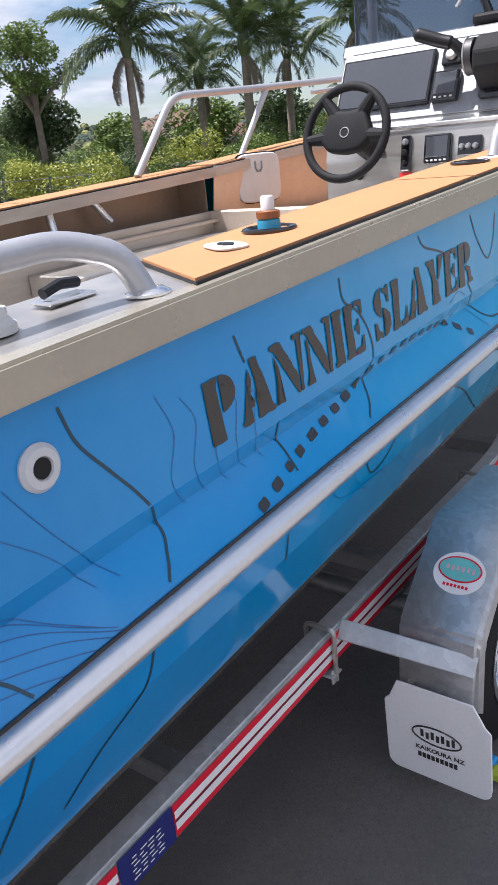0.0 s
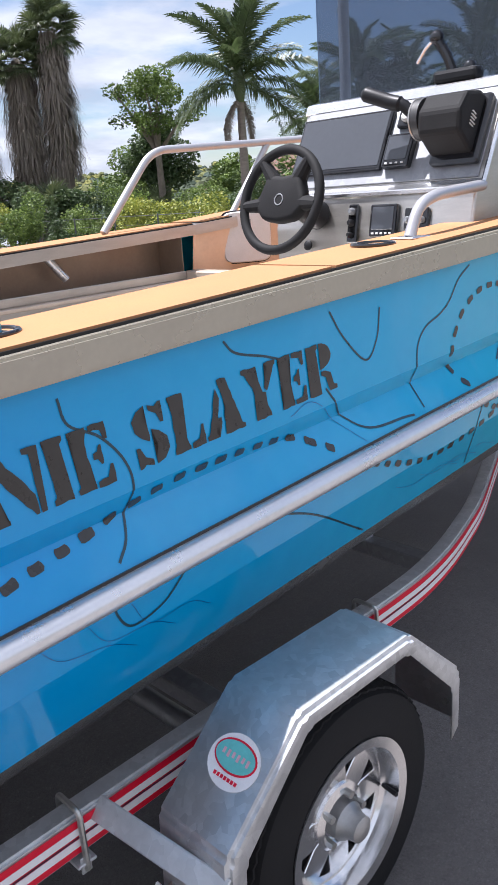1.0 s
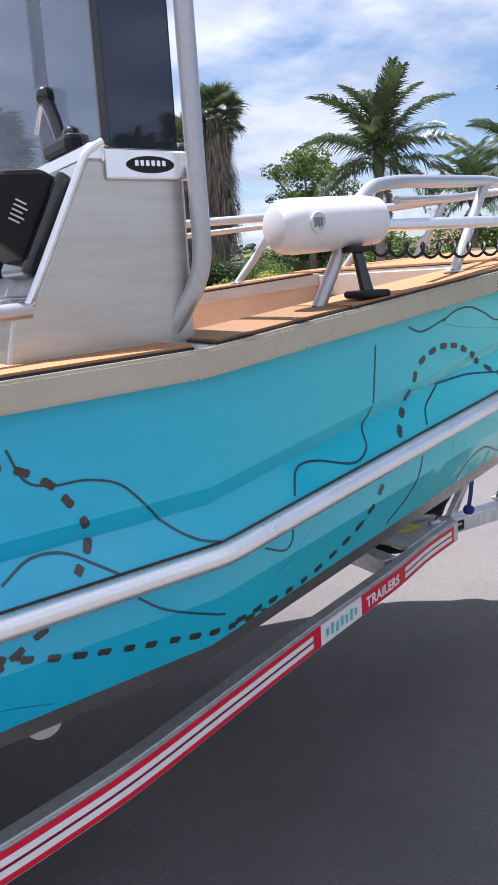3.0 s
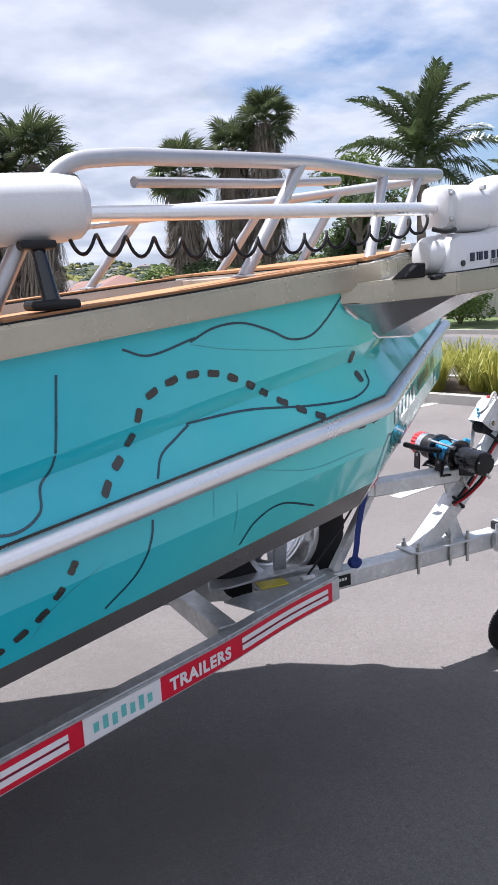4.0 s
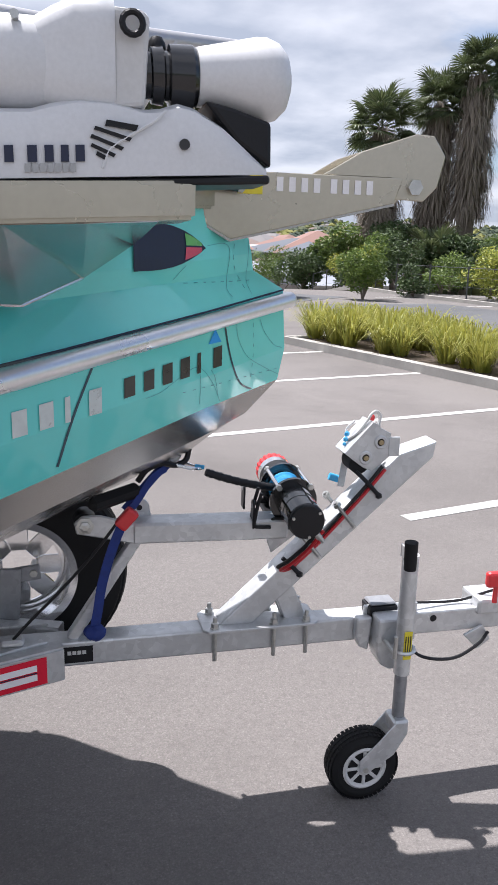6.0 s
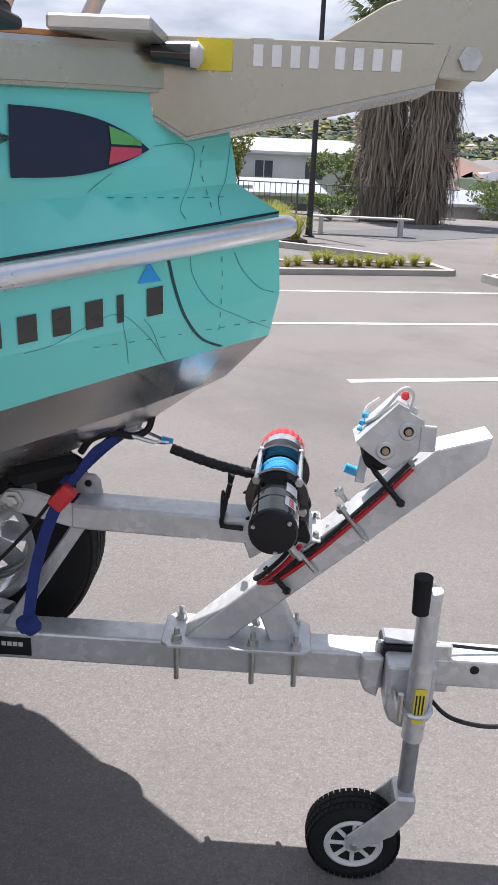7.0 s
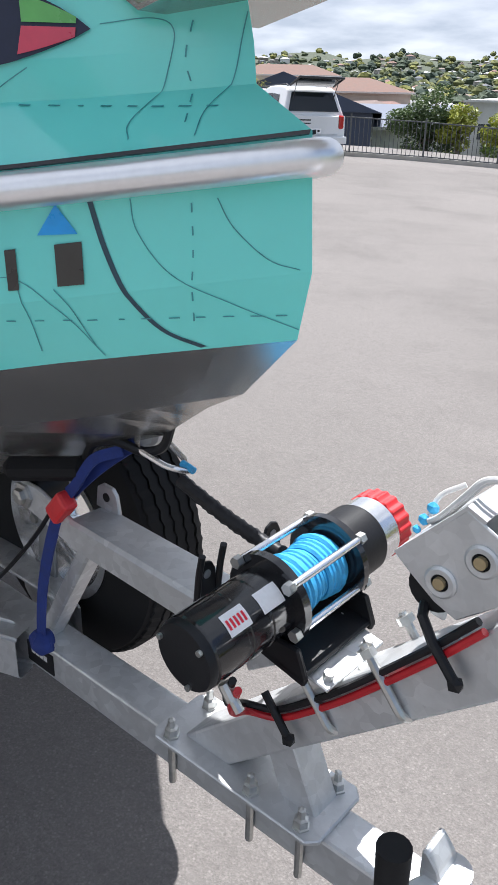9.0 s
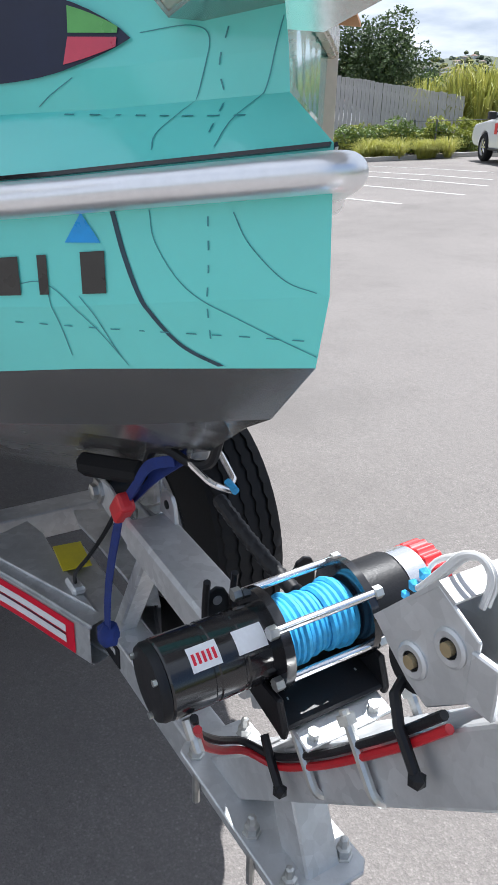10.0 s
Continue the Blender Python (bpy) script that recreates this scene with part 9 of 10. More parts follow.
for k in range(16):
    t = (k + 0.5) / 16
    tussock(5.1 + 2.5 * t + r0.uniform(-0.1, 0.1), 11.08 + 0.7 * t + r0.uniform(-0.28, 0.28), r0.uniform(0.22, 0.4), 400 + k, None, "short dry grass tuft on the island")
for k in range(12):
    t = (k + 0.5) / 12
    tussock(-14.93 + 1.73 * t + r0.uniform(-0.3, 0.2), 16.39 + 3.55 * t * 0.62 + r0.uniform(-0.2, 0.2), r0.uniform(0.85, 1.15), 500 + k, TUSSOCK_GOLD, "golden tussock grass clump behind the kerb", 0.02)

# feather palms beyond the road
feather_palm(20.3, 17.8, 5.0, 2.85, 1, 28, (0.0, 0.0), trunk=0.145)
feather_palm(32.0, 21.4, 5.9, 3.3, 2, 25, trunk=0.22)
feather_palm(33.4, 25.4, 5.4, 2.8, 3, 23, trunk=0.2)
feather_palm(36.5, 22.0, 6.4, 3.0, 4, 23, trunk=0.2)
feather_palm(35.0, 17.2, 6.4, 3.2, 5, 24, trunk=0.2)
# fan palms
fan_palm(25.3, 36.8, 11.5, 21, 4.4, 1.1, (0.4, 0.3), 46, 1.0, 0.4)
fan_palm(23.9, 38.0, 10.2, 22, 4.0, 1.0, (0.2, 0.0), 42, 1.0, 0.38)
fan_palm(21.3, 38.6, 8.9, 24, 2.2, 1.15, (-0.2, 0.0), 40, 1.15, 0.36)
fan_palm(23.0, 35.0, 1.6, 25, None, 0.6, (0, 0), 22, 1.25, 0.3)
fan_palm(8.2, 25.6, 5.7, 26, 0.4, 0.85, (-0.1, 0.1), 42, 0.95, 0.42)
fan_palm(9.6, 25.2, 6.0, 28, 0.4, 0.85, (0.1, 0.1), 42, 0.95, 0.42)
fan_palm(28.5, 33.0, 1.4, 27, None, 0.6, (0, 0), 20, 1.1, 0.25)
# broadleaf trees
broad_tree(28.9, 32.9, 9.7, (2.7, 2.7, 2.2), 31, "leaf", 7000, 0.17, "round-headed broadleaf tree with open branches", 0.2, 34, part_r=(0.18, 0.30))
broad_tree(31.5, 35.5, 8.0, (2.6, 2.6, 2.4), 33, "leaf_dark", 7000, 0.24, "dark leafy tree beside the lawn", 0.2, 18)
broad_tree(32.0, 39.5, 6.5, (2.8, 2.8, 2.2), 35, "leaf", 6000, 0.24, "leafy tree at the edge of the lawn", 0.18, 16)
for k, (x, y, h) in enumerate(((21.4, 36.6, 4.3), (19.2, 37.4, 3.7), (17.2, 38.6, 3.4), (24.0, 34.0, 3.4))):
    broad_tree(x, y, h, (1.9, 1.9, h * 0.42), 260 + k, "leaf_dark" if k != 1 else "leaf", 4200, 0.2, "dark leafy tree behind the lane railing", 0.16, 16)
broad_tree(1.83, 30.35, 3.7, (1.7, 1.7, 1.95), 36, "leaf_olive", 13000, 0.14, "golden-green dense tree behind the fence", 0.16, 24)
broad_tree(-11.55, 30.8, 2.9, (1.7, 1.7, 1.5), 37, "leaf_dark", 5200, 0.15, "dark rounded tree behind the fence", 0.14, 15)
broad_tree(-21.09, 22.02, 6.1, (2.3, 2.3, 2.7), 38, "leaf_dark", 11000, 0.16, "dark tall tree behind the paling fence", 0.2, 24)
broad_tree(-23.37, 20.44, 4.4, (2.0, 2.0, 1.8), 41, "leaf_dark", 7000, 0.16, "dark leafy tree behind the paling fence", 0.2, 18)
broad_tree(-20.72, 25.06, 3.7, (1.5, 1.5, 1.4), 39, "leaf", 4500, 0.16, "leafy tree behind the reeds", 0.16, 16)
broad_tree(7.55, 27.79, 2.6, (1.5, 1.5, 1.2), 40, "leaf", 3800, 0.14, "light green garden tree behind the fence", 0.1, 13)
for k, (x, y, h) in enumerate(((37.0, 28.6, 5.4), (40.5, 25.0, 5.8), (34.0, 31.2, 5.0), (42.0, 19.0, 6.0), (38.5, 33.5, 4.2), (46.0, 29.0, 6.5))):
    broad_tree(x, y, h, (2.6, 2.6, h * 0.36), 240 + k, "leaf_dark" if k % 2 else "leaf", 4200, 0.26, "leafy tree behind the palms", 0.18, 15)
# shrubs and hedges beyond the road
for k, (x, y, rr, h, key) in enumerate(((17.6, 27.4, 1.15, 1.35, "leaf_dark"), (19.2, 26.6, 1.0, 0.6, "leaf"), (19.4, 23.4, 1.5, 0.95, "leaf_gold"), (20.6, 21.2, 1.6, 0.95, "leaf_gold"), (19.7, 19.4, 1.3, 0.8, "leaf_gold"), (21.8, 17.6, 1.5, 0.75, "leaf"), (22.6, 26.8, 1.7, 1.25, "leaf"), (24.6, 23.2, 1.6, 1.0, "leaf_dark"), (26.0, 20.8, 1.8, 1.3, "leaf_gold"), (27.5, 18.2, 1.6, 1.1, "leaf"), (29.5, 15.4, 1.8, 1.2, "leaf_dark"), (24.5, 30.4, 1.8, 1.4, "leaf_dark"), (27.6, 28.4, 1.8, 1.6, "leaf"), (30.8, 26.8, 2.0, 1.9, "leaf_dark"), (21.0, 29.5, 1.3, 0.9, "leaf"), (16.8, 30.2, 0.9, 0.6, "leaf_dark"), (32.5, 21.0, 1.9, 1.5, "leaf"), (33.5, 17.8, 1.9, 1.4, "leaf_gold"), (18.5, 33.5, 1.6, 1.3, "leaf_gold"), (19.8, 38.5, 2.0, 1.9, "leaf_dark"), (16.4, 41.0, 1.8, 1.6, "leaf"))):
    shrub(x, y, (rr, rr, h), 60 + k, key, int(1500 * rr * max(0.8, h)), 0.12)
for k in range(11):
    t = k / 10
    shrub(-16.66 + 2.64 * t, 16.75 + 3.42 * t, (0.85, 0.85, 0.5 + 0.08 * (k % 3)), 100 + k, "leaf" if k % 2 else "leaf_gold", 1500, 0.11, "green flowering shrub below the paling fence")
shrub(14.3, 22.6, (0.85, 0.85, 1.15), 140, "leaf", 3600, 0.10, "tall grey-green shrub beside the lane")
shrub(17.0, 24.4, (0.8, 0.8, 0.6), 141, "leaf_dark", 1600, 0.11)
shrub(6.58, 24.8, (0.8, 0.8, 0.5), 130, "leaf", 1200, 0.1)
shrub(-1.23, 27.2, (0.7, 0.7, 0.7), 131, "leaf_gold", 1300, 0.1)


def reed_clump(x, y, seed, h):
    r = random.Random(seed)
    V3, F = [], []
    for _ in range(420):
        a = r.uniform(0, 2 * math.pi)
        d = Vector((math.cos(a), math.sin(a), 0))
        q = Vector((-d.y, d.x, 0)) * r.uniform(0.012, 0.022)
        o = d * r.uniform(0, 0.45)
        H = h * r.uniform(0.5, 1.08)
        out = r.uniform(0.1, 0.85)
        pts = [o, o + d * out * 0.2 + Vector((0, 0, H * 0.55)), o + d * out * 0.6 + Vector((0, 0, H * 0.9)), o + d * out * 1.25 + Vector((0, 0, H * r.uniform(0.7, 1.0)))]
        i = len(V3)
        V3 += [pts[0] - q, pts[0] + q, pts[1] + q, pts[1] - q, pts[2] + q * 0.8, pts[2] - q * 0.8, pts[3]]
        F += [(i, i + 1, i + 2, i + 3), (i + 3, i + 2, i + 4, i + 5), (i + 5, i + 4, i + 6)]
    ob = new("reeds", mesh_from("reeds", V3, F, M["reed"]))
    ob.matrix_basis = Matrix.Translation(at_ground(x, y))
    tagged(ob, "tall yellow-green reed clump behind the mesh fence", "reeds", "reeds")


for k, (x, y, h) in enumerate(((-16.67, 20.77, 2.6), (-15.82, 21.44, 3.0), (-15.16, 21.89, 2.8), (-14.82, 22.72, 2.4), (-17.44, 21.51, 2.3), (-15.83, 22.84, 2.9))):
    reed_clump(x, y, 200 + k, h)


# ---- fences, lamps, bench ----
def shared_box(name, size, material):
    bm = B()
    box(bm, (-size[0] / 2, -size[1] / 2, 0), (size[0] / 2, size[1] / 2, size[2]), 0.003)
    me = bpy.data.meshes.new(name)
    bm.to_mesh(me)
    bm.free()
    me.materials.append(material)
    return me


BALUSTER = shared_box("baluster", (0.018, 0.018, 0.98), M["fence_metal"])
POST = shared_box("post", (0.05, 0.05, 1.18), M["fence_metal"])


def metal_panel(a, b, label="dark metal railing panel on the kerb", gap=0.13):
    a, b = at_ground(*a), at_ground(*b)
    fence = thing("railing", label, "fence", a, "railings")
    d = b - a
    turn = Matrix.Rotation(math.atan2(d.y, d.x), 4, "Z")
    child("post", POST, fence, Matrix.Translation(a) @ turn)
    for h in (0.12, 1.08):
        part("rail", beam(B(), a + Vector((0, 0, h)), b + Vector((0, 0, h)), 0.035, 0.035, 0.003), M["fence_metal"], fence)
    n = int(d.length / gap)
    for k in range(1, n):
        child("baluster", BALUSTER, fence, Matrix.Translation(a.lerp(b, k / n) + Vector((0, 0, 0.11))) @ turn)


def metal_run(points, step=2.4, **kw):
    for p, q in zip(points, points[1:]):
        p, q = Vector(p), Vector(q)
        n = max(1, round((q - p).length / step))
        for k in range(n):
            metal_panel(tuple(p.lerp(q, k / n)), tuple(p.lerp(q, (k + 1) / n)), **kw)


metal_run(FENCE)
metal_panel((2.34, 25.77), (2.97, 24.22), label="grey metal gate standing open", gap=0.16)
metal_run([(3.45, 26.36), (7.51, 24.48), (10.9, 26.05)], gap=0.2)


def wire_panel(a, b):
    """A dark post and rail panel with mesh wires."""
    a, b = at_ground(*a), at_ground(*b)
    fence = thing("wire_fence", "dark post and wire fence by the road", "fence", a, "wire fences")
    bm = B()
    rod(bm, a, a + Vector((0, 0, 1.15)), 0.03, seg=8)
    part("post", bm, M["fence_metal"], fence)
    for h in (0.12, 0.45, 0.78, 1.1):
        bm = B()
        rod(bm, a + Vector((0, 0, h)), b + Vector((0, 0, h)), 0.012 if h > 1 else 0.005, seg=6)
        part("wire", bm, M["fence_metal"], fence)


for p, q, n in (((17.2, 37.0), (17.4, 27.0), 5), ((17.4, 27.0), (19.0, 18.6), 4), ((-14.22, 18.95), (-13.18, 20.94), 1), ((-16.09, 19.71), (-14.22, 18.95), 1)):
    for k in range(n):
        wire_panel(tuple(Vector(p).lerp(Vector(q), k / n)), tuple(Vector(p).lerp(Vector(q), (k + 1) / n)))


def paling_fence(a, b, z0, h, label, lean=0.0, w=0.15):
    """Grey upright palings on two rails."""
    a, b = Vector((*a, z0)), Vector((*b, z0 + lean))
    fence = thing("paling_fence", label, "fence", a)
    d = b - a
    turn = Matrix.Rotation(math.atan2(d.y, d.x), 4, "Z")
    me = shared_box("paling", (w - 0.012, 0.022, h), M["fence_wood"])
    n = int(d.length / w)
    r = random.Random(3)
    for k in range(n):
        child("paling", me, fence, Matrix.Translation(a.lerp(b, (k + 0.5) / n) + Vector((0, r.uniform(-0.008, 0.008), r.uniform(-0.02, 0.02)))) @ turn)
    for hh in (0.3, h - 0.3):
        part("rail", beam(B(), a + Vector((0, 0.04, hh)), b + Vector((0, 0.04, hh)), 0.05, 0.08), M["fence_wood"], fence)


paling_fence((-19.39, 17.04), (-15.19, 21.08), 0.75, 2.3, "weathered grey timber paling fence behind shrubs", -0.75)
paling_fence((24.5, 20.5), (27.0, 15.5), 0.0, 1.1, "low grey timber fence beside the road")


def lamp_pole(x, y, h, r, key, label, lamp=True):
    g = at_ground(x, y)
    pole = thing("lamp_pole", label, "street lamp", g)
    bm = B()
    tube(bm, [g, g + Vector((0, 0, 0.5)), g + Vector((0, 0, h))], r, 14, False, [r * 1.3, r, r * 0.7])
    part("pole", bm, M[key], pole, "", True)
    bm = B()
    lathe(bm, [(r * 2.0, 0), (r * 2.0, 0.03), (r * 1.3, 0.05)], Matrix.Translation(g), 14)
    part("base_flange", bm, M[key], pole, "", True)
    if lamp:
        part("arm", beam(B(), g + Vector((0, 0, h)), g + Vector((-0.9, 0.2, h + 0.1)), 0.06, 0.06), M[key], pole)
        part("lamp_head", box(B(), g + Vector((-1.35, 0.12, h + 0.05)), g + Vector((-0.8, 0.34, h + 0.16)), 0.03), M["offwhite"], pole, "pale lamp head")


lamp_pole(5.73, 17.72, 5.8, 0.07, "pole", "tall black lamp pole behind the kerb")
lamp_pole(-0.6, 30.66, 2.9, 0.075, "pole", "dark street lamp with a pale top", True)
bench = thing("bench", "low grey timber bench beyond the lane", "bench", at_ground(7.05, 18.82))
bg = at_ground(7.05, 18.82)
for k in range(3):
    part("slat", box(B(), bg + Vector((-1.3, -0.2 + 0.14 * k, 0.42)), bg + Vector((1.3, -0.08 + 0.14 * k, 0.46)), 0.004), M["fence_wood"], bench)
for sx in (-1.0, 1.0):
    part("bench_leg", box(B(), bg + Vector((sx - 0.05, -0.2, 0)), bg + Vector((sx + 0.05, 0.2, 0.42)), 0.004), M["fence_wood"], bench)


# ---- buildings ----
def house(x, y, base, w, d, h, turn, wall, roof, roof_h, label, hip=True, rows=1, cols=4, over=0.45):
    """A house with walls, a pitched roof and framed windows on its long face and one end."""
    m = Matrix.Translation((x, y, base)) @ Matrix.Rotation(radians(turn), 4, "Z")
    ob = thing("house", label, "house", (x, y, base))
    part("wall", box(B(), (-w / 2, -d / 2, 0), (w / 2, d / 2, h), 0.0, m), M[wall], ob)
    bm = B()
    o = over
    lo = [(-w / 2 - o, -d / 2 - o, h), (w / 2 + o, -d / 2 - o, h), (w / 2 + o, d / 2 + o, h), (-w / 2 - o, d / 2 + o, h)]
    inset = d / 2 if hip else -0.0
    hi = [(-w / 2 - o + inset, 0, h + roof_h), (w / 2 + o - inset, 0, h + roof_h)]
    vs = [bm.verts.new(m @ Vector(p)) for p in lo + hi]
    for f in ((0, 1, 5, 4), (2, 3, 4, 5), (1, 2, 5), (3, 0, 4), (3, 2, 1, 0)):
        bm.faces.new([vs[k] for k in f])
    bmesh.ops.recalc_face_normals(bm, faces=bm.faces)
    part("roof", bm, M[roof], ob)
    part("fascia", box(B(), (-w / 2 - o, -d / 2 - o - 0.02, h - 0.14), (w / 2 + o, -d / 2 - o, h + 0.02), 0, m), M["house_wall"], ob, "pale fascia board")
    for face in (-1, 1):
        for rr in range(rows):
            for c in range(cols):
                xx = -w / 2 + w * (c + 0.5) / cols
                zz = h * (rr + 0.35) / rows
                hh = min(1.1, h / rows * 0.42)
                y0 = face * d / 2
                fr = part("window", box(B(), (xx - 0.62, y0 - 0.05, zz - 0.06), (xx + 0.62, y0 + 0.05, zz + hh + 0.06), 0.01, m), M["house_wall"], ob, "white framed window")
                for s in (-1, 1):
                    part("pane", box(B(), (xx + s * 0.29 - 0.26, y0 - 0.065, zz), (xx + s * 0.29 + 0.26, y0 + 0.065, zz + hh), 0, m), M["pane"], fr, "dark glass pane")
    return ob


house(42.0, 33.8, -1.9, 12, 8, 3.9, 20, "house_cream", "roof_brown", 2.0, "cream house with a brown hipped tile roof")
house(5.36, 52.92, -2.2, 12.5, 7, 4.7, -4, "house_wall", "roof_grey", 0.9, "white two-storey house with grey metal roof", True, 2, 4)
house(3.71, 44.72, -1.9, 5.0, 6, 2.2, 14, "house_wall", "roof_grey", 0.7, "small white gabled cottage behind the railing", False, 1, 2)
house(-4.08, 46.58, -1.4, 10, 8, 2.1, 20, "roof_blue", "roof_grey", 1.0, "low dark-walled hall with pale metal roof", False, 1, 3)
house(-0.45, 37.83, -1.0, 4.2, 5.0, 1.7, 44, "roof_blue", "roof_grey", 0.6, "dark shed with pale gabled roof", False, 1, 1)
house(-10.83, 59.1, -2.0, 14, 9, 2.6, 34, "house_wall", "roof_grey", 1.4, "low white house with pale roof", True, 1, 5)
hall = house(-22.02, 35.12, -1.7, 9.5, 8.5, 3.5, 122, "roof_blue", "roof_blue", 1.7, "navy gabled hall behind the parked utility", False, 1, 2)
house(-19.12, 40.44, -1.85, 6, 7, 3.0, 29, "house_wall", "roof_blue", 1.2, "white building with navy roof behind the fence", False, 1, 2)
house(-22.28, 62.3, -1.15, 5.5, 6, 4.2, 29, "house_wall", "house_wall", 0.3, "plain white flat-topped hall", True, 1, 2)
house(22.3, 47.0, -3.0, 9, 6, 2.5, 12, "fence_wood", "roof_grey", 0.8, "grey building with a pale metal roof", False, 1, 3)
house(18.4, 52.5, -3.3, 8, 6, 3.2, 8, "fence_wood", "roof_grey", 0.8, "grey building with a pale metal roof", False, 1, 3)


house(-46.7, 72.5, -3.1, 17, 9, 7.2, 35, "house_cream", "roof_brown", 1.5, "long cream apartment row with a brown roof", True, 2, 6)
house(-66.8, 91.2, -2.4, 14, 8, 9.2, 36, "house_cream", "roof_brown", 1.5, "cream apartment block with a brown roof farther up the slope", True, 3, 6)
for k, (az, dd, hh, rr, key) in enumerate(((116.1, 35, 1.9, 0.95, "leaf_gold"), (113.1, 36, 2.2, 1.05, "leaf_gold"), (112.7, 56, 4.7, 1.7, "leaf_dark"), (108.9, 40, 1.8, 0.9, "leaf"), (106.3, 58, 4.0, 1.5, "leaf_gold"), (110.5, 62, 4.4, 1.6, "leaf_dark"), (117.7, 52, 4.2, 1.5, "leaf_dark"), (103.1, 55, 3.6, 1.4, "leaf_dark"))):
    x, y = 5.5 + dd * math.cos(radians(az)), -1 + dd * math.sin(radians(az))
    broad_tree(x, y, hh, (rr, rr, hh * 0.46), 600 + k, key, 2600, 0.15, "dense rounded garden tree behind the railing", 0.12, 14)
# glazed gable of the navy hall
HM = Matrix.Translation((-22.02, 35.12, -1.7)) @ Matrix.Rotation(radians(122), 4, "Z")
gable = [(-1.9, 2.95), (1.9, 2.95), (1.9, 4.05), (0.0, 4.75), (-1.9, 4.05)]
bm = B()
vs = [[bm.verts.new(HM @ Vector((x, a, b))) for a, b in gable] for x in (-4.79, -4.75)]
bm.faces.new(vs[0])
bm.faces.new(vs[1][::-1])
for k in range(5):
    q = (k + 1) % 5
    bm.faces.new((vs[0][k], vs[1][k], vs[1][q], vs[0][q]))
bmesh.ops.recalc_face_normals(bm, faces=bm.faces)
gw = part("gable_window", bm, M["pane"], hall, "glazed gable window")
for k in range(5):
    (a, b), (c, d) = gable[k], gable[(k + 1) % 5]
    part("frame_bar", beam(B(), HM @ Vector((-4.80, a, b)), HM @ Vector((-4.80, c, d)), 0.08, 0.08), M["house_wall"], gw, "white frame bar")
for a, top in ((-0.95, 4.4), (0.0, 4.72), (0.95, 4.4)):
    part("mullion", beam(B(), HM @ Vector((-4.80, a, 2.95)), HM @ Vector((-4.80, a, top)), 0.06, 0.06), M["house_wall"], gw, "white mullion")
part("transom_bar", beam(B(), HM @ Vector((-4.80, -1.9, 3.45)), HM @ Vector((-4.80, 1.9, 3.45)), 0.06, 0.06), M["house_wall"], gw, "white transom bar")
# garden trees among the houses below the fence
rg = random.Random(77)
for k in range(20):
    az, dd = radians(90 + 38 * ((k * 0.618) % 1.0)), 56 + 36 * rg.random()
    hh = rg.uniform(2.0, 3.4)
    broad_tree(5 + dd * math.cos(az), -1 + dd * math.sin(az), hh, (hh * 0.42, hh * 0.42, hh * 0.42), 500 + k, ("leaf_dark", "leaf", "leaf_dark", "leaf_gold")[k % 4], 1300, 0.24, "leafy garden tree among the houses", 0.14, 12)


# hillside suburb: far houses and trees that nobody could count
def island_material(name, tones, rough=0.85):
    m, n, l, p = nodes_of(name)
    geo = n.new("ShaderNodeNewGeometry")
    r = n.new("ShaderNodeValToRGB")
    r.color_ramp.interpolation = "CONSTANT"
    e = r.color_ramp.elements
    e[0].color, e[0].position = (*tones[0], 1), 0.0
    e[1].color, e[1].position = (*tones[1], 1), 1 / len(tones)
    for k, t in enumerate(tones[2:], 2):
        q = e.new(k / len(tones))
        q.color = (*t, 1)
    l.new(geo.outputs["Random Per Island"], r.inputs[0])
    tc = n.new("ShaderNodeTexCoord")
    s = tex(n, l, "ShaderNodeTexNoise", tc.outputs["Object"], Scale=0.2, Detail=4.0)
    l.new(mixed(n, l, 0.3, r.outputs[0], s.outputs[0], "OVERLAY"), p.inputs["Base Color"])
    p.inputs["Roughness"].default_value = rough
    return m


FAR_WALL = island_material("far_house_walls", [(0.60, 0.59, 0.57), (0.44, 0.40, 0.35), (0.34, 0.32, 0.30), (0.68, 0.68, 0.67), (0.26, 0.22, 0.19)])
FAR_ROOF = island_material("far_house_roofs", [(0.21, 0.12, 0.10), (0.16, 0.15, 0.15), (0.36, 0.36, 0.37), (0.17, 0.125, 0.11), (0.50, 0.50, 0.51), (0.09, 0.10, 0.12)])
FAR_LEAF = island_material("far_tree_tops", [(0.045, 0.065, 0.04), (0.075, 0.09, 0.045), (0.035, 0.055, 0.04), (0.13, 0.14, 0.05), (0.06, 0.08, 0.05), (0.18, 0.18, 0.05)], 0.95)
rf = random.Random(17)
WV, WF, RV, RF, TV, TF = [], [], [], [], [], []


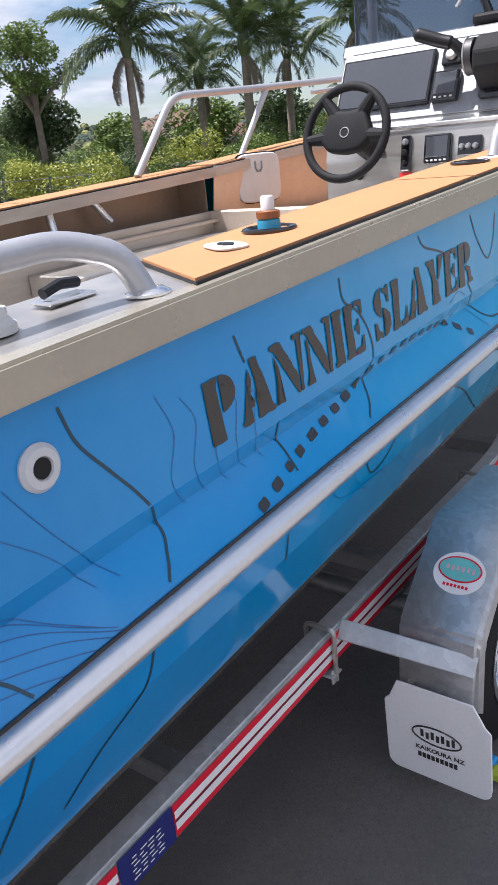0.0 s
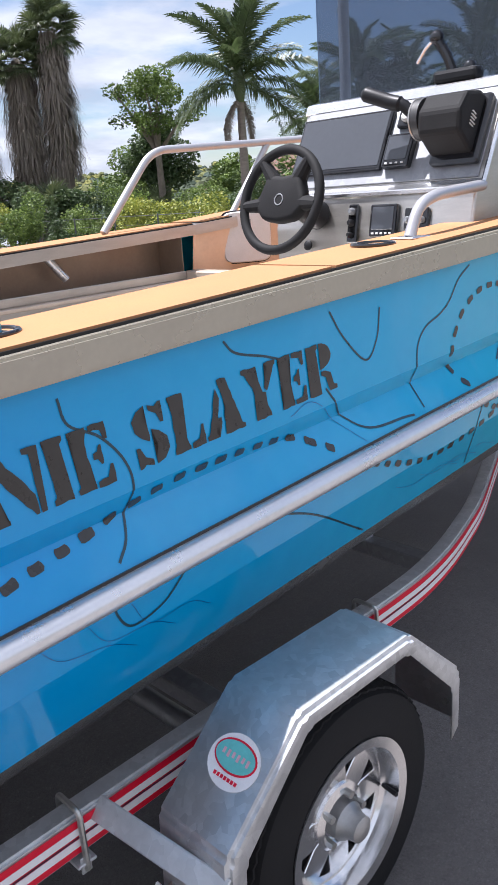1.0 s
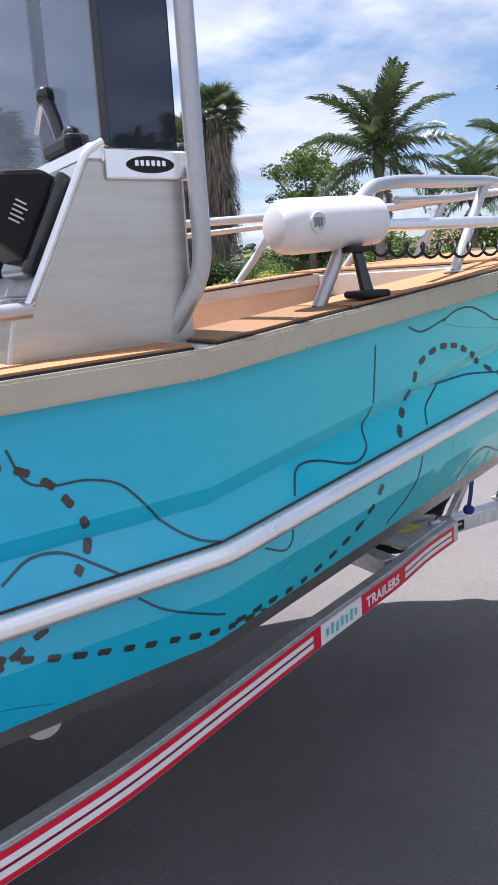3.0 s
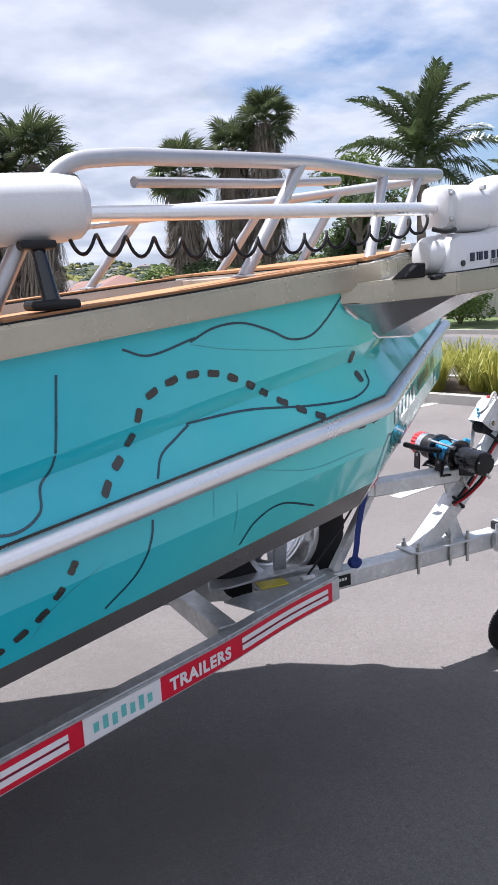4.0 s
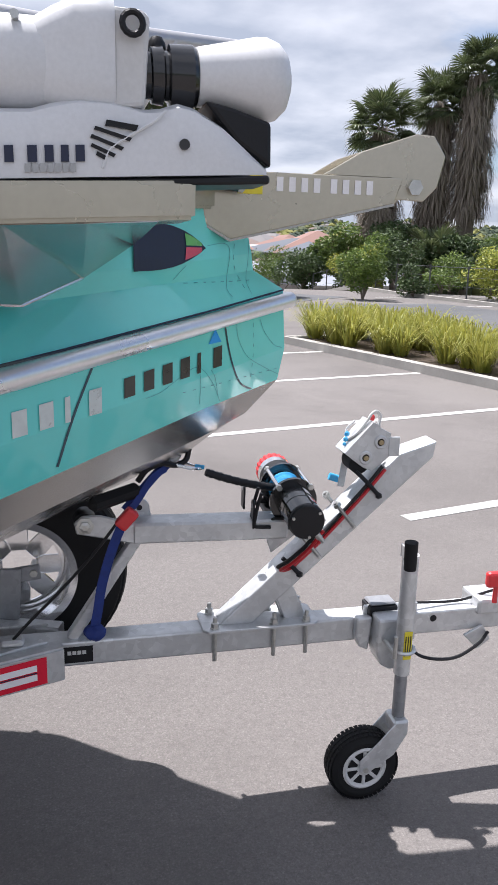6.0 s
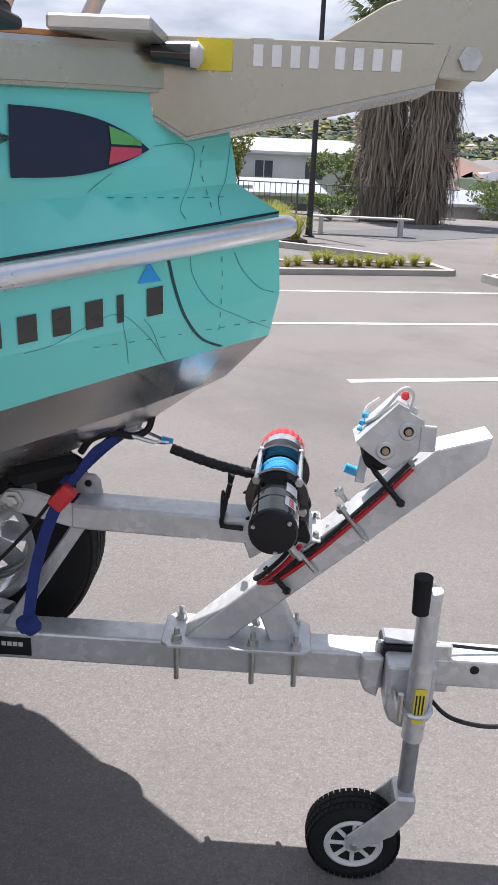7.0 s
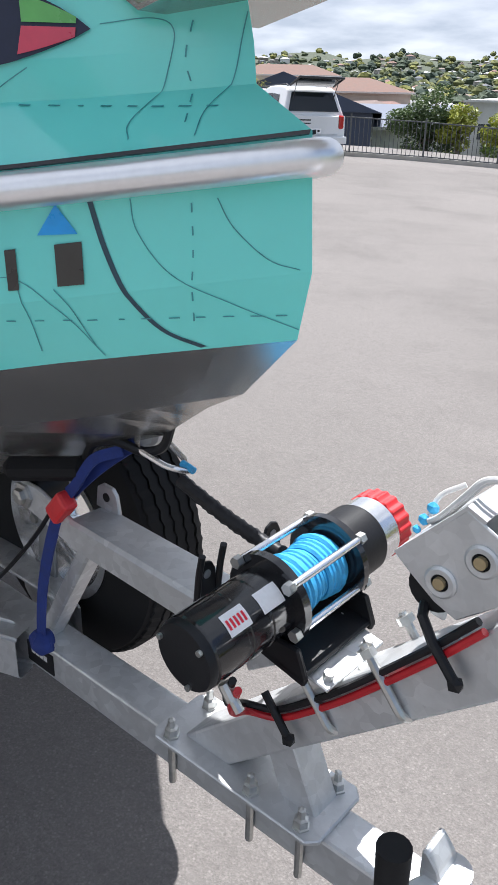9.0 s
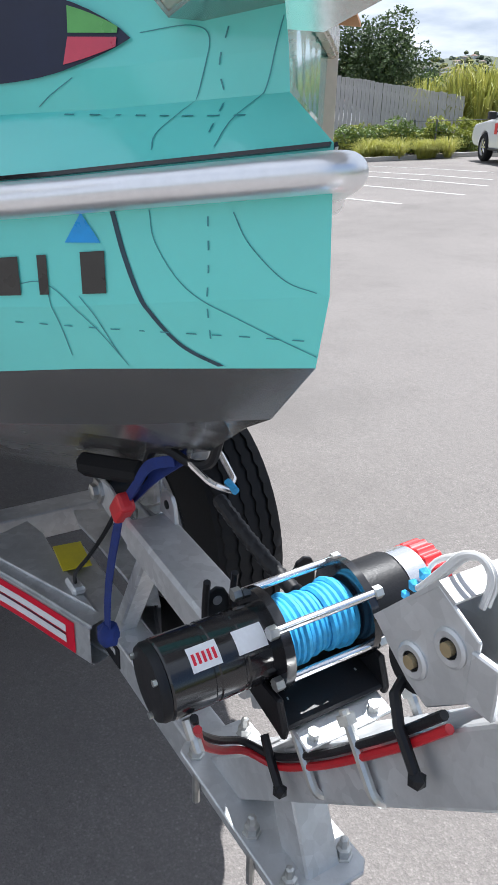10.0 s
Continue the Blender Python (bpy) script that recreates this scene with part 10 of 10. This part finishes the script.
def far_house(x, y, z, w, d, h, turn, rh):
    c, s = math.cos(turn), math.sin(turn)

    def put(px, py, pz):
        return (x + px * c - py * s, y + px * s + py * c, z + pz)
    i = len(WV)
    WV.extend(put(a * w / 2, b * d / 2, q) for q in (-2.0, h) for a, b in ((-1, -1), (1, -1), (1, 1), (-1, 1)))
    WF.extend(((i, i + 1, i + 5, i + 4), (i + 1, i + 2, i + 6, i + 5), (i + 2, i + 3, i + 7, i + 6), (i + 3, i, i + 4, i + 7)))
    i = len(RV)
    o = 0.5
    RV.extend(put(a * (w / 2 + o), b * (d / 2 + o), h) for a, b in ((-1, -1), (1, -1), (1, 1), (-1, 1)))
    RV.extend((put(-w / 2 + d * 0.4, 0, h + rh), put(w / 2 - d * 0.4, 0, h + rh)))
    RF.extend(((i, i + 1, i + 5, i + 4), (i + 2, i + 3, i + 4, i + 5), (i + 1, i + 2, i + 5), (i + 3, i, i + 4)))


def far_tree(x, y, z, s):
    """A lumpy crown of a few dozen facets."""
    i = len(TV)
    rings, seg = 5, 8
    for a in range(rings + 1):
        p = math.pi * a / rings
        for b in range(seg):
            q = 2 * math.pi * b / seg
            k = rf.uniform(0.75, 1.2)
            TV.append((x + s * k * math.sin(p) * math.cos(q), y + s * k * math.sin(p) * math.sin(q), z + s * 0.55 + s * 0.72 * k * math.cos(p)))
    for a in range(rings):
        for b in range(seg):
            TF.append((i + a * seg + b, i + (a + 1) * seg + b, i + (a + 1) * seg + (b + 1) % seg, i + a * seg + (b + 1) % seg))


for k in range(2100):
    a = radians(rf.uniform(62, 155))
    d = 75 * (1500 / 75) ** rf.random()
    x, y = 5 + d * math.cos(a), -1 + d * math.sin(a)
    if d < 175 and 82 < math.degrees(a) < 110:
        continue
    far_house(x, y, rise(x, y), rf.uniform(9, 16), rf.uniform(7, 10), rf.choice((2.6, 3.0, 4.6)) * (1 if d > 130 else 0.75), rf.uniform(0, 3.14), rf.uniform(1.2, 2.4))
for k in range(13000):
    a = radians(rf.uniform(28, 157))
    d = 70 * (1620 / 70) ** rf.random() ** 0.9
    x, y = 5 + d * math.cos(a), -1 + d * math.sin(a)
    if d < 110 and 82 < math.degrees(a) < 103:
        continue
    far_tree(x, y, rise(x, y), rf.uniform(1.5, 4.3) * (1.0 if d < 500 else 1.6) * (0.7 if d < 120 else 1))
for name, vv, ff, mm, lab, cat in (("far_house_walls", WV, WF, FAR_WALL, "pale and brown house walls over the hillside suburb", "houses"), ("far_house_roofs", RV, RF, FAR_ROOF, "red, grey and white roofs over the hillside suburb", "roofs"), ("far_trees", TV, TF, FAR_LEAF, "dark green trees between hillside houses", "trees")):
    tagged(new(name, mesh_from(name, vv, ff, mm)), lab, cat, kind="stuff")
hill = math.radians(99.1)
bm = B()
strip(bm, (5 + 240 * math.cos(hill), -1 + 240 * math.sin(hill), 0), (5 + 900 * math.cos(hill + 0.01), -1 + 900 * math.sin(hill + 0.01), 0), 9, 0.2, 1.2)
solo("hill_road", bm, M["concrete"], "pale straight road climbing the far hill", "road", "", "structure")


# ---- parked utility with a canopy ----
def utility(x, y, turn):
    g = at_ground(x, y)
    m = Matrix.Translation(g) @ Matrix.Rotation(radians(turn), 4, "Z")  # its nose points to local +x
    car = thing("utility_vehicle", "white double-cab utility with a canopy, parked on the asphalt", "car", g)

    def section(name, poly, hw, key, label="", bev=0.03):
        bm = B()
        side_prism(bm, poly, -hw, hw, bev, 2)
        bmesh.ops.transform(bm, matrix=m, verts=bm.verts)
        return part(name, bm, M[key], car, label, False)

    def wheel_arch(cx, r=0.43, z=0.38):
        return [(cx + r * math.cos(radians(t)), z + r * math.sin(radians(t))) for t in range(180, -1, -20)]

    low = [(-2.62, 0.55), (-2.05, 0.42), *wheel_arch(-1.48), (-0.98, 0.36), (1.0, 0.36), *wheel_arch(1.52), (2.42, 0.42), (2.62, 0.55), (2.62, 0.80), (2.45, 0.98), (1.35, 1.10), (-2.6, 1.12)]
    body = section("body", low, 0.89, "car_paint", "white body sides", 0.04)
    # cab and canopy with sides that lean in
    for name, poly, lab in (("cab", [(1.35, 1.06), (0.72, 1.55), (0.50, 1.68), (0.20, 1.74), (-0.40, 1.76), (-0.80, 1.74), (-0.82, 1.06)], "white cab"), ("canopy", [(-0.86, 1.08), (-0.84, 1.74), (-1.1, 1.80), (-1.7, 1.81), (-2.2, 1.77), (-2.38, 1.70), (-2.56, 1.10)], "white moulded canopy")):
        bm = B()
        side_prism(bm, poly, -0.86, 0.86, 0.04, 2)
        for v in bm.verts:
            v.co.y *= 1 - 0.28 * max(0, v.co.z - 1.1) / 0.75
        bmesh.ops.transform(bm, matrix=m, verts=bm.verts)
        part(name, bm, M["car_paint"], car, lab)

    def pane(name, poly, side, key="cargo", lab="dark tinted window", lift=0.012):
        bm = B()
        vs = []
        for px, pz in poly:
            yy = 0.86 * (1 - 0.28 * max(0, pz - 1.1) / 0.75) + lift
            vs.append(bm.verts.new(m @ Vector((px, side * yy, pz))))
        bm.faces.new(vs)
        ob = part(name, bm, M[key], car, lab)
        thick(ob, 0.01, 0)
        return ob

    for side in (-1, 1):
        pane("front_window", [(1.05, 1.16), (0.52, 1.62), (0.12, 1.68), (0.12, 1.16)], side)
        pane("rear_window", [(0.04, 1.16), (0.04, 1.68), (-0.62, 1.68), (-0.72, 1.16)], side)
        pane("canopy_window", [(-1.04, 1.22), (-1.02, 1.62), (-1.52, 1.62), (-1.52, 1.22)], side)
        pane("canopy_window", [(-1.56, 1.22), (-1.56, 1.62), (-1.98, 1.58), (-2.12, 1.22)], side)
        for cx in (-1.48, 1.52):
            wm = m @ Matrix.Translation((cx, side * 0.80, 0.38)) @ Matrix.Rotation(radians(-90 * side), 4, "X")
            bm = B()
            lathe(bm, [(0.22, -0.11), (0.34, -0.12), (0.38, -0.08), (0.38, 0.08), (0.34, 0.115), (0.24, 0.11), (0.22, 0.06)], wm, 28)
            w = part("wheel", bm, M["rubber"], car, "black tyre", True)
            bm = B()
            lathe(bm, [(0.235, 0.02), (0.235, 0.10), (0.22, 0.10), (0.20, 0.05), (0.02, 0.04)], wm, 24)
            part("rim", bm, M["hub"], w, "dark grey alloy rim", True)
            for k in range(6):
                part("spoke", box(B(), (0.04, -0.025, 0.05), (0.225, 0.025, 0.085), 0.008, wm @ Matrix.Rotation(2 * math.pi * k / 6, 4, "Z")), M["rim"], w)
        part("mirror", box(B(), (0.78, side * 0.88 - 0.02, 1.12), (0.92, side * 1.06 + 0.02, 1.32), 0.03, m, 2), M["car_dark"], car, "black door mirror")
        part("tail_lamp", box(B(), (-2.66, side * 0.80 - 0.03, 0.80), (-2.48, side * 0.80 + 0.11, 1.12), 0.03, m), M["tail_lamp"], car, "red tail lamp")
        part("side_step", box(B(), (-0.95, side * 0.86 - 0.05, 0.32), (1.0, side * 0.86 + 0.07, 0.38), 0.015, m), M["car_dark"], car, "dark side step")
        for px in (0.08, -0.78):
            part("door_seam", box(B(), (px - 0.006, side * 0.893 - 0.004, 0.45), (px + 0.006, side * 0.893 + 0.004, 1.1), 0, m), M["car_dark"], car)
        for px in (0.22, -0.62):
            part("door_handle", box(B(), (px - 0.08, side * 0.905 - 0.015, 0.98), (px + 0.08, side * 0.905 + 0.015, 1.02), 0.008, m), M["car_paint"], car)
        # plain shapes where a firm's marks stand
        part("door_mark", box(B(), (0.50, side * 0.897 - 0.003, 0.74), (0.70, side * 0.897 + 0.003, 1.02), 0.002, m), M["redcap"], car, "plain red mark on the door")
        for k in range(2):
            part("door_bar", box(B(), (0.24, side * 0.897 - 0.003, 0.80 + 0.09 * k), (0.46, side * 0.897 + 0.003, 0.84 + 0.09 * k), 0, m), M["car_dark"], car, "plain dark bar")
    bm = B()
    bm.faces.new([bm.verts.new(m @ Vector(p)) for p in ((-2.555, -0.70, 1.20), (-2.555, 0.70, 1.20), (-2.41, 0.57, 1.64), (-2.41, -0.57, 1.64))])
    thick(part("tailgate_window", bm, M["cargo"], car, "dark canopy rear window"), 0.02, 0)
    # the rear window stands open: a lifted hatch on two stays
    tilt = m @ Matrix.Translation((-2.36, 0, 1.79)) @ Matrix.Rotation(radians(17), 4, "Y")
    hatch = part("hatch", box(B(), (-0.62, -0.60, -0.012), (0.0, 0.60, 0.012), 0.008, tilt), M["cargo"], car, "dark glass hatch lifted open")
    part("hatch_frame", box(B(), (-0.64, -0.62, -0.03), (-0.58, 0.62, 0.02), 0.008, tilt), M["car_dark"], hatch, "black hatch edge")
    for side in (-1, 1):
        part("hatch_frame", box(B(), (-0.58, side * 0.60 - 0.02, -0.03), (0.0, side * 0.60 + 0.02, 0.02), 0.008, tilt), M["car_dark"], hatch, "black hatch edge")
        part("stay", tube(B(), [m @ Vector((-2.47, side * 0.56, 1.46)), m @ Vector((-2.72, side * 0.57, 1.88))], 0.01, 6), M["car_dark"], hatch, "thin gas stay")
    part("tailgate", box(B(), (-2.655, -0.68, 0.66), (-2.60, 0.68, 1.10), 0.02, m), M["car_paint"], car, "white tailgate")
    part("rear_bumper", box(B(), (-2.80, -0.86, 0.44), (-2.58, 0.86, 0.62), 0.03, m, 2), M["car_paint"], car, "white rear bumper")
    part("bumper_step", box(B(), (-2.815, -0.45, 0.46), (-2.79, 0.45, 0.58), 0.005, m), M["car_dark"], car, "dark bumper step")
    pl = part("number_plate", box(B(), (-2.675, -0.18, 0.68), (-2.66, 0.18, 0.80), 0.004, m), M["white_tape"], car, "pale plate")
    for k in range(3):
        part("plate_bar", box(B(), (-2.68, -0.13 + 0.1 * k, 0.715), (-2.672, -0.07 + 0.1 * k, 0.765), 0, m), M["car_dark"], pl, "plain dark bar")
    for k in range(2):
        part("tailgate_bar", box(B(), (-2.662, 0.12, 0.90 + 0.08 * k), (-2.652, 0.5, 0.93 + 0.08 * k), 0, m), M["car_dark"], car, "plain dark bar")
    part("tailgate_mark", box(B(), (-2.662, 0.52, 0.84), (-2.652, 0.62, 1.02), 0, m), M["redcap"], car, "plain red mark")
    part("windscreen_glass", box(B(), (-0.42, -0.66, -0.008), (0.42, 0.66, 0.008), 0.005, m @ Matrix.Translation((0.94, 0, 1.385)) @ Matrix.Rotation(radians(40.5), 4, "Y")), M["cargo"], car, "dark windscreen")
    for side in (-1, 1):
        bm = B()
        tube(bm, [m @ Vector(p) for p in ((-2.1, side * 0.54, 1.79), (-2.0, side * 0.54, 1.83), (0.1, side * 0.54, 1.80), (0.2, side * 0.54, 1.76))], 0.016, 8)
        part("roof_rail", bm, M["car_dark"], car, "slim dark roof rail", True)


utility(-9.2, 17.74, 151.5)
